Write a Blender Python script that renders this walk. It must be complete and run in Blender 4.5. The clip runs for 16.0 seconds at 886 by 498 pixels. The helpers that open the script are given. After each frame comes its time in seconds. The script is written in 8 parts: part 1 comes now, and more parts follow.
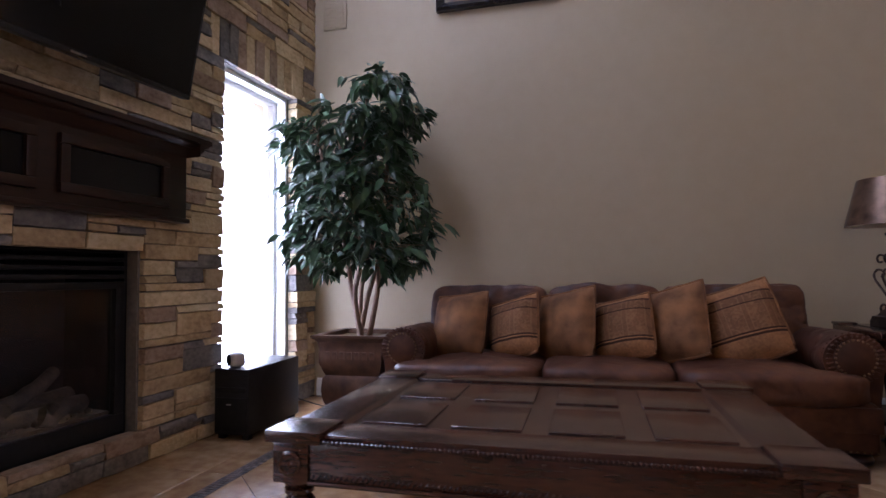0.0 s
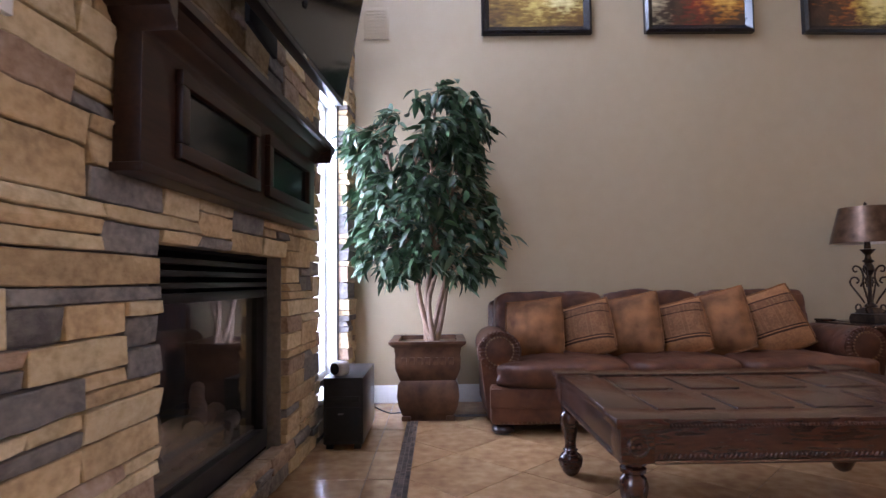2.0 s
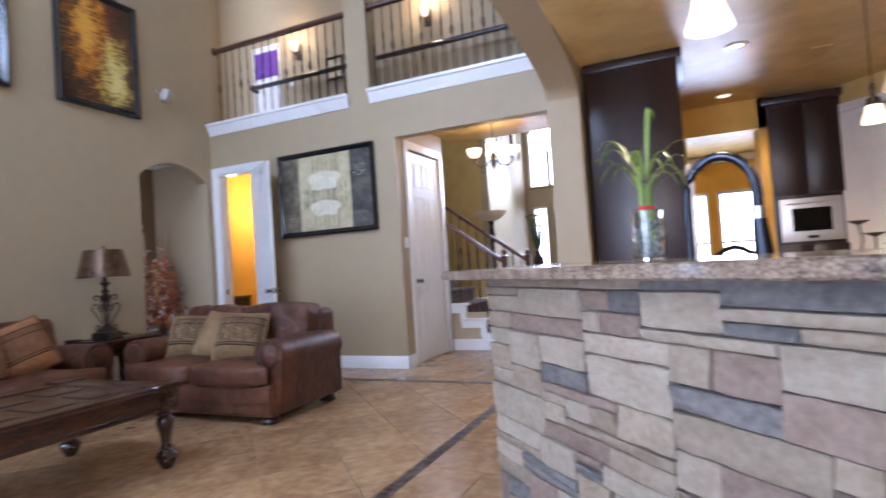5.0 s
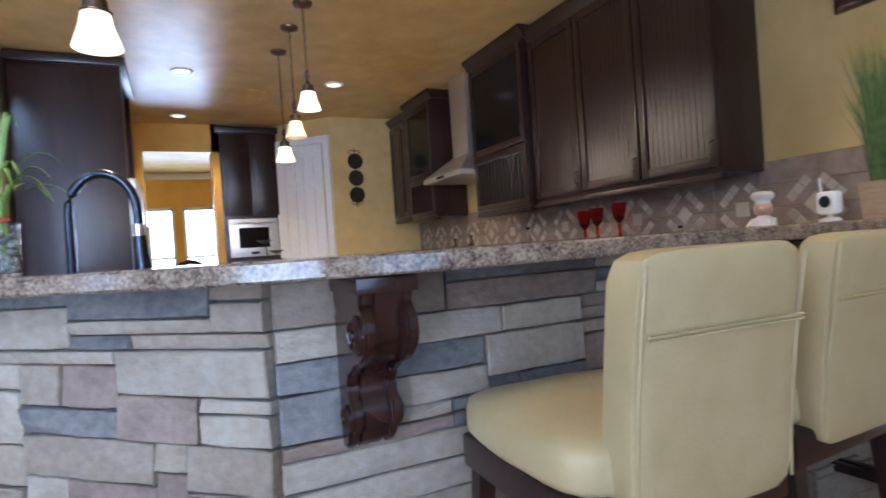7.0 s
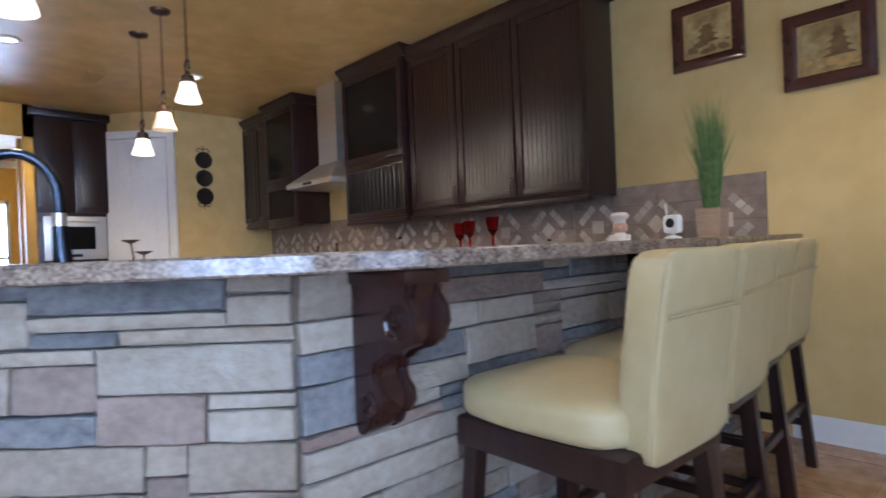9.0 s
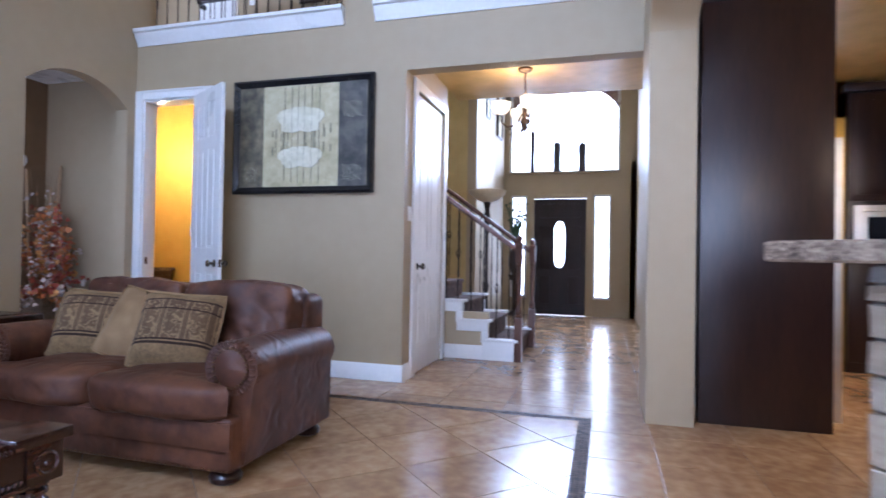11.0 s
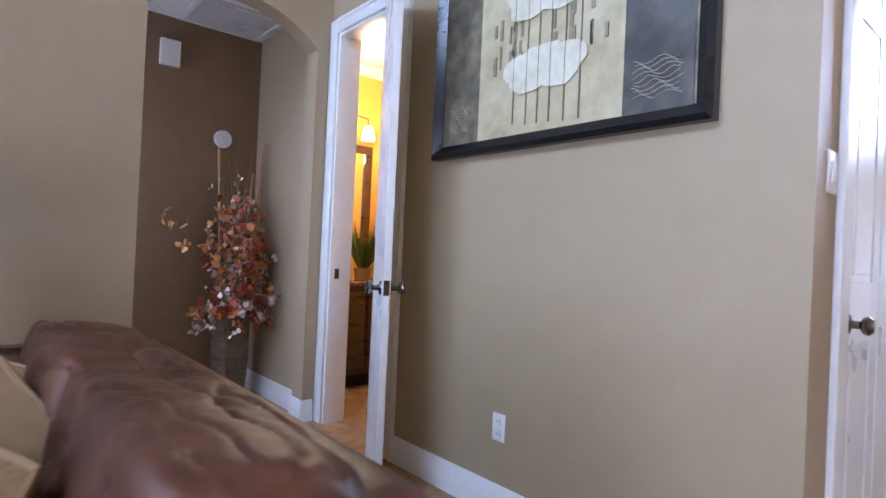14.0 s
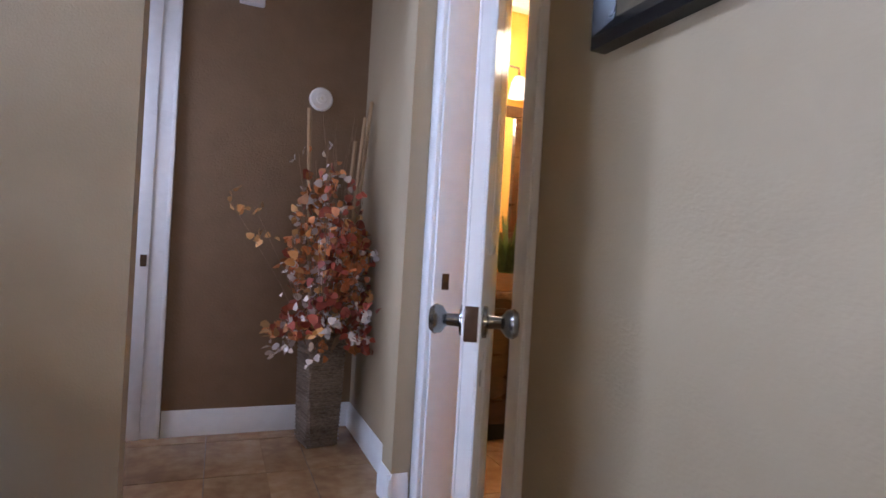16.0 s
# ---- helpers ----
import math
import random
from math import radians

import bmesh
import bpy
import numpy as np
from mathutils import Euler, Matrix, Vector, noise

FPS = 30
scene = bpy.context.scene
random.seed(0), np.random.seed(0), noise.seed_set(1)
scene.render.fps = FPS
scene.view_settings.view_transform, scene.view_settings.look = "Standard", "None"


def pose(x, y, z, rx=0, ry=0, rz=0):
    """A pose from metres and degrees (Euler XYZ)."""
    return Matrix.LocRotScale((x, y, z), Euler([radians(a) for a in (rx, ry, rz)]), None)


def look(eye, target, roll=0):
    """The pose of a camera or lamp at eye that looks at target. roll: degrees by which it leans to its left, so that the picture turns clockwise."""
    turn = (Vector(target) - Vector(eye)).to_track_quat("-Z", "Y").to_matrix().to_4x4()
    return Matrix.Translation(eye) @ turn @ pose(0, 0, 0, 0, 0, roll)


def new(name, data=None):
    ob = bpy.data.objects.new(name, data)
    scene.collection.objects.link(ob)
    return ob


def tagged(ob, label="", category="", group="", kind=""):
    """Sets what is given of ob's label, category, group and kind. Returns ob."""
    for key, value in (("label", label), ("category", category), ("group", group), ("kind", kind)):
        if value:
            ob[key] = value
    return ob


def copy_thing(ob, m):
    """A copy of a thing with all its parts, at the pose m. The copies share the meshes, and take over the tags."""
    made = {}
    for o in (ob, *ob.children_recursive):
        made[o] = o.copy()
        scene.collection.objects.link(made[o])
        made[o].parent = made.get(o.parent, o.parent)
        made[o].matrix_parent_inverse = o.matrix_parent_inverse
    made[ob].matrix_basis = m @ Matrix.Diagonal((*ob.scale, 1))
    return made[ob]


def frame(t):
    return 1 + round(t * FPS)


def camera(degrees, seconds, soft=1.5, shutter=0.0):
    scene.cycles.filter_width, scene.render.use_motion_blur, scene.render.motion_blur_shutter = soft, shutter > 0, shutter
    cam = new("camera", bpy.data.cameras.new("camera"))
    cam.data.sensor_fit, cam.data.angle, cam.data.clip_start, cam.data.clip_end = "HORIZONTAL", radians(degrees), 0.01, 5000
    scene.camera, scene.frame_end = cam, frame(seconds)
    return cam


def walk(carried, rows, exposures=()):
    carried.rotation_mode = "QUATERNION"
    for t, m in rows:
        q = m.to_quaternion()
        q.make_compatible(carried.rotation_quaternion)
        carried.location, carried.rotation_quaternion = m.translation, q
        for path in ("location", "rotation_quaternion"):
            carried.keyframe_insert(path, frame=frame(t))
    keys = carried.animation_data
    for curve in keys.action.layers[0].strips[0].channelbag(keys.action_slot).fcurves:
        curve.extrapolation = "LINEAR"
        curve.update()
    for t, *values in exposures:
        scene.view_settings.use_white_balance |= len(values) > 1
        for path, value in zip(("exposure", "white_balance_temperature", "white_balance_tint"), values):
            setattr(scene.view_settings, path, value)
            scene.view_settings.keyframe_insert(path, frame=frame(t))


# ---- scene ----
cam = camera(76.7, 16.0, soft=1.5, shutter=0.3)
# seconds, x, y, z, yaw, pitch, roll
PATH = [
    (0, -0.019, -0.095, 0.932, 14.53, 2.72, 0.65),
    (0.5, -0.433, -0.142, 0.944, 9.07, 2.76, 0.71),
    (0.7, -0.581, -0.185, 0.958, 7.93, 2.80, 0.83),
    (1, -0.840, -0.269, 0.979, 6.41, 2.87, 0.68),
    (1.5, -1.199, -0.400, 0.970, 2.91, 3.11, 0.67),
    (2, -1.471, -0.484, 0.950, -0.40, 3.29, 0.75),
    (2.5, -1.662, -0.603, 0.983, -4.64, 3.30, 0.92),
    (3, -1.826, -0.801, 1.028, -14.86, 3.21, 1.45),
    (3.5, -1.896, -0.989, 1.093, -22.74, 3.11, 1.90),
    (3.7, -1.906, -1.057, 1.109, -25.72, 3.02, 1.97),
    (4, -1.901, -1.223, 1.127, -31.50, 2.87, 2.36),
    (4.5, -1.866, -1.396, 1.108, -47.06, 2.52, 3.06),
    (5, -1.852, -1.538, 1.087, -65.59, 1.70, 3.81),
    (5.2, -1.831, -1.587, 1.079, -71.13, 1.52, 3.91),
    (7.3, -1.992, -1.837, 1.068, -121.17, -0.52, 3.70),
    (7.5, -1.987, -1.822, 1.069, -124.69, -0.58, 3.57),
    (8, -1.986, -1.746, 1.064, -131.70, -0.68, 3.10),
    (8.5, -1.945, -1.606, 1.058, -135.42, -0.44, 2.82),
    (9, -1.848, -1.409, 1.060, -133.36, -0.11, 2.27),
    (9.5, -1.594, -1.173, 1.023, -117.15, 0.57, 1.65),
    (9.7, -1.515, -1.045, 1.034, -110.69, 0.54, 1.20),
    (10, -1.378, -0.855, 1.024, -100.72, 0.78, 0.46),
    (10.2, -1.270, -0.709, 1.019, -94.07, 0.84, 0.05),
    (12.3, 0.327, 0.390, 1.035, -55.50, 0.68, -1.69),
    (12.5, 0.500, 0.451, 1.043, -53.38, 0.66, -1.81),
    (13, 0.907, 0.627, 1.062, -49.08, 0.50, -2.19),
    (13.5, 1.338, 0.779, 1.070, -45.35, 0.61, -2.47),
    (14, 1.782, 0.882, 1.091, -40.56, 0.45, -2.63),
    (14.5, 2.129, 1.064, 1.096, -35.45, 0.16, -2.70),
    (15, 2.346, 1.310, 1.075, -32.13, 0.39, -2.89),
    (15.5, 2.577, 1.611, 1.066, -27.15, 0.04, -3.04),
    (16, 2.715, 1.915, 1.069, -21.92, -0.16, -3.34),
]
EXPOSURE = [(0.0, -0.56, 5750, 36), (1.0, -0.08, 5950, 35), (2.0, 0.06, 5780, 32), (3.0, 0.13, 5600, 28), (4.0, 0.2, 5580, 26), (5.0, 0.17, 5400, 23), (7.5, 0.18, 4800, 15), (9.0, 0.16, 4720, 15), (9.8, -0.06, 4900, 19), (12.5, 0.45, 5030, 23), (14.0, 0.45, 5200, 24), (16.0, 0.42, 5280, 26)]
walk(cam, [(t, pose(x, y, z, 90 + pitch, roll, yaw)) for t, x, y, z, yaw, pitch, roll in PATH], EXPOSURE)

# ---- world and lights ----
world = bpy.data.worlds.new("World")
scene.world = world
world.use_nodes = True
sky = world.node_tree.nodes.new("ShaderNodeTexSky")
sky.sky_type = 'NISHITA'
sky.sun_disc = False
sky.sun_elevation, sky.sun_rotation = radians(72), radians(160)
back = world.node_tree.nodes["Background"]
back.inputs[1].default_value = 0.12
world.node_tree.links.new(sky.outputs[0], back.inputs[0])


def area_lamp(name, at, target, sx, sy, watts, color=(1, 1, 1)):
    d = bpy.data.lights.new(name, 'AREA')
    d.shape, d.size, d.size_y, d.energy, d.color = 'RECTANGLE', sx, sy, watts, color
    ob = new(name, d)
    ob.matrix_world = look(at, target)
    return ob


def point_lamp(name, at, watts, color=(1, 0.78, 0.5), r=0.05):
    d = bpy.data.lights.new(name, 'POINT')
    d.energy, d.color, d.shadow_soft_size = watts, color, r
    ob = new(name, d)
    ob.location = at
    return ob


sun = bpy.data.lights.new("sun", 'SUN')
sun.energy, sun.angle, sun.color = 2.5, radians(0.6), (1, 0.95, 0.88)
new("sun", sun).matrix_world = pose(0, 0, 12, 18, 0, 200)

DAY = (0.70, 0.85, 1.0)
WARM = (1.0, 0.72, 0.38)
area_lamp("window_light_north", (-2.36, 3.31, 1.3), (0, 3.31, 1.2), 0.74, 1.9, 60, DAY)
area_lamp("window_light_south", (-2.36, -0.55, 1.5), (0, -0.55, 1.2), 1.4, 2.2, 32, DAY)
# unseen lamp added before the blank nook wall, for daylight from the west
area_lamp("window_light_nook", (-4.6, -2.6, 1.4), (-0.8, -4.4, 1.1), 2.6, 2.0, 62, DAY)
# fill lamp added before the solid upper west wall; no window stands there
area_lamp("window_light_high", (-2.3, 1.8, 4.6), (3, 1.5, 1.5), 3.4, 1.4, 420, DAY)
area_lamp("window_light_foyer", (8.35, 0.6, 3.0), (4, 0.6, 1.2), 1.5, 1.2, 105, DAY)
# added lamp that brings side light into the passage from the west
area_lamp("window_light_passage", (1.66, 4.72, 1.55), (3.3, 4.85, 1.0), 0.6, 1.2, 7.0, (0.9, 0.94, 1.0))
area_lamp("window_light_dining", (9.3, -1.9, 1.3), (5, -1.9, 1.2), 2.2, 1.8, 60, DAY)

# ---- materials ----
def mat(name, c1, c2=None, rough=0.6, metal=0.0, grain=30.0, stain=1.5, mix=0.5, bump=0.1, bump_scale=None, stretch=(1, 1, 1), obrand=0.0,
        coat=0.0, rough_var=0.1, island=0.0, spec=0.5, emit=None, glow=0.0, c3=None, bump_dist=0.004):
    """A surface with colour varied at a fine and a coarse scale, uneven gloss and fine relief."""
    m = bpy.data.materials.new(name)
    m.use_nodes = True
    nt = m.node_tree
    N, L = nt.nodes, nt.links
    b = N["Principled BSDF"]
    tc = N.new("ShaderNodeTexCoord")
    mp = N.new("ShaderNodeMapping")
    mp.inputs["Scale"].default_value = stretch
    L.new(tc.outputs["Object"], mp.inputs[0])
    vec = mp.outputs[0]
    if obrand:
        oi = N.new("ShaderNodeObjectInfo")
        ad = N.new("ShaderNodeVectorMath")
        ad.operation = 'MULTIPLY_ADD'
        ad.inputs[1].default_value = (37.0, 21.0, 11.0)
        cb = N.new("ShaderNodeCombineXYZ")
        for k in range(3):
            L.new(oi.outputs["Random"], cb.inputs[k])
        L.new(cb.outputs[0], ad.inputs[0])
        L.new(vec, ad.inputs[2])
        vec = ad.outputs[0]
    n1 = N.new("ShaderNodeTexNoise")
    n1.inputs["Scale"].default_value, n1.inputs["Detail"].default_value = grain, 6
    n2 = N.new("ShaderNodeTexNoise")
    n2.inputs["Scale"].default_value, n2.inputs["Detail"].default_value = stain, 4
    L.new(vec, n1.inputs["Vector"])
    L.new(vec, n2.inputs["Vector"])
    add = N.new("ShaderNodeMath")
    add.operation = 'MULTIPLY_ADD'
    L.new(n1.outputs["Fac"], add.inputs[0])
    add.inputs[1].default_value = mix
    mu = N.new("ShaderNodeMath")
    mu.operation = 'MULTIPLY'
    L.new(n2.outputs["Fac"], mu.inputs[0])
    mu.inputs[1].default_value = 1 - mix
    L.new(mu.outputs[0], add.inputs[2])
    ramp = N.new("ShaderNodeValToRGB")
    ramp.color_ramp.elements[0].position, ramp.color_ramp.elements[1].position = 0.36, 0.64
    ramp.color_ramp.elements[0].color = (*c1, 1)
    ramp.color_ramp.elements[1].color = (*(c2 or c1), 1)
    if c3:
        e = ramp.color_ramp.elements.new(0.5)
        e.color = (*c3, 1)
    L.new(add.outputs[0], ramp.inputs[0])
    out = ramp.outputs[0]
    if obrand or island:
        hs = N.new("ShaderNodeHueSaturation")
        L.new(out, hs.inputs["Color"])
        src = None
        if obrand:
            src = oi.outputs["Random"]
        else:
            ge = N.new("ShaderNodeNewGeometry")
            src = ge.outputs["Random Per Island"]
        mr = N.new("ShaderNodeMapRange")
        k = obrand or island
        mr.inputs["To Min"].default_value, mr.inputs["To Max"].default_value = 1 - k, 1 + k
        L.new(src, mr.inputs["Value"])
        L.new(mr.outputs[0], hs.inputs["Value"])
        out = hs.outputs[0]
    L.new(out, b.inputs["Base Color"])
    rr = N.new("ShaderNodeMapRange")
    rr.inputs["To Min"].default_value, rr.inputs["To Max"].default_value = max(0.02, rough - rough_var), min(1, rough + rough_var)
    L.new(n2.outputs["Fac"], rr.inputs["Value"])
    L.new(rr.outputs[0], b.inputs["Roughness"])
    b.inputs["Metallic"].default_value = metal
    b.inputs["Coat Weight"].default_value = coat
    b.inputs["Specular IOR Level"].default_value = spec
    if bump:
        n3 = n1
        if bump_scale:
            n3 = N.new("ShaderNodeTexNoise")
            n3.inputs["Scale"].default_value, n3.inputs["Detail"].default_value = bump_scale, 5
            L.new(vec, n3.inputs["Vector"])
        bp = N.new("ShaderNodeBump")
        bp.inputs["Strength"].default_value, bp.inputs["Distance"].default_value = bump, bump_dist
        L.new(n3.outputs["Fac"], bp.inputs["Height"])
        L.new(bp.outputs[0], b.inputs["Normal"])
    if emit:
        b.inputs["Emission Color"].default_value = (*emit, 1)
        b.inputs["Emission Strength"].default_value = glow
    return m


def glass(name, color=(1, 1, 1), rough=0.0, ior=1.45):
    m = bpy.data.materials.new(name)
    m.use_nodes = True
    b = m.node_tree.nodes["Principled BSDF"]
    b.inputs["Base Color"].default_value = (*color, 1)
    b.inputs["Roughness"].default_value = rough
    b.inputs["Transmission Weight"].default_value = 1
    b.inputs["IOR"].default_value = ior
    return m


def glowing(name, color, strength):
    m = bpy.data.materials.new(name)
    m.use_nodes = True
    nt = m.node_tree
    nt.nodes.remove(nt.nodes["Principled BSDF"])
    e = nt.nodes.new("ShaderNodeEmission")
    e.inputs[0].default_value, e.inputs[1].default_value = (*color, 1), strength
    nt.links.new(e.outputs[0], nt.nodes["Material Output"].inputs[0])
    return m


PAINT = mat("beige_paint", (0.390, 0.308, 0.190), (0.412, 0.329, 0.208), rough=0.55, grain=9, stain=0.8, mix=0.5, bump=0.32, bump_scale=130)
PAINT_BROWN = mat("brown_paint", (0.205, 0.130, 0.070), (0.24, 0.155, 0.087), rough=0.55, grain=10, stain=0.8, bump=0.6, bump_scale=95)
PAINT_GOLD = mat("gold_paint", (0.51, 0.372, 0.135), (0.63, 0.48, 0.20), rough=0.45, grain=6, stain=1.1, bump=0.2, bump_scale=150)
PAINT_YELLOW = mat("yellow_paint", (0.66, 0.36, 0.03), (0.74, 0.45, 0.06), rough=0.5, grain=5, stain=0.9, bump=0.2, bump_scale=150)
CEIL_GOLD = mat("gold_ceiling_paint", (0.48, 0.315, 0.095), (0.66, 0.46, 0.17), rough=0.35, grain=5, stain=1.2, mix=0.6, bump=0.15, bump_scale=90)
CEIL_WHITE = mat("ceiling_white", (0.70, 0.68, 0.62), (0.76, 0.74, 0.69), rough=0.8, bump=0.2, bump_scale=120)
WHITE = mat("white_trim_paint", (0.76, 0.76, 0.75), (0.82, 0.82, 0.81), rough=0.3, grain=25, stain=2, bump=0.05)
WOOD = mat("espresso_wood", (0.012, 0.0055, 0.005), (0.030, 0.0125, 0.009), rough=0.30, grain=12, stain=2, stretch=(7, 7, 0.8), bump=0, spec=0.42, rough_var=0.015)
WOOD_H = mat("espresso_wood_lengthwise", (0.014, 0.006, 0.0045), (0.036, 0.015, 0.009), rough=0.34, grain=12, stain=2, stretch=(7, 0.8, 7), bump=0, spec=0.35, rough_var=0.015)
TABLE_WOOD = mat("walnut_stained_wood", (0.019, 0.0072, 0.0046), (0.050, 0.0175, 0.009), rough=0.24, grain=14, stain=2.5, stretch=(1.2, 7, 7), bump=0, spec=0.5, coat=0.15, rough_var=0.02)
OAK = mat("stained_oak", (0.055, 0.020, 0.010), (0.115, 0.043, 0.021), rough=0.32, grain=16, stain=3, stretch=(6, 6, 1.5), bump=0.06, coat=0.2)
LEATHER = mat("brown_leather", (0.034, 0.0115, 0.0055), (0.135, 0.052, 0.023), spec=0.36, rough=0.46, grain=13, stain=2.4, mix=0.4, bump=0.25, bump_scale=170, bump_dist=0.002, rough_var=0.14, c3=(0.072, 0.026, 0.013))


def creased(m, scale=8.5, depth=0.012):
    """Lay soft pulls and sharp creases over a leather."""
    N, L = m.node_tree.nodes, m.node_tree.links
    b = N["Principled BSDF"]
    fine = b.inputs["Normal"].links[0].from_socket
    tc = N.new("ShaderNodeTexCoord")
    nz = N.new("ShaderNodeTexNoise")
    nz.noise_type = 'RIDGED_MULTIFRACTAL'
    nz.inputs["Scale"].default_value, nz.inputs["Detail"].default_value, nz.inputs["Distortion"].default_value = scale, 3, 0.9
    L.new(tc.outputs["Object"], nz.inputs["Vector"])
    bp = N.new("ShaderNodeBump")
    bp.invert = True
    bp.inputs["Strength"].default_value, bp.inputs["Distance"].default_value = 0.65, depth
    L.new(nz.outputs["Fac"], bp.inputs["Height"])
    L.new(fine, bp.inputs["Normal"])
    L.new(bp.outputs[0], b.inputs["Normal"])


creased(LEATHER)
CREAM = mat("cream_leather", (0.43, 0.335, 0.152), (0.50, 0.395, 0.20), rough=0.42, grain=14, stain=2, bump=0.2, bump_scale=120)
GROUT = mat("grout", (0.16, 0.11, 0.07), (0.22, 0.15, 0.10), rough=0.8)
TILE = mat("travertine_tile", (0.245, 0.132, 0.062), (0.385, 0.245, 0.128), rough=0.21, grain=15, stain=4, mix=0.55, bump=0, obrand=0.12, rough_var=0.08, c3=(0.315, 0.185, 0.088))
MOSAIC = mat("dark_mosaic", (0.040, 0.026, 0.019), (0.105, 0.072, 0.052), spec=0.2, rough=0.6, grain=20, stain=8, island=0.6)
IRON = mat("dark_iron", (0.018, 0.014, 0.012), (0.05, 0.035, 0.025), rough=0.45, metal=0.7, grain=40, stain=8)
BRONZE = mat("rubbed_bronze", (0.07, 0.045, 0.028), (0.16, 0.10, 0.06), rough=0.4, metal=0.8, grain=30, stain=6)
BLACK = mat("black_plastic", (0.010, 0.010, 0.011), (0.018, 0.018, 0.019), rough=0.3, bump=0.03, spec=0.25)
BLACK_SOFT = mat("black_matte", (0.008, 0.008, 0.009), (0.016, 0.016, 0.016), rough=0.6, spec=0.2)
SCREEN = mat("dark_screen", (0.004, 0.004, 0.005), (0.006, 0.006, 0.007), rough=0.12, rough_var=0.03, bump=0, spec=0.22)
CHROME = mat("brushed_nickel", (0.45, 0.42, 0.38), (0.6, 0.57, 0.52), rough=0.28, metal=1.0, grain=60)
DARK_NICKEL = mat("dark_nickel", (0.15, 0.14, 0.13), (0.26, 0.25, 0.23), rough=0.22, metal=1.0, grain=50)
STEEL = mat("stainless_steel", (0.70, 0.69, 0.67), (0.80, 0.79, 0.77), rough=0.42, metal=1.0, grain=40, stretch=(1, 1, 12))
GRANITE = mat("brown_granite", (0.045, 0.032, 0.026), (0.34, 0.265, 0.19), rough=0.13, grain=140, stain=24, mix=0.6, bump=0.02, c3=(0.19, 0.138, 0.10))
PANE = glass("window_pane")
LEAF = mat("dark_leaf", (0.021, 0.054, 0.024), (0.056, 0.105, 0.046), rough=0.38, grain=12, stain=4, island=0.45)

# ---- building blocks ----
def add_box(bm, x0, x1, y0, y1, z0, z1, bevel=0.0, seg=2):
    m = Matrix.Translation(((x0 + x1) / 2, (y0 + y1) / 2, (z0 + z1) / 2)) @ Matrix.Diagonal((abs(x1 - x0), abs(y1 - y0), abs(z1 - z0), 1))
    r = bmesh.ops.create_cube(bm, size=1.0, matrix=m)
    if bevel:
        es = {e for v in r["verts"] for e in v.link_edges}
        bmesh.ops.bevel(bm, geom=list(es), offset=bevel, segments=seg, profile=0.6, affect='EDGES')
    return bm


def box(x0, x1, y0, y1, z0, z1, bevel=0.0, seg=2):
    return add_box(bmesh.new(), x0, x1, y0, y1, z0, z1, bevel, seg)


def smooth(me, angle=40):
    me.shade_smooth()
    me.set_sharp_from_angle(angle=radians(angle))


def mesh_of(name, bm, material, soft=True):
    me = bpy.data.meshes.new(name)
    bm.to_mesh(me)
    bm.free()
    for m in (material if isinstance(material, (list, tuple)) else [material]):
        me.materials.append(m)
    if soft:
        smooth(me)
    return me


def part(name, bm, material, parent, label="", at=None, soft=True):
    ob = new(name, mesh_of(name, bm, material, soft))
    ob.parent = parent
    if at is not None:
        ob.matrix_basis = at
    return tagged(ob, label)


def thing(name, label, category, at=None, group="", kind=""):
    ob = new(name)
    ob.empty_display_size = 0.1
    if at is not None:
        ob.matrix_basis = at
    return tagged(ob, label, category, group, kind)


def solid(name, bm, material, label, category, at=None, group="", kind=""):
    ob = new(name, mesh_of(name, bm, material))
    if at is not None:
        ob.matrix_basis = at
    return tagged(ob, label, category, group, kind)


def structure(name, bm, material, label, category):
    return solid(name, bm, material, label, category, kind="structure")


def lathe(bm, profile, at=(0, 0, 0), n=24, m=None):
    """Turn (radius, height) pairs round the z axis."""
    rings = []
    base = Matrix.Translation(at) if m is None else m
    for r, z in profile:
        rings.append([bm.verts.new(base @ Vector((r * math.cos(2 * math.pi * k / n), r * math.sin(2 * math.pi * k / n), z))) for k in range(n)])
    for a, b in zip(rings, rings[1:]):
        for k in range(n):
            bm.faces.new((a[k], a[(k + 1) % n], b[(k + 1) % n], b[k]))
    if profile[0][0] > 1e-4:
        bm.faces.new(list(reversed(rings[0])))
    if profile[-1][0] > 1e-4:
        bm.faces.new(rings[-1])
    return bm


def square_lathe(bm, profile, at=(0, 0, 0)):
    """Stack square sections (half width, height)."""
    rings = []
    for r, z in profile:
        rings.append([bm.verts.new(Vector(at) + Vector((sx * r, sy * r, z))) for sx, sy in ((-1, -1), (1, -1), (1, 1), (-1, 1))])
    for a, b in zip(rings, rings[1:]):
        for k in range(4):
            bm.faces.new((a[k], a[(k + 1) % 4], b[(k + 1) % 4], b[k]))
    bm.faces.new(list(reversed(rings[0])))
    bm.faces.new(rings[-1])
    return bm


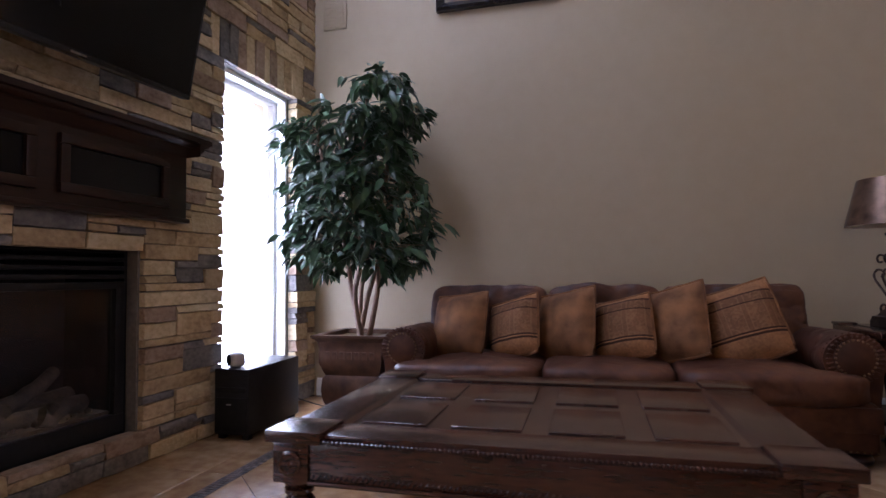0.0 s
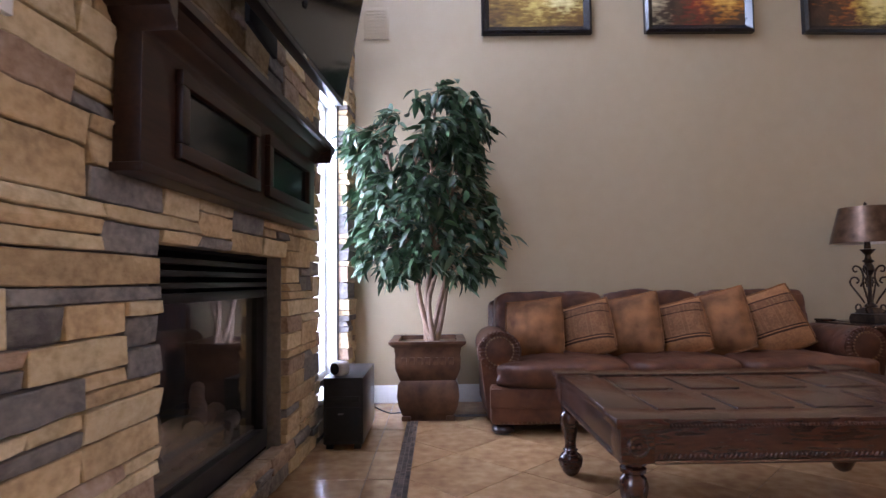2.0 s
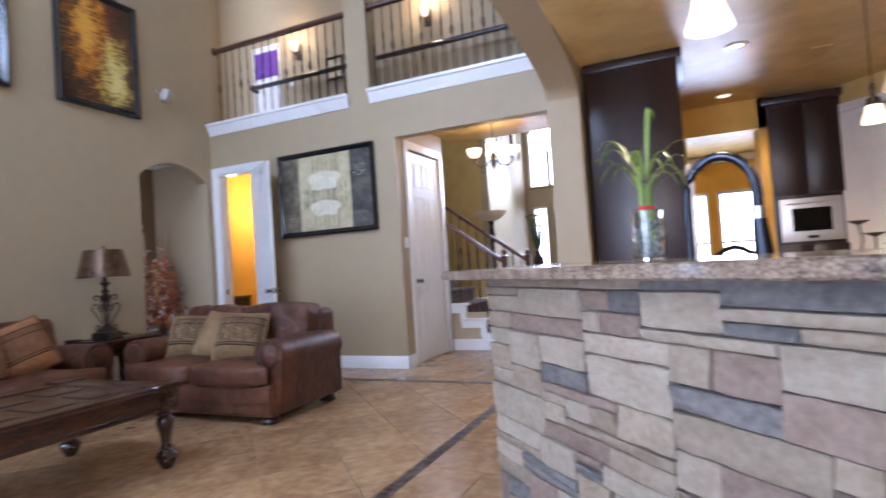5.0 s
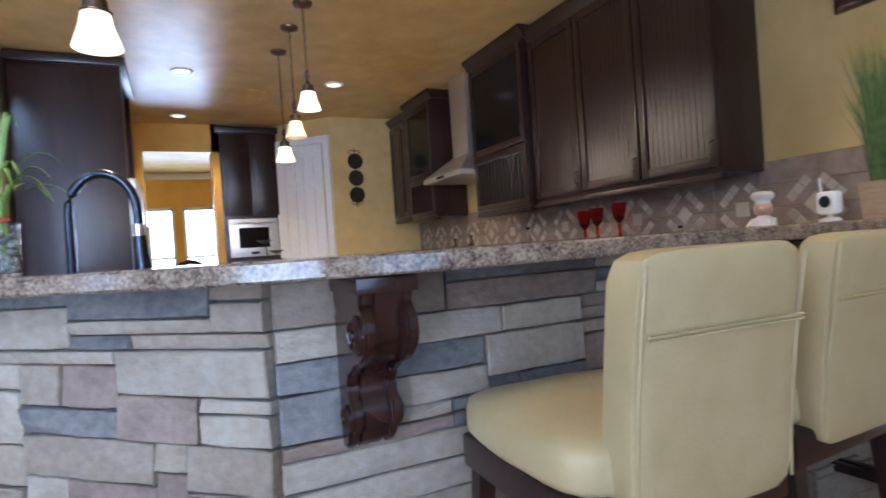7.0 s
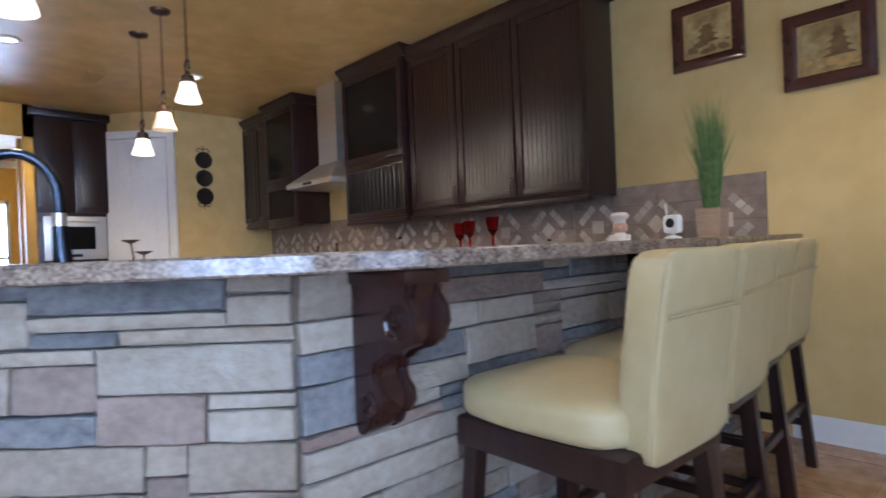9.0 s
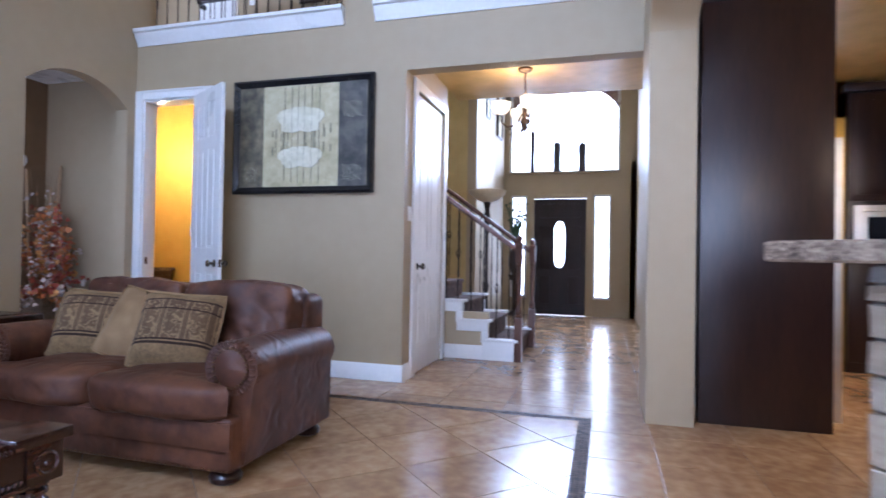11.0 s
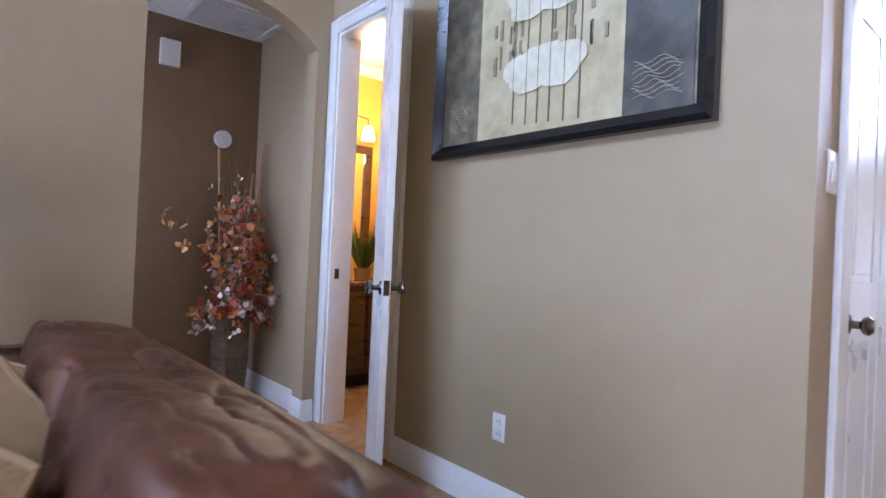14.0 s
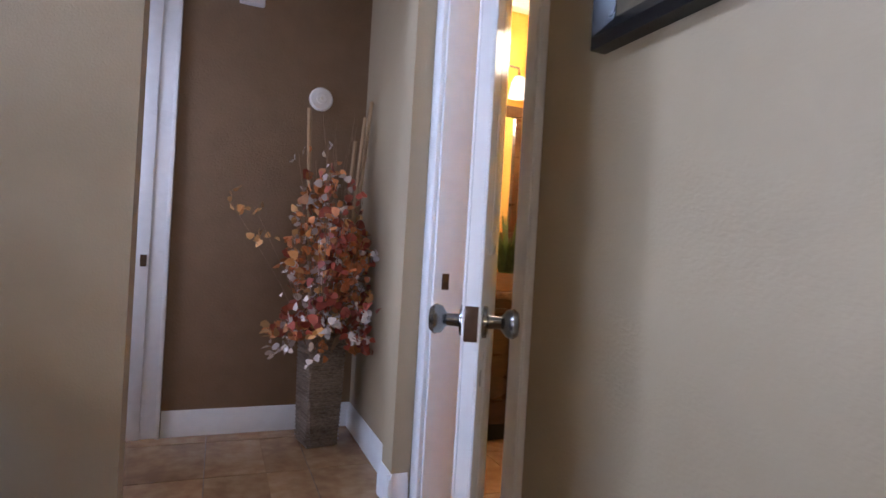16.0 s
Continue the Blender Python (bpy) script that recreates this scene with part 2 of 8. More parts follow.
def tube(bm, pts, r, n=8, r_end=None, close=True):
    """A round rod along points."""
    pts = [Vector(p) for p in pts]
    rings = []
    up = Vector((0, 0, 1))
    for i, p in enumerate(pts):
        d = (pts[min(i + 1, len(pts) - 1)] - pts[max(i - 1, 0)]).normalized()
        a = d.cross(up if abs(d.z) < 0.95 else Vector((1, 0, 0))).normalized()
        b = d.cross(a)
        rr = r if r_end is None else r + (r_end - r) * i / (len(pts) - 1)
        rings.append([bm.verts.new(p + rr * (math.cos(2 * math.pi * k / n) * a + math.sin(2 * math.pi * k / n) * b)) for k in range(n)])
    for a, b in zip(rings, rings[1:]):
        for k in range(n):
            bm.faces.new((a[k], a[(k + 1) % n], b[(k + 1) % n], b[k]))
    if close:
        bm.faces.new(rings[0])
        bm.faces.new(list(reversed(rings[-1])))
    return bm


def prism(bm, outline, axis, a, b):
    """Extrude a closed outline of (u, v) along an axis from a to b. axis x: (y, z); y: (x, z); z: (x, y)."""
    def at(u, v, w):
        return {"x": (w, u, v), "y": (u, w, v), "z": (u, v, w)}[axis]
    lo = [bm.verts.new(at(u, v, a)) for u, v in outline]
    hi = [bm.verts.new(at(u, v, b)) for u, v in outline]
    bm.faces.new(lo)
    bm.faces.new(list(reversed(hi)))
    k = len(outline)
    for i in range(k):
        bm.faces.new((lo[i], hi[i], hi[(i + 1) % k], lo[(i + 1) % k]))
    bmesh.ops.recalc_face_normals(bm, faces=bm.faces)
    return bm


def arc(cx, cy, r, a0, a1, n=12, ry=None):
    return [(cx + r * math.cos(radians(a0 + (a1 - a0) * k / n)), cy + (ry or r) * math.sin(radians(a0 + (a1 - a0) * k / n))) for k in range(n + 1)]


# ---- the shell of the house ----
NORTH, EAST, WEST, SOUTH = 4.0, 3.52, -2.17, -4.72
HIGH = 5.7
ARCH_L, ARCH_R, SPRING, CROWN = 2.445, 3.42, 2.33, 2.52


def north_y(x):
    """The sofa wall runs slightly away towards the arch."""
    return NORTH + max(0.0, x - 0.7) * 0.032


bm = box(-2.17, 0.7, NORTH, NORTH + 0.14, 0, HIGH)
add_box(bm, 0.7, ARCH_L, NORTH, NORTH + 0.14, 0, HIGH)
half = (ARCH_R - ARCH_L) / 2
rise = CROWN - SPRING
rad = (half * half + rise * rise) / (2 * rise)
ang = math.degrees(math.asin(half / rad))
top = arc((ARCH_L + ARCH_R) / 2, CROWN - rad, rad, 90 + ang, 90 - ang, 16)
prism(bm, [(ARCH_L, HIGH)] + top + [(ARCH_R, HIGH)], "y", NORTH, NORTH + 0.14)
add_box(bm, ARCH_R, EAST + 0.14, NORTH, NORTH + 0.14, 0, HIGH)
for v in bm.verts:
    v.co.y += north_y(v.co.x) - NORTH
structure("wall_north", bm, PAINT, "tall beige textured wall with an arched opening", "wall")

# passage behind the arch
bm = box(1.6, 3.7, 5.14, 5.28, 0, 2.75)
structure("wall_passage_north", bm, PAINT_BROWN, "dark brown end wall of the passage", "wall")
bm = box(3.48, 3.62, NORTH + 0.14, 5.14, 0, 2.75)
structure("wall_passage_east", bm, PAINT, "beige side wall of the passage", "wall")
# the opening is for the added window_10, out of view
bm = box(1.5, 1.62, NORTH + 0.14, 4.38, 0, 2.75)
add_box(bm, 1.5, 1.62, 5.04, 5.14, 0, 2.75)
add_box(bm, 1.5, 1.62, 4.38, 5.04, 0, 0.85)
add_box(bm, 1.5, 1.62, 4.38, 5.04, 2.2, 2.75)
structure("wall_passage_west", bm, PAINT_BROWN, "brown side wall of the passage", "wall")
structure("ceiling_passage", box(1.5, 3.7, NORTH + 0.14, 5.28, 2.66, 2.75), CEIL_WHITE, "plain low ceiling of the passage", "ceiling")

# east wall with the powder room door and the wide opening to the foyer
DOOR_N, DOOR_S, DOOR_H = 4.0, 3.32, 2.44
CORNER_Y, OPEN_TOP, PIER_N = 1.38, 2.53, -0.44
bm = box(EAST, EAST + 0.14, DOOR_N, north_y(EAST) + 0.002, 0, 3.0)
add_box(bm, EAST, EAST + 0.14, CORNER_Y, DOOR_S, 0, 3.0)
add_box(bm, EAST, EAST + 0.14, DOOR_S, DOOR_N, DOOR_H, 3.0)
add_box(bm, EAST, EAST + 0.14, PIER_N, CORNER_Y, OPEN_TOP, 3.0)
structure("wall_east", bm, PAINT, "beige wall with a doorway under the upstairs landing", "wall")
bm = box(EAST, EAST + 0.2, 1.66, 1.94, 3.0, HIGH)
add_box(bm, EAST, EAST + 0.2, -0.75, -0.25, 3.0, HIGH)
structure("wall_upper_columns", bm, PAINT, "beige columns between the landing railings", "wall")

# pier and arched beam between living room and kitchen
bm = box(2.98, EAST + 0.14, -0.72, PIER_N, 0, 2.45)
structure("wall_pier", bm, PAINT, "beige pier beside the kitchen", "wall")
pts = [(2.98, 2.45)]
pts += arc(0.75, 2.45, 2.23, 0, 180, 24, ry=0.35)
pts += [(-2.17, 2.45), (-2.17, HIGH), (EAST + 0.14, HIGH), (EAST + 0.14, 2.45)]
bm = prism(bmesh.new(), pts, "y", -0.72, PIER_N)
structure("arched_beam", bm, PAINT, "beige arched beam between living room and kitchen", "wall")

# west wall, with windows either side of the chimney breast
W0 = WEST - 0.10
WIN_S, WIN_N, WIN_B, WIN_T = 2.90, 3.72, 0.25, 2.30
bm = box(W0 - 0.3, W0, WIN_N + 0.02, NORTH + 0.14, 0, HIGH)
add_box(bm, W0 - 0.3, W0, WIN_S, WIN_N + 0.02, WIN_T, HIGH)
add_box(bm, W0 - 0.3, W0, WIN_S, WIN_N + 0.02, 0, WIN_B)
add_box(bm, W0 - 0.3, W0, 2.3, WIN_S, 0, HIGH)
add_box(bm, W0 - 0.3, W0, 1.13, 2.3, 1.09, HIGH)
add_box(bm, W0 - 0.3, W0, 1.13, 2.3, 0, 0.14)
add_box(bm, W0 - 0.3, W0, 0.32, 1.13, 0, HIGH)
add_box(bm, W0 - 0.3, W0, -1.25, 0.32, 2.75, HIGH)
add_box(bm, W0 - 0.3, W0, -1.25, 0.32, 0, 0.25)
add_box(bm, W0 - 0.3, W0, -1.45, -1.25, 0, HIGH)
structure("wall_west", bm, PAINT, "wall behind the stone cladding", "wall")

# nook behind the bar stools
structure("wall_nook_west", box(-4.9, -4.75, SOUTH, -1.3, 0, 2.74), PAINT_GOLD, "gold wall of the nook", "wall")
structure("wall_nook_north", box(-4.9, W0 - 0.3, -1.45, -1.3, 0, 2.74), PAINT_GOLD, "gold wall of the nook", "wall")
structure("wall_south", box(-4.9, 5.1, SOUTH - 0.15, SOUTH, 0, 2.74), PAINT_GOLD, "gold faux-finished kitchen wall", "wall")
structure("ceiling_kitchen", box(-4.9, 9.6, SOUTH - 0.15, -0.72, 2.74, 2.9), CEIL_GOLD, "mottled gold kitchen ceiling", "ceiling")
structure("ceiling_living", box(-2.6, 9.6, -0.8, 5.5, HIGH, HIGH + 0.12), CEIL_WHITE, "high white ceiling", "ceiling")

# upstairs landing behind the railing
structure("landing_floor", box(EAST + 0.06, 5.2, -0.6, 5.4, 3.0, 3.06), OAK, "landing floor upstairs", "floor")
structure("wall_landing_east", box(5.0, 5.14, -0.6, 5.3, 3.06, HIGH), PAINT, "beige wall along the landing", "wall")
structure("wall_landing_north", box(EAST + 0.14, 5.14, 5.3, 5.44, 3.06, HIGH), PAINT, "beige wall ending the landing", "wall")
structure("wall_landing_south", box(EAST, 5.14, -0.75, -0.6, 3.06, HIGH), PAINT, "beige wall ending the landing", "wall")
structure("ceiling_under_landing", box(EAST + 0.14, 5.2, -0.7, 1.38, 2.74, 2.9), CEIL_GOLD, "gold ceiling under the landing", "ceiling")

# floor slab
structure("floor", box(-5.0, 10.0, -5.0, 5.4, -0.12, -0.004), GROUT, "tiled floor with a dark mosaic inlay", "floor")

# ---- shapes shared by the things ----
def puffy(w, d, h, cuts=7, p=5.0, puff=0.03, lump=0.006, seed=0.0, lump_scale=6.0):
    """A soft upholstered block, centred on its base."""
    bm = bmesh.new()
    bmesh.ops.create_cube(bm, size=2.0)
    bmesh.ops.subdivide_edges(bm, edges=list(bm.edges), cuts=cuts, use_grid_fill=True)
    for v in bm.verts:
        c = Vector(v.co)
        m = max(abs(k) for k in c)
        l = sum(abs(k) ** p for k in c) ** (1 / p)
        c *= m / l
        u, t, s = c
        x, y, z = u * w / 2, t * d / 2, s * h / 2
        z += math.copysign(puff, s) * (1 - u * u) * (1 - t * t) * (1 if abs(s) > 0.5 else abs(s))
        y += math.copysign(puff * 0.5, t) * (1 - u * u) * (1 - s * s) * abs(t)
        q = Vector((x, y, z))
        n1 = noise.noise(q * lump_scale + Vector((seed, seed * 2, 3)))
        n2 = noise.noise(Vector((x * 18, y * 5, z * 18)) + Vector((seed, 7, seed)))
        q += c.normalized() * (lump * n1 + lump * 0.5 * n2)
        v.co = q + Vector((0, 0, h / 2))
    return bm


def throw_pillow(s, t, seed=0.0, n=12):
    """A square stuffed pillow standing in the xz plane, corners pulled out, centred."""
    bm = bmesh.new()
    def grid(sign):
        g = []
        for i in range(n + 1):
            r = []
            for j in range(n + 1):
                u, w = 2 * i / n - 1, 2 * j / n - 1
                k = 0.965 - 0.05 * (u * u * w * w) ** 1.5
                bu = k * (1 - 0.04 * (1 - w * w))
                x, z = s / 2 * u * bu, s / 2 * w * bu
                z -= 0.03 * s * (1 - u * u) * (w > 0) * w * 1.3
                y = sign * t / 2 * (max(0, 1 - abs(u) ** 2.6) ** 0.6) * (max(0, 1 - abs(w) ** 2.6) ** 0.6)
                y += sign * 0.014 * noise.noise(Vector((x * 11 + seed, z * 11, sign * 3))) * (1 - max(abs(u), abs(w)) ** 6)
                r.append(bm.verts.new((x, y, z)))
            g.append(r)
        return g
    for sign in (-1, 1):
        g = grid(sign)
        for i in range(n):
            for j in range(n):
                f = (g[i][j], g[i + 1][j], g[i + 1][j + 1], g[i][j + 1])
                bm.faces.new(f if sign < 0 else tuple(reversed(f)))
    bmesh.ops.remove_doubles(bm, verts=bm.verts, dist=0.0008)
    return bm


def band_fabric(name, tan, brown, gold):
    """Woven fabric in bands: plain ends, two cords and a figured brown middle."""
    m = mat(name, tan, tuple(c * 1.7 for c in tan), rough=0.9, grain=70, stain=16, bump=0.4, bump_scale=220, spec=0.2)
    N, L = m.node_tree.nodes, m.node_tree.links
    b = N["Principled BSDF"]
    base = b.inputs["Base Color"].links[0].from_socket
    tc = N.new("ShaderNodeTexCoord")
    sep = N.new("ShaderNodeSeparateXYZ")
    L.new(tc.outputs["Object"], sep.inputs[0])
    mr = N.new("ShaderNodeMapRange")
    mr.inputs["From Min"].default_value, mr.inputs["From Max"].default_value = -0.24, 0.24
    L.new(sep.outputs["Z"], mr.inputs["Value"])
    ramp = N.new("ShaderNodeValToRGB")
    ramp.color_ramp.interpolation = 'CONSTANT'
    els = ramp.color_ramp.elements
    els[0].position, els[0].color = 0.0, (0, 0, 0, 1)
    els[1].position, els[1].color = 0.27, (1, 1, 1, 1)
    for p, c in ((0.30, 0.0), (0.315, 1.0), (0.335, 0.55), (0.66, 1.0), (0.675, 0.7), (0.78, 1.0), (0.80, 0.0)):
        e = els.new(p)
        e.color = (c, c, c, 1)
    L.new(mr.outputs[0], ramp.inputs[0])
    vo = N.new("ShaderNodeTexVoronoi")
    vo.feature = 'DISTANCE_TO_EDGE'
    vo.inputs["Scale"].default_value = 17
    wn = N.new("ShaderNodeTexNoise")
    wn.inputs["Scale"].default_value, wn.inputs["Detail"].default_value, wn.inputs["Distortion"].default_value = 26, 4, 1.8
    L.new(tc.outputs["Object"], wn.inputs["Vector"])
    L.new(tc.outputs["Object"], vo.inputs["Vector"])
    r2 = N.new("ShaderNodeValToRGB")
    r2.color_ramp.elements[0].position, r2.color_ramp.elements[1].position = 0.51, 0.59
    r2.color_ramp.elements[0].color, r2.color_ramp.elements[1].color = (*brown, 1), (*gold, 1)
    mx = N.new("ShaderNodeMix")
    mx.data_type = 'RGBA'
    L.new(ramp.outputs[0], mx.inputs["Factor"])
    L.new(base, mx.inputs["A"])
    mx2 = N.new("ShaderNodeMix")
    mx2.data_type = 'RGBA'
    # embroidered squares across the middle band
    sx_ = N.new("ShaderNodeMath")
    sx_.operation = 'MULTIPLY_ADD'
    L.new(sep.outputs["X"], sx_.inputs[0])
    sx_.inputs[1].default_value, sx_.inputs[2].default_value = 1 / 0.118, 0.5
    fr_ = N.new("ShaderNodeMath")
    fr_.operation = 'FRACT'
    L.new(sx_.outputs[0], fr_.inputs[0])
    df_ = N.new("ShaderNodeMath")
    df_.operation = 'COMPARE'
    L.new(fr_.outputs[0], df_.inputs[0])
    df_.inputs[1].default_value, df_.inputs[2].default_value = 0.5, 0.40
    ml_ = N.new("ShaderNodeMath")
    ml_.operation = 'MULTIPLY'
    L.new(wn.outputs["Fac"], ml_.inputs[0])
    L.new(df_.outputs[0], ml_.inputs[1])
    of_ = N.new("ShaderNodeMath")
    of_.operation = 'SUBTRACT'
    of_.inputs[1].default_value = 0.5
    L.new(fr_.outputs[0], of_.inputs[0])
    ab_ = N.new("ShaderNodeMath")
    ab_.operation = 'ABSOLUTE'
    L.new(of_.outputs[0], ab_.inputs[0])
    ln_ = N.new("ShaderNodeMath")
    ln_.operation = 'COMPARE'
    L.new(ab_.outputs[0], ln_.inputs[0])
    ln_.inputs[1].default_value, ln_.inputs[2].default_value = 0.38, 0.025
    mx_ = N.new("ShaderNodeMath")
    mx_.operation = 'MAXIMUM'
    L.new(ml_.outputs[0], mx_.inputs[0])
    L.new(ln_.outputs[0], mx_.inputs[1])
    L.new(mx_.outputs[0], r2.inputs[0])
    gt = N.new("ShaderNodeMath")
    gt.operation = 'GREATER_THAN'
    gt.inputs[1].default_value = 0.9
    L.new(ramp.outputs[0], gt.inputs[0])
    L.new(gt.outputs[0], mx2.inputs["Factor"])
    L.new(r2.outputs[0], mx2.inputs["A"])
    mx2.inputs["B"].default_value = (*(c * 0.55 for c in brown), 1)
    L.new(mx2.outputs["Result"], mx.inputs["B"])
    L.new(mx.outputs["Result"], b.inputs["Base Color"])
    return m


FABRIC_TAN = band_fabric("tan_figured_fabric", (0.130, 0.082, 0.038), (0.052, 0.026, 0.018), (0.23, 0.155, 0.08))
FABRIC_RUST = band_fabric("rust_figured_fabric", (0.20, 0.092, 0.038), (0.085, 0.035, 0.019), (0.155, 0.085, 0.04))
SUEDE = mat("brown_suede", (0.075, 0.028, 0.010), (0.25, 0.108, 0.038), rough=0.75, grain=12, stain=5, mix=0.35, bump=0.25, bump_scale=180, spec=0.25)
SUEDE_TAN = mat("tan_suede", (0.185, 0.108, 0.048), (0.26, 0.165, 0.08), rough=0.85, grain=10, stain=3, bump=0.25, bump_scale=180, spec=0.25)
NAIL = mat("aged_brass_nail", (0.14, 0.085, 0.045), (0.3, 0.2, 0.11), rough=0.35, metal=0.9)


def sofa(name, label, W, seats, at, deep=0.93, tall=0.80):
    """A rolled-arm leather sofa; its front is at local y = 0, facing -y."""
    s = thing(name, label, "sofa", at)
    aw = 0.25
    inner = W - 2 * aw
    bm = box(-W / 2 + 0.06, W / 2 - 0.06, 0.05, 0.90, 0.06, 0.30, 0.03, 3)
    part("base", bm, LEATHER, s)
    bm = box(-W / 2 + 0.055, W / 2 - 0.055, 0.035, 0.06, 0.165, 0.285, 0.008, 2)
    part("front_rail", bm, LEATHER, s)
    bm = bmesh.new()
    k = int((W - 0.16) / 0.028)
    for i in range(k):
        bmesh.ops.create_icosphere(bm, subdivisions=1, radius=0.0055, matrix=Matrix.Translation((-W / 2 + 0.08 + i * (W - 0.16) / (k - 1), 0.048, 0.075)))
    part("nailhead_trim", bm, NAIL, s, "row of brass nailheads")
    # back frame
    bm = box(-W / 2 + 0.12, W / 2 - 0.12, 0.78, deep, 0.2, tall, 0.065, 5)
    part("back_frame", bm, LEATHER, s)
    sw = inner / seats
    for k in range(seats):
        end = 0.10
        x0 = -inner / 2 + k * sw - (end if k == 0 else 0)
        x1 = -inner / 2 + (k + 1) * sw + (end if k == seats - 1 else 0)
        bm = puffy(sw, 0.64, 0.17, 13, 6, 0.018, 0.014, seed=k * 3.1 + W)
        fix = Matrix.Translation((-inner / 2 + (k + 0.5) * sw, 0.30 + 0.02, 0.275))
        for v in bm.verts:
            if v.co.y < -0.18 and ((k == 0 and v.co.x < 0) or (k == seats - 1 and v.co.x > 0)):
                f = min(1, (-0.18 - v.co.y) / 0.06)
                v.co.x += math.copysign(0.19 * f * abs(v.co.x) / (sw / 2), v.co.x)
        part("seat_cushion", bm, LEATHER, s, at=fix)
        bm = puffy((x1 - x0) * 0.995, 0.27, 0.455, 31, 9, 0.006, 0.015, seed=k * 5.7 + W, lump_scale=7)
        for v in bm.verts:
            u = v.co.x / (x1 - x0) * 2
            v.co.z -= 0.010 * max(0, v.co.z / 0.47) * abs(u) ** 3
            fold = noise.noise(Vector((v.co.x * 5 + v.co.z * 4 + k * 3.7, v.co.y * 12 + W, v.co.z * 9 - v.co.x * 3)))
            v.co -= Vector((0, v.co.y, v.co.z - 0.22)).normalized() * 0.012 * max(0, 1 - abs(fold) * 7) ** 1.5
            v.co.y -= 0.012 * math.cos(u * 7 + v.co.z * 16) * (1 - abs(u)) * max(0, v.co.z / 0.47)
        part("back_cushion", bm, LEATHER, s, at=Matrix.Translation(((x0 + x1) / 2, 0.71, 0.40)) @ pose(0, 0, 0, -9))
    for sx in (-1, 1):
        # arm: upright panel with a big roll on top, flaring to the outside
        cx, cz, r = sx * (W / 2 - 0.125), 0.50, 0.135
        out = []
        for a in range(-40, 221, 12):
            out.append((cx + sx * -r * math.cos(radians(a)), cz + r * math.sin(radians(a)) * 0.92))
        foot = [(cx + sx * 0.075, 0.08), (cx - sx * 0.10, 0.08)]
        prof = out + foot
        bm = bmesh.new()
        rings = []
        for j in range(15):
            y = 0.13 + 0.80 * j / 14
            ring = []
            drop = -0.02 * (j / 14) ** 2
            for (x, z) in prof:
                puckers = 0.006 * noise.noise(Vector((x * 9, y * 14, z * 9 + sx))) + 0.004 * noise.noise(Vector((x * 30, y * 6, z * 30)))
                k = (1 + puckers * 6) if z > 0.2 else 1
                grow = 1.0 + 0.05 * math.exp(-((y - 0.17) / 0.05) ** 2)
                ring.append(bm.verts.new((cx + (x - cx) * k * grow - sx * 0.035 * (j / 14) ** 1.5 * (z > 0.2), y, cz + (z - cz) * k + (drop if z > 0.2 else 0))))
            rings.append(ring)
        for a, b in zip(rings, rings[1:]):
            for i in range(len(prof)):
                bm.faces.new((a[i], a[(i + 1) % len(prof)], b[(i + 1) % len(prof)], b[i]))
        bm.faces.new(rings[0])
        bm.faces.new(list(reversed(rings[-1])))
        bmesh.ops.recalc_face_normals(bm, faces=bm.faces)
        arm = part("arm", bm, LEATHER, s)
        # rounded front panel with nailheads, and gathered folds round it
        bm = bmesh.new()
        lathe(bm, [(0.095, 0), (0.092, 0.012), (0.07, 0.02), (0.0005, 0.024)], n=24, m=pose(cx, 0.135, cz + 0.005, 90, 0, 0))
        part("arm_panel", bm, LEATHER, arm)
        bm = bmesh.new()
        for i in range(26):
            a = 2 * math.pi * i / 26
            bmesh.ops.create_icosphere(bm, subdivisions=1, radius=0.007, matrix=Matrix.Translation((cx + 0.088 * math.cos(a), 0.118, cz + 0.005 + 0.088 * math.sin(a))))
        tagged(part("nailhead_ring", bm, NAIL, arm, "ring of brass nailheads"), kind="stuff")
        bm = bmesh.new()
        for i in range(30):
            a = 2 * math.pi * i / 30
            c, q = math.cos(a), math.sin(a)
            tube(bm, [(cx + 0.098 * c, 0.130, cz + 0.098 * q), (cx + 0.12 * c, 0.124, cz + 0.113 * q), (cx + 0.137 * c, 0.155, cz + 0.126 * q)], 0.0065, 6)
        part("gathered_edge", bm, LEATHER, arm)
    for fx in (-W / 2 + 0.14, W / 2 - 0.14):
        for fy in (0.13, 0.84):
            bm = lathe(bmesh.new(), [(0.05, 0.0), (0.068, 0.01), (0.072, 0.03), (0.06, 0.05), (0.05, 0.055), (0.055, 0.075)], n=20)
            part("foot", bm, WOOD, s, "turned dark wood bun foot", at=Matrix.Translation((fx, fy, 0)))
    return s


sofa("sofa", "long brown leather sofa with rolled nailhead arms", 2.58, 3, pose(0.07, 2.95, 0))
sofa("loveseat", "brown leather loveseat with rolled nailhead arms", 1.71, 2, pose(1.28, 2.145, 0, 0, 0, -90), 0.995, 0.79)


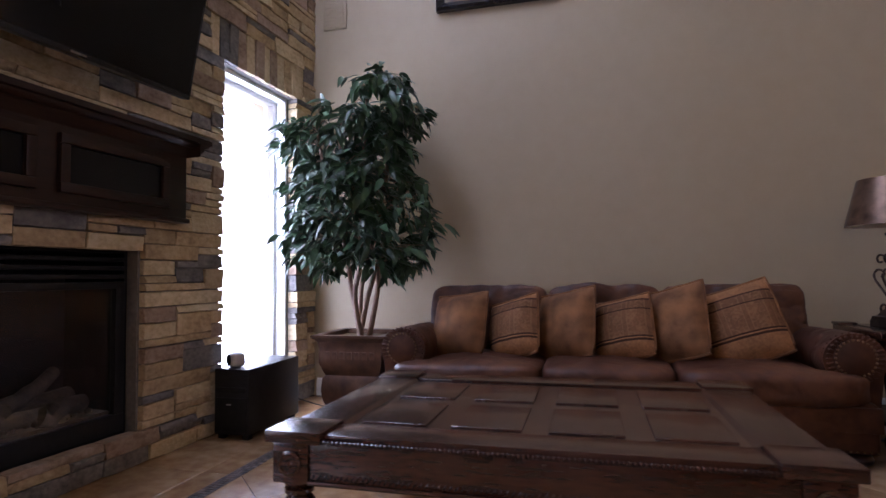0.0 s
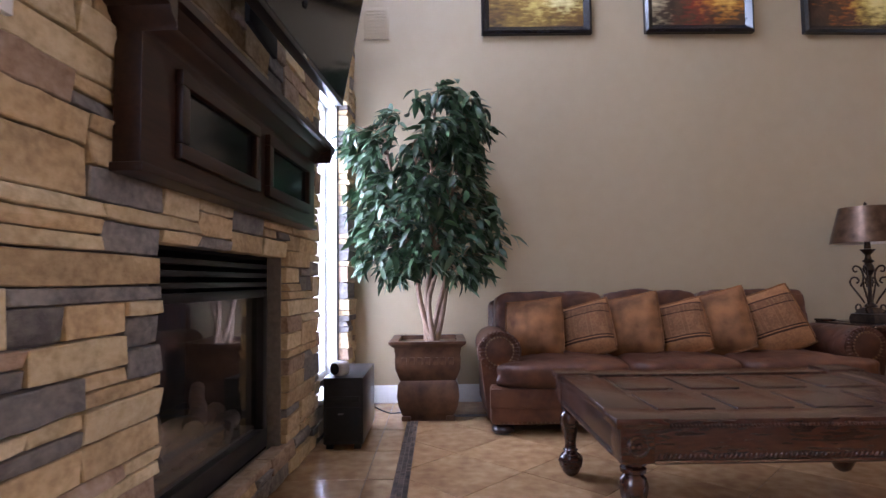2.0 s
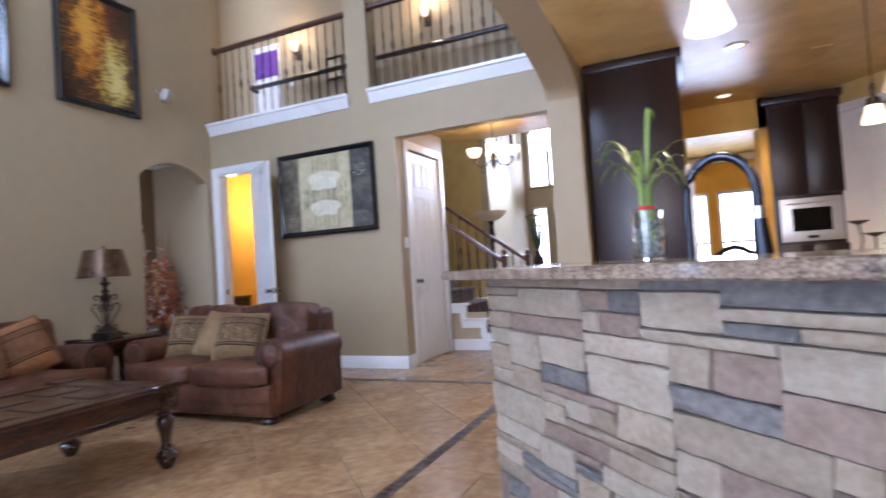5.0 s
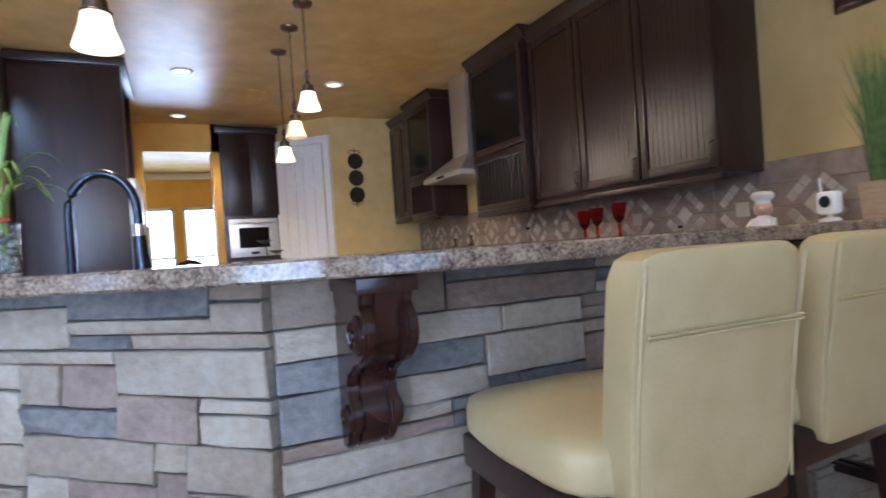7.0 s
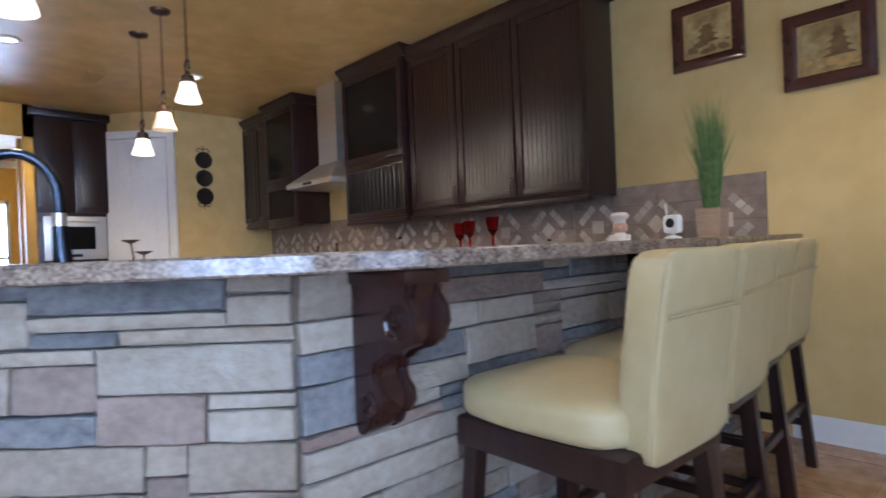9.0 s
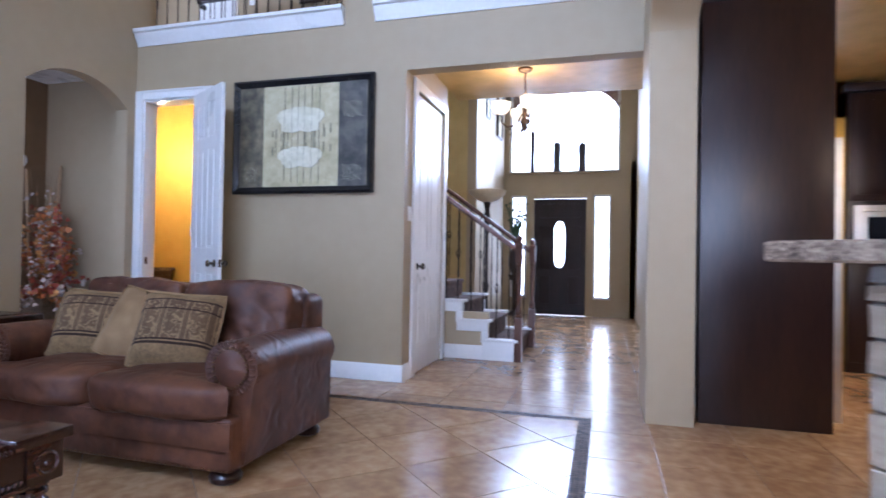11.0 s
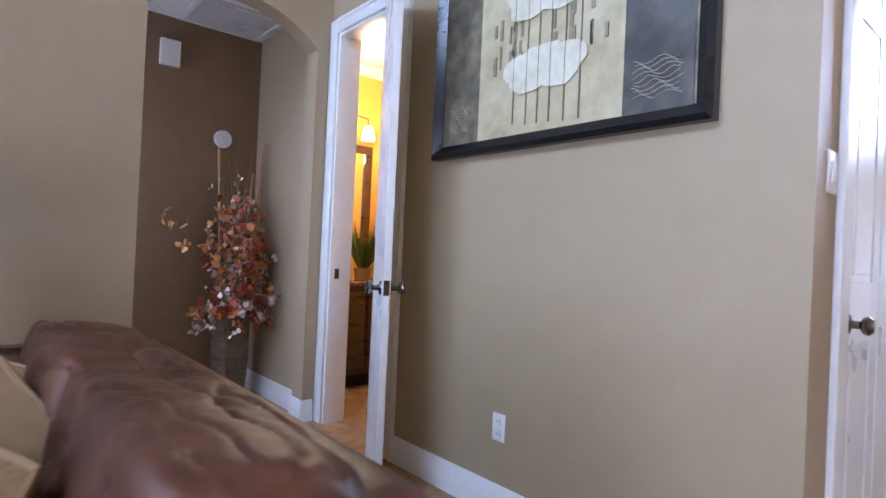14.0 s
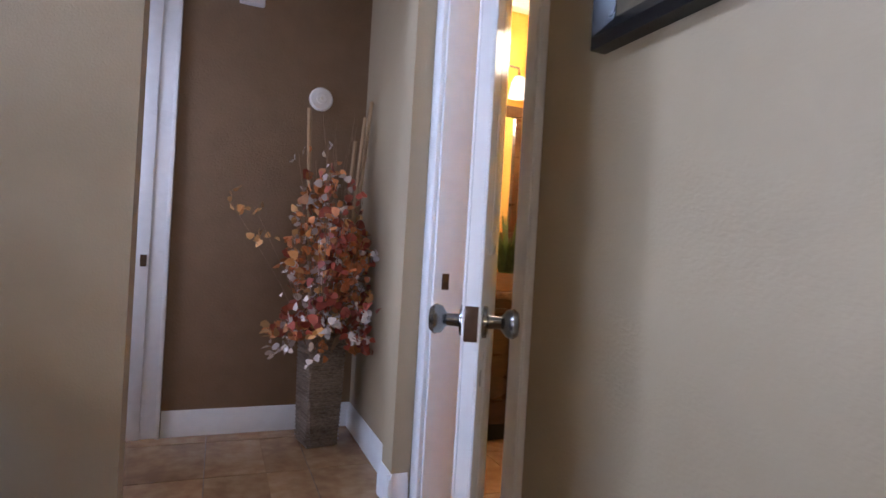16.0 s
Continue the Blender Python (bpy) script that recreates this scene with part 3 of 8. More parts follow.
def lay_pillow(name, fabric, label, size, thick, at, seed, cord=None):
    p = thing(name, label, "pillow", at, group="throw pillows")
    part("cover", throw_pillow(size, thick, seed), fabric, p)
    bm = bmesh.new()
    pts = []
    n = 14
    for (a, b) in (((-1, -1), (1, -1)), ((1, -1), (1, 1)), ((1, 1), (-1, 1)), ((-1, 1), (-1, -1))):
        for i in range(n):
            u, w = a[0] + (b[0] - a[0]) * i / n, a[1] + (b[1] - a[1]) * i / n
            k = 0.965 - 0.05 * (u * u * w * w) ** 1.5
            bu = k * (1 - 0.04 * (1 - w * w))
            z = size / 2 * w * bu - 0.03 * size * (1 - u * u) * (w > 0) * w * 1.3
            pts.append((size / 2 * u * bu, 0, z))
    tube(bm, pts + pts[:1], 0.008, 6, close=False)
    part("piping", bm, cord or fabric, p, "twisted cord piping")
    return p


SP = "square pillow leaning on the leather sofa"
specs = [(-0.82, SUEDE, "plain brown suede " + SP, 0.43, 6, 24), (-0.47, FABRIC_RUST, "figured rust and gold " + SP, 0.40, 15, 30), (-0.16, SUEDE, "plain brown suede " + SP, 0.45, 11, 34),
         (0.17, FABRIC_RUST, "figured rust and gold " + SP, 0.40, 14, 28), (0.44, SUEDE, "plain brown suede " + SP, 0.47, 15, 36), (0.79, FABRIC_RUST, "figured rust and gold " + SP, 0.47, 19, 14)]
for i, (x, fab, lab, size, tip, yaw) in enumerate(specs):
    lay_pillow("throw_pillow", fab, lab, size, 0.19, pose(x, 3.40 - 0.02 * (i % 2), 0.425 + size * 0.46, -20, -tip, -yaw), i * 2.3, SUEDE)
LP = "square pillow leaning on the leather loveseat"
for y, x, fab, lab, size, tip, yaw in ((2.60, 1.78, FABRIC_TAN, "tan and brown figured " + LP, 0.43, 5, -62), (2.27, 1.80, SUEDE_TAN, "plain tan suede " + LP, 0.43, 14, -74), (1.96, 1.70, FABRIC_TAN, "tan and brown figured " + LP, 0.445, 4, -68)):
    lay_pillow("throw_pillow", fab, lab, size, 0.21, pose(x, y, 0.425 + size * 0.42, -28, tip, yaw), y * 5, SUEDE_TAN)


# ---- coffee table ----
def coffee_table(at, L, D, H):
    t = thing("coffee_table", "large dark walnut coffee table with rope moulding and panelled top", "table", at)
    z1 = H
    for (x0, x1, y0, y1) in ((-L / 2, L / 2, -D / 2, -D / 2 + 0.145), (-L / 2, L / 2, D / 2 - 0.145, D / 2)):
        part("top_rail", box(x0 + 0.16, x1 - 0.16, y0 + 0.012, y1, z1 - 0.03, z1 - 0.006, 0.004), TABLE_WOOD, t)
    for sx in (-1, 1):
        part("top_rail", box(sx * (L / 2 - 0.16), sx * (L / 2 - 0.005), -D / 2 + 0.145, D / 2 - 0.145, z1 - 0.03, z1 - 0.003, 0.004), TABLE_WOOD, t)
        for sy in (-1, 1):
            bm = box(sx * (L / 2 - 0.16), sx * (L / 2 + 0.012), sy * (D / 2 - 0.145), sy * (D / 2 + 0.012), z1 - 0.03, z1 + 0.004, 0.006)
            part("corner_cap", bm, TABLE_WOOD, t)
            bm = box(sx * (L / 2 - 0.115), sx * (L / 2 - 0.005), sy * (D / 2 - 0.115), sy * (D / 2 - 0.005), z1 - 0.145, z1 - 0.03, 0.006)
            cb = part("corner_block", bm, TABLE_WOOD, t)
            for (px, py, rx, rz) in ((sx * (L / 2 - 0.06), sy * (D / 2 - 0.005), 90 if sy < 0 else -90, 0),):
                bm = lathe(bmesh.new(), [(0.036, 0), (0.036, 0.006), (0.028, 0.010), (0.024, 0.006), (0.012, 0.006), (0.008, 0.012), (0.0005, 0.013)], n=18, m=pose(px, py, z1 - 0.088, rx))
                part("rosette", bm, TABLE_WOOD, cb)
            prof = [(0.018, 0.0), (0.035, 0.012), (0.052, 0.05), (0.058, 0.075), (0.05, 0.095), (0.034, 0.11), (0.03, 0.118), (0.036, 0.124), (0.028, 0.132), (0.026, 0.16), (0.032, 0.20),
                    (0.042, 0.245), (0.047, 0.275), (0.042, 0.298), (0.030, 0.31), (0.042, 0.318), (0.042, 0.33), (0.034, 0.335), (0.045, 0.345), (0.045, H - 0.145)]
            bm = lathe(bmesh.new(), prof, n=20)
            for v in bm.verts:
                if 0.02 < v.co.z < 0.10 or 0.17 < v.co.z < 0.295:
                    a = math.atan2(v.co.y, v.co.x)
                    k = 1 + 0.05 * math.cos(10 * a)
                    v.co.x, v.co.y = v.co.x * k, v.co.y * k
            part("leg", bm, TABLE_WOOD, t, "turned leg with a bulbous foot", at=Matrix.Translation((sx * (L / 2 - 0.06), sy * (D / 2 - 0.06), 0)))
    # sunken field with eight raised panels
    part("field", box(-L / 2 + 0.16, L / 2 - 0.16, -D / 2 + 0.145, D / 2 - 0.145, z1 - 0.04, z1 - 0.015), TABLE_WOOD, t)
    fx, fy = L - 0.32, D - 0.29
    for i in range(4):
        for j in range(2):
            cx, cy = -fx / 2 + (i + 0.5) * fx / 4, -fy / 2 + (j + 0.5) * fy / 2
            w, d = fx / 4 - 0.075, fy / 2 - 0.085
            bm = bmesh.new()
            add_box(bm, cx - w / 2, cx + w / 2, cy - d / 2, cy + d / 2, z1 - 0.021, z1 - 0.009, 0.005, 3)
            part("top_panel", bm, TABLE_WOOD, t)
    for sx in (-1, 1):
        bm = prism(bmesh.new(), [(sx * (L / 2 - 0.16), z1 - 0.003), (sx * (L / 2 - 0.16), z1 - 0.02), (sx * (L / 2 - 0.178), z1 - 0.02)], "y", -D / 2 + 0.145, D / 2 - 0.145)
        part("inner_bead", bm, TABLE_WOOD, t)
    # aprons
    for sy in (-1, 1):
        a = part("apron", box(-L / 2 + 0.115, L / 2 - 0.115, sy * (D / 2 - 0.06), sy * (D / 2 - 0.012), z1 - 0.14, z1 - 0.03, 0.004), TABLE_WOOD, t)
        bm = bmesh.new()
        n = int((L - 0.26) / 0.0125)
        for i in range(n):
            m = pose(-L / 2 + 0.13 + i * (L - 0.26) / (n - 1), sy * (D / 2 + 0.002), z1 - 0.024, 0, 0, 28) @ Matrix.Diagonal((0.0058, 0.008, 0.008, 1))
            bmesh.ops.create_icosphere(bm, subdivisions=1, radius=1.0, matrix=m)
        part("rope_moulding", bm, TABLE_WOOD, a, "carved rope moulding along the edge")
        bm = bmesh.new()
        n = int((L - 0.26) / 0.016)
        for i in range(n):
            m = pose(-L / 2 + 0.13 + i * (L - 0.26) / (n - 1), sy * (D / 2 - 0.010), z1 - 0.122, 0, 35, 0) @ Matrix.Diagonal((0.004, 0.006, 0.012, 1))
            bmesh.ops.create_icosphere(bm, subdivisions=1, radius=1.0, matrix=m)
        part("carved_band", bm, TABLE_WOOD, a, "carved slanted band")
        part("lower_bead", tube(bmesh.new(), [(-L / 2 + 0.115, sy * (D / 2 - 0.010), z1 - 0.14), (L / 2 - 0.115, sy * (D / 2 - 0.010), z1 - 0.14)], 0.008, 8), TABLE_WOOD, a)
    for sx in (-1, 1):
        a = part("apron", box(sx * (L / 2 - 0.06), sx * (L / 2 - 0.012), -D / 2 + 0.115, D / 2 - 0.115, z1 - 0.14, z1 - 0.03, 0.004), TABLE_WOOD, t)
        part("lower_bead", tube(bmesh.new(), [(sx * (L / 2 - 0.010), -D / 2 + 0.115, z1 - 0.14), (sx * (L / 2 - 0.010), D / 2 - 0.115, z1 - 0.14)], 0.008, 8), TABLE_WOOD, a)
    return t


coffee_table(pose(-0.175, 1.845, 0), 1.45, 1.02, 0.50)


# ---- end table and lamp ----
def end_table(at):
    t = thing("end_table", "dark wood end table between the two sofas", "table", at)
    part("tabletop", box(-0.33, 0.33, -0.33, 0.33, 0.575, 0.615, 0.010, 3), TABLE_WOOD, t)
    part("top_inset", box(-0.24, 0.24, -0.24, 0.24, 0.612, 0.620, 0.003, 1), SCREEN, t, "dark glossy inset")
    for sx in (-1, 1):
        part("corner_cap", box(sx * 0.22, sx * 0.335, 0.22, 0.335, 0.612, 0.628, 0.004), TABLE_WOOD, t)
    part("apron", box(-0.29, 0.29, -0.29, 0.29, 0.47, 0.575, 0.008), TABLE_WOOD, t)
    part("shelf", box(-0.28, 0.28, -0.28, 0.28, 0.12, 0.145, 0.006), TABLE_WOOD, t)
    for sx in (-1, 1):
        for sy in (-1, 1):
            bm = lathe(bmesh.new(), [(0.02, 0), (0.045, 0.03), (0.05, 0.06), (0.03, 0.09), (0.028, 0.14), (0.03, 0.3), (0.042, 0.4), (0.03, 0.44), (0.04, 0.47)], n=16)
            part("leg", bm, TABLE_WOOD, t, at=Matrix.Translation((sx * 0.26, sy * 0.26, 0)))
    return t


end_table(pose(1.70, 3.53, 0) @ Matrix.Diagonal((0.86, 0.9, 1, 1)))


def spiral(cx, cz, r0, turns, start, sgn, n=22):
    return [(cx + sgn * r0 * (1 - 0.72 * k / n) * math.cos(start + turns * 2 * math.pi * k / n), cz + r0 * (1 - 0.72 * k / n) * math.sin(start + turns * 2 * math.pi * k / n)) for k in range(n + 1)]


SHADE = mat("bronze_lacquer_shade", (0.06, 0.036, 0.024), (0.17, 0.105, 0.07), rough=0.30, grain=12, stain=6, metal=0.85, bump=0.05)
SHADE_IN = mat("champagne_shade_lining", (0.55, 0.46, 0.36), (0.65, 0.56, 0.44), rough=0.35, metal=0.5)


LAMP_IRON = mat("aged_iron", (0.022, 0.015, 0.011), (0.075, 0.05, 0.034), rough=0.42, metal=0.75, grain=34, stain=7)


def table_lamp(at):
    l = thing("table_lamp", "wrought-iron scroll table lamp with a bronze metallic shade, unlit", "lamp", at)
    part("base", square_lathe(bmesh.new(), [(0.092, 0), (0.092, 0.03), (0.086, 0.045), (0.086, 0.055), (0.068, 0.06), (0.055, 0.085), (0.04, 0.10)]), LAMP_IRON, l)
    prof = [(0.03, 0.10), (0.045, 0.11), (0.03, 0.125), (0.013, 0.14), (0.013, 0.33), (0.022, 0.34), (0.04, 0.37), (0.032, 0.40), (0.022, 0.42), (0.04, 0.435), (0.022, 0.45), (0.018, 0.48), (0.05, 0.52), (0.022, 0.525), (0.018, 0.60)]
    part("column", lathe(bmesh.new(), prof, n=18), LAMP_IRON, l)
    for a in (20, 110, 200, 290):
        bm = bmesh.new()
        big = [(0.035, 0.13), (0.056, 0.17), (0.088, 0.22), (0.114, 0.262), (0.118, 0.295), (0.098, 0.318), (0.072, 0.312), (0.064, 0.288), (0.080, 0.277)]
        up = [(0.055, 0.25), (0.04, 0.29), (0.035, 0.33), (0.050, 0.384), (0.080, 0.402), (0.098, 0.384), (0.088, 0.360), (0.070, 0.364)]
        low = [(0.02, 0.11), (0.06, 0.062), (0.085, 0.075), (0.092, 0.10), (0.08, 0.12), (0.062, 0.115), (0.062, 0.098)]
        for path in (big, up, low):
            m = pose(0, 0, 0, 0, 0, a)
            fine = []
            for i in range(len(path) - 1):
                for k in range(3):
                    p0, p1, p2, p3 = (Vector((*path[max(0, min(len(path) - 1, i + q))], 0)) for q in (-1, 0, 1, 2))
                    s = k / 3
                    fine.append(0.5 * ((2 * p1) + (p2 - p0) * s + (2 * p0 - 5 * p1 + 4 * p2 - p3) * s * s + (3 * p1 - p0 - 3 * p2 + p3) * s ** 3))
            fine.append(Vector((*path[-1], 0)))
            tube(bm, [m @ Vector((p.x, 0, p.y)) for p in fine], 0.0065, 8)
        part("scroll", bm, LAMP_IRON, l, "curled iron scroll")
    bm = bmesh.new()
    lathe(bm, [(0.23, 0.565), (0.165, 0.825)], n=40)
    bmesh.ops.delete(bm, geom=[f for f in bm.faces if len(f.verts) > 4], context='FACES_ONLY')
    bmesh.ops.solidify(bm, geom=list(bm.faces), thickness=0.003)
    sh = part("shade", bm, [SHADE, SHADE_IN], l, "tapered bronze metallic shade")
    for p in sh.data.polygons:
        c = p.center
        if p.normal.x * c.x + p.normal.y * c.y < 0:
            p.material_index = 1
    part("harp", tube(bmesh.new(), [(-0.165, 0, 0.822), (0.165, 0, 0.822)], 0.003, 6), LAMP_IRON, l)
    part("harp", tube(bmesh.new(), [(0, -0.165, 0.822), (0, 0.165, 0.822)], 0.003, 6), LAMP_IRON, l)
    part("finial", lathe(bmesh.new(), [(0.012, 0.815), (0.016, 0.83), (0.008, 0.84), (0.014, 0.852), (0.0005, 0.868)], n=12), LAMP_IRON, l)
    part("bulb", lathe(bmesh.new(), [(0.016, 0.60), (0.02, 0.64), (0.03, 0.68), (0.0005, 0.72)], n=14), WHITE, l)
    return l


table_lamp(pose(1.64, 3.55, 0.620, 0, 0, 15))

# ---- plant in its square urn ----
URN = mat("bronzed_urn", (0.05, 0.022, 0.014), (0.15, 0.075, 0.04), rough=0.42, grain=14, stain=5, bump=0.3, metal=0.25)
SOIL = mat("dried_moss", (0.12, 0.085, 0.045), (0.24, 0.17, 0.09), rough=0.95, grain=60, bump=0.8)
BARK = mat("pale_trunk", (0.16, 0.095, 0.06), (0.33, 0.22, 0.15), rough=0.7, grain=30, stain=6, stretch=(4, 4, 1), bump=0.3)


def leaf_mesh(bm, m, length, width, curl):
    """One pointed leaf, folded along its rib and hanging."""
    rows = 5
    pts = []
    for i in range(rows):
        s = i / (rows - 1)
        w = width * math.sin(math.pi * (0.08 + 0.90 * s) ** 0.8) * 0.5
        y, z = length * s, -curl * length * s * s
        pts.append((Vector((-w, y, z + 0.25 * w)), Vector((0, y, z)), Vector((w, y, z + 0.25 * w))))
    vs = [[bm.verts.new(m @ p) for p in r] for r in pts]
    for a, b in zip(vs, vs[1:]):
        bm.faces.new((a[0], a[1], b[1], b[0]))
        bm.faces.new((a[1], a[2], b[2], b[1]))


def tree(at):
    t = thing("potted_tree", "tall artificial ficus with drooping dark green leaves", "plant", at)
    rng = random.Random(5)
    trunk = bmesh.new()
    stems = [[(0.02, 0, 0.50), (-0.06, 0.02, 0.80), (-0.10, 0.0, 1.10), (-0.20, -0.02, 1.45), (-0.28, -0.04, 1.85), (-0.30, -0.05, 2.0)],
             [(0.0, -0.02, 0.50), (0.07, -0.03, 0.78), (0.12, -0.02, 1.0), (0.07, 0.0, 1.25), (0.02, 0.02, 1.6), (0.06, 0.0, 2.2)],
             [(0.05, 0.04, 0.50), (0.12, 0.05, 0.9), (0.10, 0.06, 1.2), (0.18, 0.05, 1.6), (0.28, 0.03, 2.0)],
             [(-0.02, 0.05, 0.50), (-0.02, 0.08, 0.85), (0.05, 0.10, 1.15), (0.12, 0.12, 1.5), (0.18, 0.10, 1.8)],
             [(0.04, -0.06, 0.5), (0.0, -0.08, 0.8), (0.06, -0.10, 1.1), (-0.02, -0.12, 1.5), (-0.10, -0.14, 1.9)]]
    fine_stems = []
    for s in stems:
        fine = []
        for i in range(len(s) - 1):
            p0, p1, p2, p3 = (Vector(s[max(0, min(len(s) - 1, i + q))]) for q in (-1, 0, 1, 2))
            for k in range(5):
                u = k / 5
                fine.append(0.5 * ((2 * p1) + (p2 - p0) * u + (2 * p0 - 5 * p1 + 4 * p2 - p3) * u * u + (3 * p1 - p0 - 3 * p2 + p3) * u ** 3))
        fine.append(Vector(s[-1]))
        fine_stems.append(fine)
    for f in fine_stems:
        part("trunk", tube(bmesh.new(), f, 0.021, 8, 0.008), BARK, t)
    # limbs from the stems out to leaf tufts that fill a tall uneven crown
    limb, crown = bmesh.new(), bmesh.new()
    tufts = []
    def inside(x, y, z):
        # two lobes over a broad middle
        a = ((x + 0.33) / 0.26) ** 2 + (y / 0.24) ** 2 + ((z - 1.93) / 0.28) ** 2 < 1
        b = ((x - 0.12) / 0.33) ** 2 + (y / 0.30) ** 2 + ((z - 2.00) / 0.38) ** 2 < 1
        c = ((x + 0.04) / 0.47) ** 2 + (y / 0.32) ** 2 + ((z - 1.48) / 0.42) ** 2 < 1
        d = ((x - 0.20) / 0.33) ** 2 + (y / 0.28) ** 2 + ((z - 1.30) / 0.40) ** 2 < 1
        e = ((x + 0.25) / 0.28) ** 2 + (y / 0.26) ** 2 + ((z - 1.22) / 0.26) ** 2 < 1
        if z > 1.92 and -0.21 < x + 0.25 * (y + 0.1) < -0.02:
            return False
        return a or b or c or d or e
    tries = 0
    while len(tufts) < 300 and tries < 16000:
        tries += 1
        p = Vector((rng.uniform(-0.62, 0.62), rng.uniform(-0.36, 0.30), rng.uniform(0.93, 2.40)))
        if not inside(*p):
            continue
        if noise.noise(p * 4.2) < -0.38:
            continue
        if any((p - q).length < 0.055 for q in tufts):
            continue
        tufts.append(p)
    for p in tufts:
        stem = min((v for f in fine_stems for v in f if v.z > 1.0 and v.z < p.z + 0.05), key=lambda v: (v - p).length, default=Vector((0, 0, 1.1)))
        mid = (stem + p) / 2 + Vector((0, 0, 0.05))
        tube(limb, [stem, mid, p], 0.0045, 5, 0.002)
        out = Vector((p.x, p.y, 0))
        out = out.normalized() if out.length > 0.02 else Vector((1, 0, 0))
        for k in range(rng.randint(8, 11)):
            az = math.atan2(out.y, out.x) + rng.gauss(0, 1.1)
            down = rng.uniform(-5, 62)
            m = Matrix.Translation(p + Vector((rng.gauss(0, 0.03), rng.gauss(0, 0.03), rng.gauss(0, 0.03)))) @ Euler((0, 0, az - math.pi / 2)).to_matrix().to_4x4() @ Euler((radians(-down), radians(rng.uniform(-35, 35)), 0)).to_matrix().to_4x4()
            leaf_mesh(crown, m, rng.uniform(0.09, 0.14), rng.uniform(0.036, 0.052), rng.uniform(0.15, 0.5))
    tagged(part("limb_spray", limb, BARK, t), kind="stuff")
    tagged(part("crown", crown, LEAF, t, "many drooping pointed leaves"), kind="stuff")
    return t


tree(pose(-1.545, 3.50, 0.0))
u = thing("square_urn", "square bronzed urn planter with a flared rim", "planter", pose(-1.555, 3.57, 0))
part("body", square_lathe(bmesh.new(), [(0.165, 0.0), (0.17, 0.03), (0.175, 0.04), (0.20, 0.10), (0.212, 0.17), (0.205, 0.25), (0.188, 0.275), (0.20, 0.30), (0.222, 0.36), (0.222, 0.42), (0.218, 0.44), (0.225, 0.48), (0.228, 0.505)]), URN, u)
bm = bmesh.new()
for k in range(4):
    m = pose(0, 0, 0, 0, 0, 90 * k)
    b2 = prism(bmesh.new(), [(-0.262, 0.545), (-0.262, 0.53), (-0.228, 0.50), (-0.205, 0.50), (-0.205, 0.545)], "x", -0.262, 0.262)
    for v in b2.verts:
        if v.co.y > -0.24:
            v.co.x *= 0.80 if v.co.y > -0.21 else 0.87
    b2.transform(m)
    me = bpy.data.meshes.new("rim_piece")
    b2.to_mesh(me)
    bm.from_mesh(me)
    bpy.data.meshes.remove(me)
    b2.free()
part("rim", bm, URN, u, "flared square rim")
part("moss", box(-0.206, 0.206, -0.206, 0.206, 0.49, 0.515, 0.01), SOIL, u, "dried moss filling")
for k in range(4):
    for i in range(7):
        part("relief_block", box(-0.017, 0.017, -0.004, 0.004, -0.025, 0.025, 0.002, 1), URN, u, at=pose(0, 0, 0, 0, 0, 90 * k) @ Matrix.Translation((-0.16 + i * 0.053, -0.2225, 0.41)))
for sx in (-1, 1):
    for sy in (-1, 1):
        part("foot", box(sx * 0.12, sx * 0.185, sy * 0.12, sy * 0.185, 0, 0.035, 0.008), URN, u)

# ---- subwoofer cabinet with a small speaker on it ----
s = thing("subwoofer", "black wooden subwoofer cabinet standing on the floor", "loudspeaker", pose(0, 0, 0))
part("body", box(-2.14, -1.915, 2.76, 3.33, 0.03, 0.405, 0.004), BLACK, s)
part("front_panel", box(-2.13, -1.925, 2.752, 2.762, 0.05, 0.24, 0.003), BLACK_SOFT, s)
part("shelf_slot", box(-2.12, -1.935, 2.754, 2.764, 0.27, 0.30, 0.002), BLACK_SOFT, s)
for sx in (-2.11, -1.95):
    for sy in (2.80, 3.29):
        part("foot", box(sx - 0.02, sx + 0.02, sy - 0.02, sy + 0.02, 0, 0.032, 0.002), BLACK_SOFT, s)
bm = bmesh.new()
for x0 in (-2.04,):
    add_box(bm, x0 - 0.015, x0 + 0.015, 2.749, 2.753, 0.2, 0.206)
part("badge", bm, CHROME, s, "small pale maker's plate")
SPK = mat("pale_grey_plastic", (0.42, 0.40, 0.38), (0.5, 0.48, 0.45), rough=0.5)
s = thing("small_speaker", "small pale rounded satellite speaker on the subwoofer", "loudspeaker", pose(-2.06, 2.85, 0.405, 0, 0, -35))
part("case", puffy(0.10, 0.085, 0.085, 6, 4, 0.0, 0.0), SPK, s)
part("grille", lathe(bmesh.new(), [(0.034, 0), (0.034, 0.004), (0.0005, 0.008)], n=18, m=pose(0, -0.043, 0.043, 90)), BLACK_SOFT, s)
solid("speaker_cable", tube(bmesh.new(), [(-1.93, 3.34, 0.12), (-1.88, 3.5, 0.05), (-1.83, 3.58, 0.012), (-1.72, 3.62, 0.01), (-1.6, 3.84, 0.01), (-1.5, 3.9, 0.012)], 0.004, 6), BLACK_SOFT, "thin black cable lying on the floor", "cable")

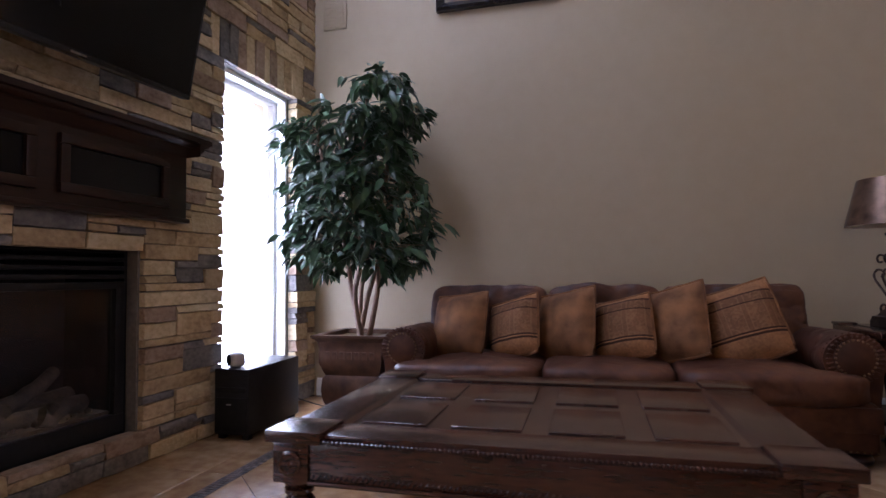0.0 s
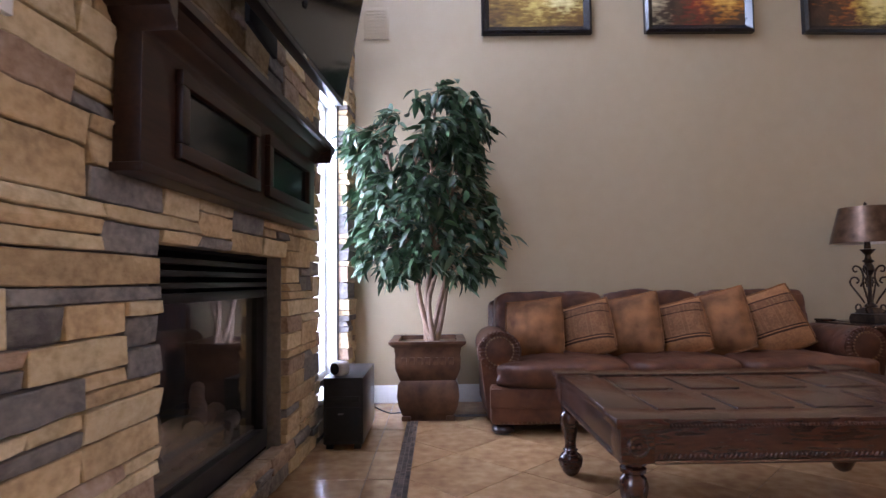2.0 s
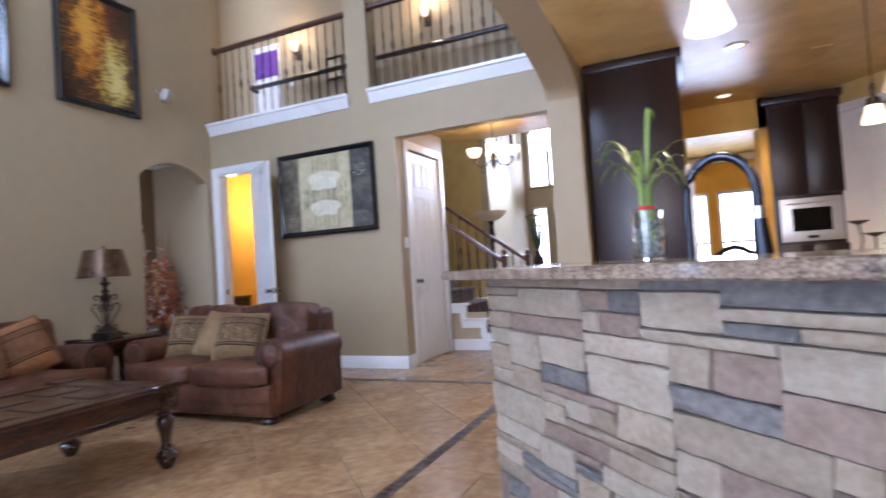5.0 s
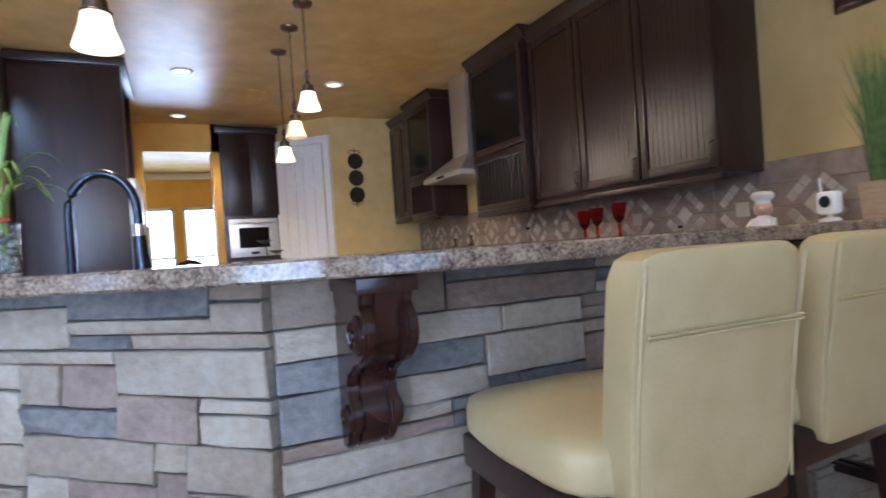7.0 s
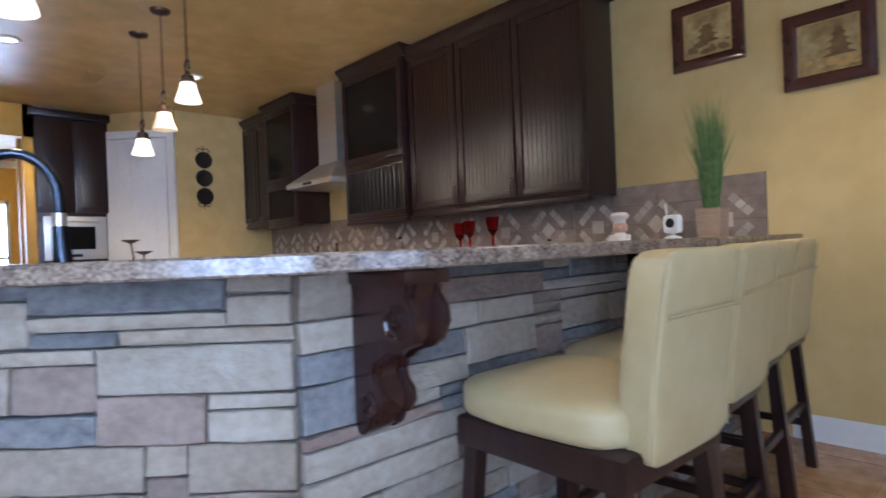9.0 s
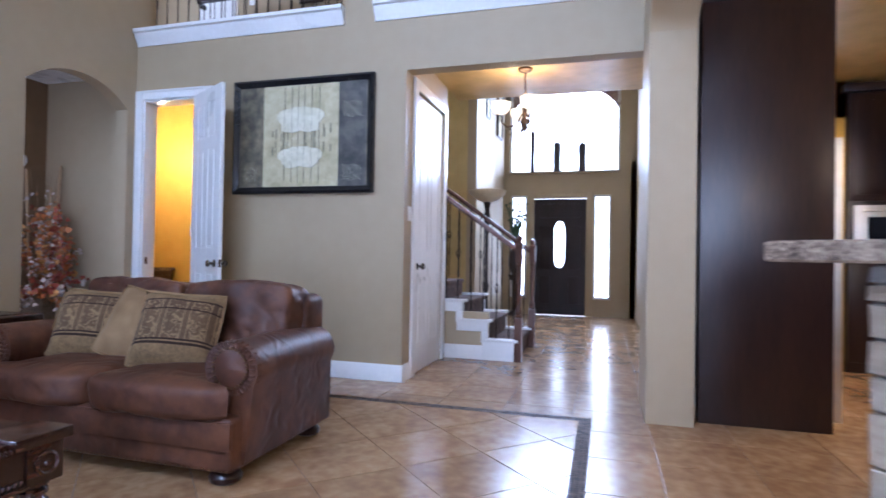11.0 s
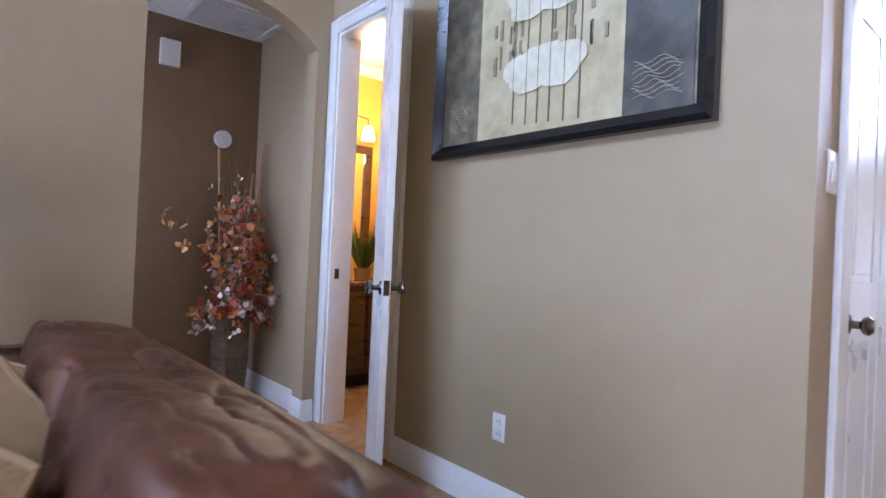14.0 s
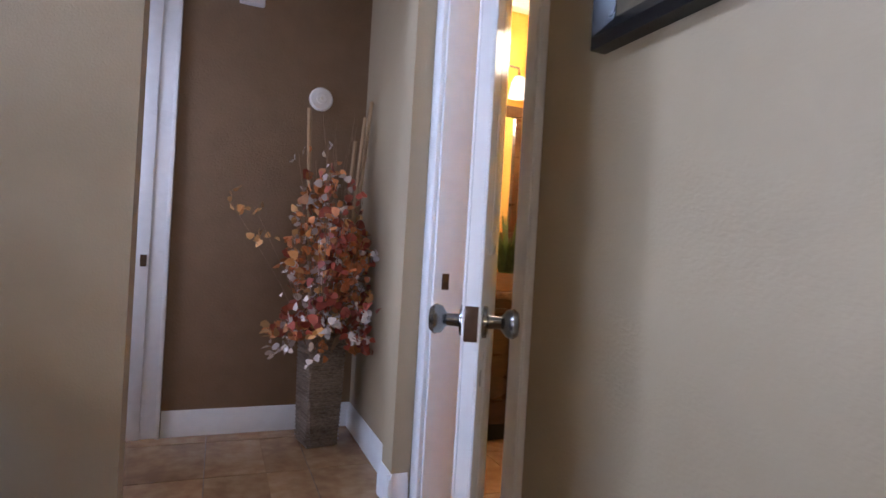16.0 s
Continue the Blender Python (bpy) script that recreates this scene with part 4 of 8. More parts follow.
# ---- fireplace, mantel and television ----
f = thing("fireplace", "black gas fireplace with louvres, glass front and ceramic logs", "fireplace", pose(0, 0, 0))
FX, FY0, FY1, FZ0, FZ1 = -2.27, 1.14, 2.29, 0.15, 1.085
for b_ in ((FX - 0.42, FX - 0.40, FY0, FY1, FZ0, FZ1), (FX - 0.40, FX, FY0, FY0 + 0.02, FZ0, FZ1), (FX - 0.40, FX, FY1 - 0.02, FY1, FZ0, FZ1),
           (FX - 0.40, FX, FY0 + 0.02, FY1 - 0.02, FZ1 - 0.02, FZ1), (FX - 0.40, FX, FY0 + 0.02, FY1 - 0.02, FZ0, FZ0 + 0.02)):
    part("firebox_panel", box(*b_), BLACK_SOFT, f)
for k in range(3):
    part("louvre", box(FX - 0.05, FX + 0.012, FY0 + 0.03, FY1 - 0.03, FZ1 - 0.065 - 0.042 * k, FZ1 - 0.045 - 0.042 * k, 0.003), BLACK, f)
for y0, y1 in ((FY0 + 0.02, FY0 + 0.075), (FY1 - 0.075, FY1 - 0.02)):
    part("frame_side", box(FX - 0.03, FX + 0.01, y0, y1, FZ0 + 0.02, FZ1 - 0.17, 0.004), BLACK, f)
part("frame_top", box(FX - 0.03, FX + 0.01, FY0 + 0.02, FY1 - 0.02, FZ1 - 0.20, FZ1 - 0.165, 0.004), BLACK, f)
part("frame_bottom", box(FX - 0.03, FX + 0.012, FY0 + 0.02, FY1 - 0.02, FZ0 + 0.02, FZ0 + 0.11, 0.004), BLACK, f)
gl = part("glass_front", box(FX - 0.022, FX - 0.018, FY0 + 0.06, FY1 - 0.06, FZ0 + 0.10, FZ1 - 0.19), PANE, f)
gl.visible_shadow = False
LOG = mat("ceramic_log", (0.018, 0.014, 0.011), (0.07, 0.05, 0.036), rough=0.9, grain=22, stain=5, stretch=(1, 3, 3), bump=0.7)
rng = random.Random(3)
for a, b, r in (((-2.50, 1.32, 0.34), (-2.44, 2.12, 0.37), 0.055), ((-2.38, 1.38, 0.32), (-2.40, 1.95, 0.33), 0.045), ((-2.36, 1.75, 0.37), (-2.52, 2.10, 0.47), 0.04), ((-2.36, 1.45, 0.35), (-2.52, 1.70, 0.46), 0.04), ((-2.35, 1.9, 0.31), (-2.38, 2.14, 0.34), 0.05)):
    pts = [Vector(a).lerp(Vector(b), k / 7) + Vector((rng.gauss(0, 0.006), 0, rng.gauss(0, 0.008))) for k in range(8)]
    bm = tube(bmesh.new(), pts, r, 10, r * 0.8)
    for v in bm.verts:
        v.co += v.co.normalized() * 0.012 * noise.noise(v.co * 22)
    part("log", bm, LOG, f)
bm = bmesh.new()
for k in range(90):
    p = (rng.uniform(-2.56, -2.34), rng.uniform(1.25, 2.18), 0.27 + rng.uniform(0, 0.02))
    bmesh.ops.create_icosphere(bm, subdivisions=1, radius=rng.uniform(0.01, 0.022), matrix=Matrix.Translation(p))
add_box(bm, -2.6, -2.31, 1.2, 2.23, 0.17, 0.275)
tagged(part("ember_bed", bm, LOG, f), kind="stuff")

mn = thing("mantel", "dark stained wooden mantel with moulded shelf and framed panels", "mantel", pose(0, 0, 0))
MX, MY0, MY1 = -2.092, 0.90, 2.50
part("body", box(-2.165, MX, MY0, MY1, 1.245, 1.60, 0.003), WOOD_H, mn)
prof = [(-2.165, 1.59), (MX, 1.59), (MX + 0.004, 1.605), (MX + 0.03, 1.625), (MX + 0.035, 1.64), (MX + 0.065, 1.65), (MX + 0.075, 1.662), (MX + 0.095, 1.665), (MX + 0.095, 1.692), (-2.165, 1.692)]
bm = prism(bmesh.new(), prof, "y", MY0 - 0.0, MY1 + 0.0)
part("crown_moulding", bm, WOOD_H, mn)
for y, s in ((MY0, -1), (MY1, 1)):
    prof2 = [(y, 1.59), (y + s * 0.004, 1.605), (y + s * 0.03, 1.625), (y + s * 0.035, 1.64), (y + s * 0.065, 1.65), (y + s * 0.075, 1.662), (y + s * 0.095, 1.665), (y + s * 0.095, 1.692), (y, 1.692)]
    bm = bmesh.new()
    prism(bm, prof2, "x", -2.165, MX + 0.09)
    part("crown_return", bm, WOOD_H, mn)
part("base_moulding", box(-2.165, MX + 0.014, MY0 - 0.014, MY1 + 0.014, 1.232, 1.256, 0.005), WOOD_H, mn)
for y0, y1 in ((1.06, 1.66), (1.76, 2.36)):
    fr = part("panel_frame", box(MX - 0.001, MX + 0.004, y0 + 0.04, y1 - 0.04, 1.345, 1.51), SCREEN, mn, "dark glass panel")
    for (a, b, c, d) in ((y0, y1, 1.30, 1.345), (y0, y1, 1.51, 1.555), (y0, y0 + 0.045, 1.345, 1.51), (y1 - 0.045, y1, 1.345, 1.51)):
        bm = box(MX, MX + 0.024, a, b, c, d, 0.006)
        part("moulding", bm, WOOD_H, fr)

tv = thing("television", "large black flat television tilted down on a wall arm", "television", pose(0, 0, 0))
# bottom edge runs from (-2.035, 1.09) to (-1.945, 2.28) at 1.83; top leans into the room
ang = math.degrees(math.atan2(1.19, 0.09)) - 90
TVM = pose(-1.990, 1.685, 1.83, 0, 0, ang) @ pose(0, 0, 0, 0, 11.5, 0)
part("case", box(-0.055, -0.012, -0.58, 0.58, 0.02, 0.70, 0.010, 2), BLACK, tv, at=TVM)
part("bezel", box(-0.014, 0.0, -0.60, 0.60, 0.0, 0.72, 0.005, 2), BLACK, tv, at=TVM)
part("screen", box(0.0, 0.0015, -0.585, 0.585, 0.025, 0.705), SCREEN, tv, at=TVM)
part("lower_trim", box(-0.05, 0.003, -0.595, 0.595, 0.0, 0.018, 0.003), BLACK, tv, at=TVM)
part("badge", box(0.0015, 0.003, -0.035, 0.035, 0.008, 0.016), CHROME, tv, "small pale maker's mark", at=TVM)
arm = part("wall_arm", box(-2.165, -2.145, 1.5, 1.85, 1.9, 2.4, 0.004), BLACK_SOFT, tv)
for z in (2.0, 2.14, 2.26):
    part("arm_link", tube(bmesh.new(), [(-2.15, 1.60, z), (-2.05, 1.52, z), (-1.96, 1.58, z)], 0.016, 8), BLACK_SOFT, arm)
part("cable", tube(bmesh.new(), [(-2.0, 1.2, 2.2), (-2.08, 1.25, 2.05), (-2.1, 1.35, 1.9), (-2.05, 1.45, 1.86), (-2.0, 1.55, 1.95)], 0.004, 6), BLACK_SOFT, tv)
sp = thing("cable_plate", "white cable wall plate on the stone wall", "wall plate", pose(0, 0, 0))
part("plate", box(-2.165, -2.150, 0.50, 0.57, 1.47, 1.585, 0.003), WHITE, sp)
part("socket", box(-2.151, -2.147, 0.528, 0.543, 1.52, 1.535), BLACK_SOFT, sp)

# ---- windows either side of the chimney ----
OUT = glowing("daylight_outside", (0.92, 0.97, 1.0), 9.0)
structure("backdrop_west", box(-3.3, -3.25, -1.25, 9.0, -0.4, 5.0), OUT, "bright daylight outside the windows", "backdrop")


def side_window(name, y0, y1, z0, z1, x=-2.39):
    w = thing(name, "tall white-framed window beside the stone chimney", "window", pose(0, 0, 0), kind="structure")
    for (a, b, c, d) in ((y0, y0 + 0.06, z0, z1), (y1 - 0.06, y1, z0, z1), (y0 + 0.06, y1 - 0.06, z0, z0 + 0.06), (y0 + 0.06, y1 - 0.06, z1 - 0.06, z1)):
        part("window_frame", box(x - 0.03, x + 0.06, a, b, c, d, 0.006), WHITE, w)
    p = part("pane", box(x - 0.004, x, y0 + 0.06, y1 - 0.06, z0 + 0.06, z1 - 0.06), PANE, w)
    p.visible_shadow = False
    part("window_sill", box(x, WEST + 0.015, y0, y1, z0 - 0.03, z0, 0.006), WHITE, w)
    part("reveal_trim", box(x + 0.06, W0 + 0.02, y1 - 0.025, y1, z0, z1, 0.003), WHITE, w)
    part("reveal_trim", box(x + 0.06, W0 + 0.02, y0, y1 - 0.03, z1 - 0.03, z1, 0.003), WHITE, w)
    return w


side_window("window_1", WIN_S, WIN_N, WIN_B, WIN_T)
side_window("window_2", -1.25, 0.32, 0.25, 2.75)
structure("window_casing", box(WEST - 0.09, WEST + 0.02, 0.30, 0.385, 0, 2.9, 0.006), WHITE, "white casing of the second window", "trim")

# ---- pictures on the walls ----
def canvas(name, dark, mid, light, scale):
    """Loose blotchy abstract paint."""
    return mat(name, dark, light, rough=0.35, grain=scale * 3.2, stain=scale, mix=0.45, bump=0.5, bump_scale=40, c3=mid, coat=0.3)


def framed(name, label, w, h, at, frame_w, depth, frame_mat, art_mat, strips=()):
    """A picture hanging on a wall: local x along the wall, z up, its back at y = 0 and its face towards -y."""
    p = thing(name, label, "picture", at, group="wall pictures")
    outer = [(-w / 2, 0), (w / 2, 0), (w / 2, h), (-w / 2, h)]
    inner = [(-w / 2 + frame_w, frame_w), (w / 2 - frame_w, frame_w), (w / 2 - frame_w, h - frame_w), (-w / 2 + frame_w, h - frame_w)]
    mid = [((a[0] * 2 + b[0]) / 3, (a[1] * 2 + b[1]) / 3) for a, b in zip(outer, inner)]
    for k in range(4):
        j = (k + 1) % 4
        bm = bmesh.new()
        quads = []
        for o, i_, m_ in ((outer[k], inner[k], mid[k]), (outer[j], inner[j], mid[j])):
            quads.append([bm.verts.new((o[0], 0, o[1])), bm.verts.new((o[0], -depth * 0.75, o[1])), bm.verts.new((m_[0], -depth, m_[1])), bm.verts.new((i_[0], -depth * 0.45, i_[1])), bm.verts.new((i_[0], 0, i_[1]))])
        a, b = quads
        for q in range(5):
            bm.faces.new((a[q], a[(q + 1) % 5], b[(q + 1) % 5], b[q]))
        bm.faces.new(a)
        bm.faces.new(list(reversed(b)))
        bmesh.ops.recalc_face_normals(bm, faces=bm.faces)
        part("frame_side", bm, frame_mat, p)
    c = part("canvas", box(-w / 2 + frame_w * 0.9, w / 2 - frame_w * 0.9, -depth * 0.40, -depth * 0.1, frame_w * 0.9, h - frame_w * 0.9), art_mat, p, "painted canvas")
    for i, (x0, x1, z0, z1, m) in enumerate(strips):
        y = -depth * 0.40 - 0.003 - 0.0016 * i
        part("painted_field", box(x0, x1, y, -depth * 0.38, z0, z1), m, c)
    return p


FRAME_BLK = mat("black_lacquer_frame", (0.008, 0.008, 0.010), (0.016, 0.016, 0.018), rough=0.22, grain=30, bump=0.03)
def blob_canvas(name, ground, blobs):
    """Dark ground with soft-edged masses of colour laid on in short horizontal strokes; blobs: (x, z, half width, half height, colour)."""
    m = mat(name, tuple(c * 0.5 for c in ground), tuple(c * 1.7 for c in ground), rough=0.35, grain=12, stain=3, bump=0.5, bump_scale=45, coat=0.3)
    N, L = m.node_tree.nodes, m.node_tree.links
    b = N["Principled BSDF"]
    col = b.inputs["Base Color"].links[0].from_socket
    tc = N.new("ShaderNodeTexCoord")
    mp = N.new("ShaderNodeMapping")
    mp.inputs["Scale"].default_value = (9, 1, 30)
    L.new(tc.outputs["Object"], mp.inputs[0])
    stroke = N.new("ShaderNodeTexNoise")
    stroke.inputs["Scale"].default_value, stroke.inputs["Detail"].default_value = 1.3, 5
    L.new(mp.outputs[0], stroke.inputs["Vector"])
    soft = N.new("ShaderNodeTexNoise")
    soft.inputs["Scale"].default_value, soft.inputs["Detail"].default_value = 6, 5
    L.new(tc.outputs["Object"], soft.inputs["Vector"])
    both = N.new("ShaderNodeMath")
    L.new(stroke.outputs["Fac"], both.inputs[0])
    L.new(soft.outputs["Fac"], both.inputs[1])
    for x, z, rx, rz, colour in blobs:
        at = N.new("ShaderNodeMapping")
        at.vector_type = 'TEXTURE'
        at.inputs["Location"].default_value, at.inputs["Scale"].default_value = (x, 0, z), (rx, 50, rz)
        L.new(tc.outputs["Object"], at.inputs[0])
        ln = N.new("ShaderNodeVectorMath")
        ln.operation = 'LENGTH'
        L.new(at.outputs[0], ln.inputs[0])
        ad = N.new("ShaderNodeMath")
        ad.operation = 'MULTIPLY_ADD'
        L.new(both.outputs[0], ad.inputs[0])
        ad.inputs[1].default_value = 2.2
        L.new(ln.outputs["Value"], ad.inputs[2])
        mr = N.new("ShaderNodeMapRange")
        mr.inputs["From Min"].default_value, mr.inputs["From Max"].default_value = 3.5, 2.5
        L.new(ad.outputs[0], mr.inputs["Value"])
        mx = N.new("ShaderNodeMix")
        mx.data_type = 'RGBA'
        L.new(mr.outputs[0], mx.inputs["Factor"])
        L.new(col, mx.inputs["A"])
        mx.inputs["B"].default_value = (*colour, 1)
        col = mx.outputs["Result"]
    L.new(col, b.inputs["Base Color"])
    return m


ART1 = blob_canvas("gold_abstract", (0.10, 0.05, 0.012), [(0.0, 0.62, 0.40, 0.62, (0.36, 0.22, 0.04)), (0.06, 0.66, 0.30, 0.42, (0.62, 0.50, 0.16)), (-0.12, 0.80, 0.16, 0.30, (0.78, 0.72, 0.50)), (0.20, 0.45, 0.13, 0.22, (0.74, 0.66, 0.34))])
ART2 = blob_canvas("red_gold_abstract", (0.05, 0.028, 0.015), [(0.08, 0.62, 0.30, 0.50, (0.28, 0.03, 0.014)), (-0.34, 0.55, 0.12, 0.40, (0.66, 0.55, 0.34)), (0.20, 0.52, 0.17, 0.36, (0.60, 0.30, 0.035)), (0.22, 0.50, 0.10, 0.24, (0.72, 0.50, 0.12))])
ART3 = blob_canvas("amber_abstract", (0.04, 0.018, 0.010), [(0.06, 0.62, 0.28, 0.55, (0.16, 0.03, 0.010)), (-0.12, 0.76, 0.21, 0.48, (0.56, 0.20, 0.015)), (-0.13, 0.85, 0.12, 0.30, (0.72, 0.38, 0.05)), (0.17, 0.40, 0.17, 0.38, (0.60, 0.46, 0.09)), (0.18, 0.38, 0.10, 0.24, (0.74, 0.64, 0.26))])
for k, (x0, x1, art, tone) in enumerate(((-1.10, -0.20, ART1, "yellow and white"), (0.235, 1.13, ART2, "red, gold and black"), (1.56, 2.47, ART3, "amber, red and green"))):
    framed("abstract_painting", tone + " abstract painting in a deep black frame", x1 - x0, 1.24, pose((x0 + x1) / 2, north_y((x0 + x1) / 2) - 0.003, 2.95, 0, 0, 1.83 if x0 > 1 else (0.6 if x0 > 0 else 0)), 0.065, 0.06, FRAME_BLK, art)
CREAM_P = canvas("cream_paint", (0.40, 0.35, 0.20), (0.52, 0.46, 0.28), (0.62, 0.57, 0.38), 5)
GREY_P = canvas("grey_olive_paint", (0.055, 0.05, 0.042), (0.15, 0.13, 0.09), (0.27, 0.23, 0.15), 5)
SLATE_P = canvas("slate_paint", (0.032, 0.032, 0.032), (0.072, 0.068, 0.062), (0.13, 0.12, 0.10), 5)
OLIVE_P = canvas("olive_stroke_paint", (0.20, 0.178, 0.11), (0.29, 0.26, 0.165), (0.38, 0.34, 0.225), 9)
PALE_P = canvas("pale_paint", (0.58, 0.55, 0.40), (0.68, 0.65, 0.50), (0.78, 0.75, 0.61), 9)
big = framed("large_abstract_painting", "wide cream and grey abstract painting in a black frame", 1.34, 0.99, pose(EAST, 2.315, 1.535, 0, 0, -90), 0.06, 0.055, FRAME_BLK, GREY_P,
             [(-0.37, 0.35, 0.055, 0.935, CREAM_P), (0.35, 0.60, 0.055, 0.935, SLATE_P)])
# two mirrored cloud shapes, with dark gaps and thin verticals over the cream field
for cz, rx, rz in ((0.63, 0.20, 0.13), (0.31, 0.19, 0.105)):
    ring = []
    for i in range(40):
        a = 2 * math.pi * i / 40
        k = 1 + 0.13 * noise.noise(Vector((abs(math.cos(a)) * 3, math.sin(a) * 3, cz * 9)))
        k *= (0.72 + 0.28 * abs(math.cos(a))) * (0.86 + 0.16 * abs(math.cos(2.5 * (a - math.pi / 2))))
        ring.append((-0.01 + rx * k * math.cos(a) * 1.1, cz + rz * k * math.sin(a) * 1.15))
    bm = prism(bmesh.new(), ring, "y", -0.0335, -0.028)
    part("cloud_shape", bm, PALE_P, big.children[4])
bm = bmesh.new()
rng = random.Random(8)
for i in range(13):
    x = -0.01 + rng.choice((-1, 1)) * rng.uniform(0.02, 0.30)
    for s in (-1, 1):
        zc = 0.47 + s * rng.uniform(0.02, 0.10)
        add_box(bm, x - 0.006, x + rng.uniform(0.002, 0.014), -0.0318, -0.027, zc - rng.uniform(0.02, 0.06), zc + rng.uniform(0.02, 0.06))
for x in (-0.16, -0.09, -0.03, 0.03, 0.10, 0.17):
    add_box(bm, x - 0.0009, x + 0.0009, -0.0350, -0.027, 0.07 + 0.05 * rng.random(), 0.92)
tagged(part("brushwork", bm, OLIVE_P, big.children[4]), kind="stuff")
bm = bmesh.new()
for z0 in (0.11, 0.64):
    for i in range(9):
        pts = [(0.39 + 0.17 * k / 8 + 0.006 * math.sin(i * 2 + k), -0.031, z0 + 0.015 * i + 0.01 * math.sin(k * 1.3 + i)) for k in range(9)]
        tube(bm, pts, 0.0009, 4)
for i in range(9):
    tube(bm, [(-0.56 + 0.12 * k / 8, -0.025, 0.12 + 0.013 * i + 0.008 * math.sin(k * 1.3 + i)) for k in range(9)], 0.0009, 4)
tagged(part("scribble", bm, PALE_P, big.children[4]), kind="stuff")

# ---- powder room door and casings ----
def casing(name, label, x, y0, y1, h, w=0.085, t=0.02, side=-1):
    """White door casing on a wall that faces -x, round an opening y0 to y1."""
    c = thing(name, label, "door casing", pose(0, 0, 0), kind="structure")
    for (a, b, z0, z1) in ((y0 - w, y0, 0, h + w), (y1, min(y1 + w, north_y(EAST) - 0.004), 0, h + w), (y0, y1, h, h + w)):
        q = part("casing_board", box(x - t, x, a, b, z0, z1, 0.005), WHITE, c)
        part("back_band", box(x - t - 0.008, x - t + 0.001, a + 0.002 if a < y0 else a, (a + 0.02) if a < y0 else b, z0 if z0 == 0 else z1 - 0.022, z1 - 0.001, 0.003), WHITE, q) if a < y0 or z0 > 0 else None
    for (a, b, z0, z1) in ((y0, y0 + 0.018, 0, h), (y1 - 0.018, y1, 0, h), (y0 + 0.018, y1 - 0.018, h - 0.018, h)):
        part("jamb", box(x - 0.003, x + 0.145, a, b, z0, z1, 0.002), WHITE, c)
    return c


casing("door_casing_1", "white moulded casing round the powder room door", EAST, DOOR_S, DOOR_N, DOOR_H)
stp = solid("strike_plate", box(EAST + 0.03, EAST + 0.06, DOOR_N - 0.021, DOOR_N - 0.0175, 0.90, 0.965, 0.001), BRONZE, "dark metal strike plate on the jamb", "hardware")


def panel_door(name, label, w, h, at, knob_side=1, knob_metal=None):
    """A six-panel white door: hinge at x = 0, leaf along +x, 35 mm thick, centred on y = 0."""
    d = thing(name, label, "door", at, kind="structure")
    t = 0.035
    part("leaf", box(0, w, -t / 2 + 0.006, t / 2 - 0.006, 0.008, h), WHITE, d)
    st, mid = 0.11, 0.09
    rails = [(0.008, 0.24), (0.86, 1.06), (h - 0.52, h - 0.42), (h - 0.12, h)]
    for s in (-1, 1):
        y0, y1 = (s * (t / 2 - 0.0065), s * t / 2)
        for x0, x1 in ((0, st), (w - st, w), (w / 2 - mid / 2, w / 2 + mid / 2)):
            part("stile", box(x0, x1, min(y0, y1), max(y0, y1), 0.008, h, 0.002, 1), WHITE, d)
        for z0, z1 in rails:
            for x0, x1 in ((st, w / 2 - mid / 2), (w / 2 + mid / 2, w - st)):
                part("rail", box(x0, x1, min(y0, y1), max(y0, y1), z0, z1, 0.002, 1), WHITE, d)
        for (z0, z1) in ((0.24, 0.86), (1.06, h - 0.52), (h - 0.42, h - 0.12)):
            for x0, x1 in ((st, w / 2 - mid / 2), (w / 2 + mid / 2, w - st)):
                part("door_panel", box(x0 + 0.022, x1 - 0.022, s * (t / 2 - 0.007), s * (t / 2 - 0.001), z0 + 0.022, z1 - 0.022, 0.005, 1), WHITE, d)
        bm = lathe(bmesh.new(), [(0.032, 0), (0.030, 0.008), (0.013, 0.012), (0.012, 0.035), (0.026, 0.045), (0.030, 0.058), (0.022, 0.068), (0.0005, 0.071)], n=20, m=pose(w - 0.065, s * t / 2, 0.93, 90 if s < 0 else -90))
        part("door_knob", bm, knob_metal or DARK_NICKEL, d, "dull nickel door knob")
    part("latch_plate", box(w - 0.0005, w + 0.0015, -0.0125, 0.0125, 0.90, 0.965, 0.001), BRONZE, d)
    for z in (0.25, h / 2, h - 0.25):
        part("hinge", tube(bmesh.new(), [(-0.004, -t / 2, z - 0.045), (-0.004, -t / 2, z + 0.045)], 0.006, 8), CHROME, d)
    return d


hx, hy = 3.448, 3.358
fx, fy = 3.15, 2.838
panel_door("door_1", "open white six-panel door with a nickel knob", 0.60, DOOR_H - 0.02, pose(hx, hy, 0, 0, 0, math.degrees(math.atan2(fy - hy, fx - hx))))

# ---- baseboards ----
def skirting(x0, y0, x1, y1, h=0.135):
    """A moulded baseboard along a wall line; its thickness lies to the left of the way from the first point to the second."""
    a, b = Vector((x0, y0, 0)), Vector((x1, y1, 0))
    L = (b - a).length
    bm = prism(bmesh.new(), [(0, 0), (0.018, 0), (0.018, h * 0.68), (0.013, h * 0.74), (0.013, h * 0.84), (0.006, h * 0.93), (0.004, h), (0, h)], "x", 0, L)
    ob = new("baseboard", mesh_of("baseboard", bm, WHITE))
    ob.matrix_basis = pose(x0, y0, 0, 0, 0, math.degrees(math.atan2(y1 - y0, x1 - x0)))
    return tagged(ob, "white moulded baseboard along the wall", "baseboard", kind="structure")


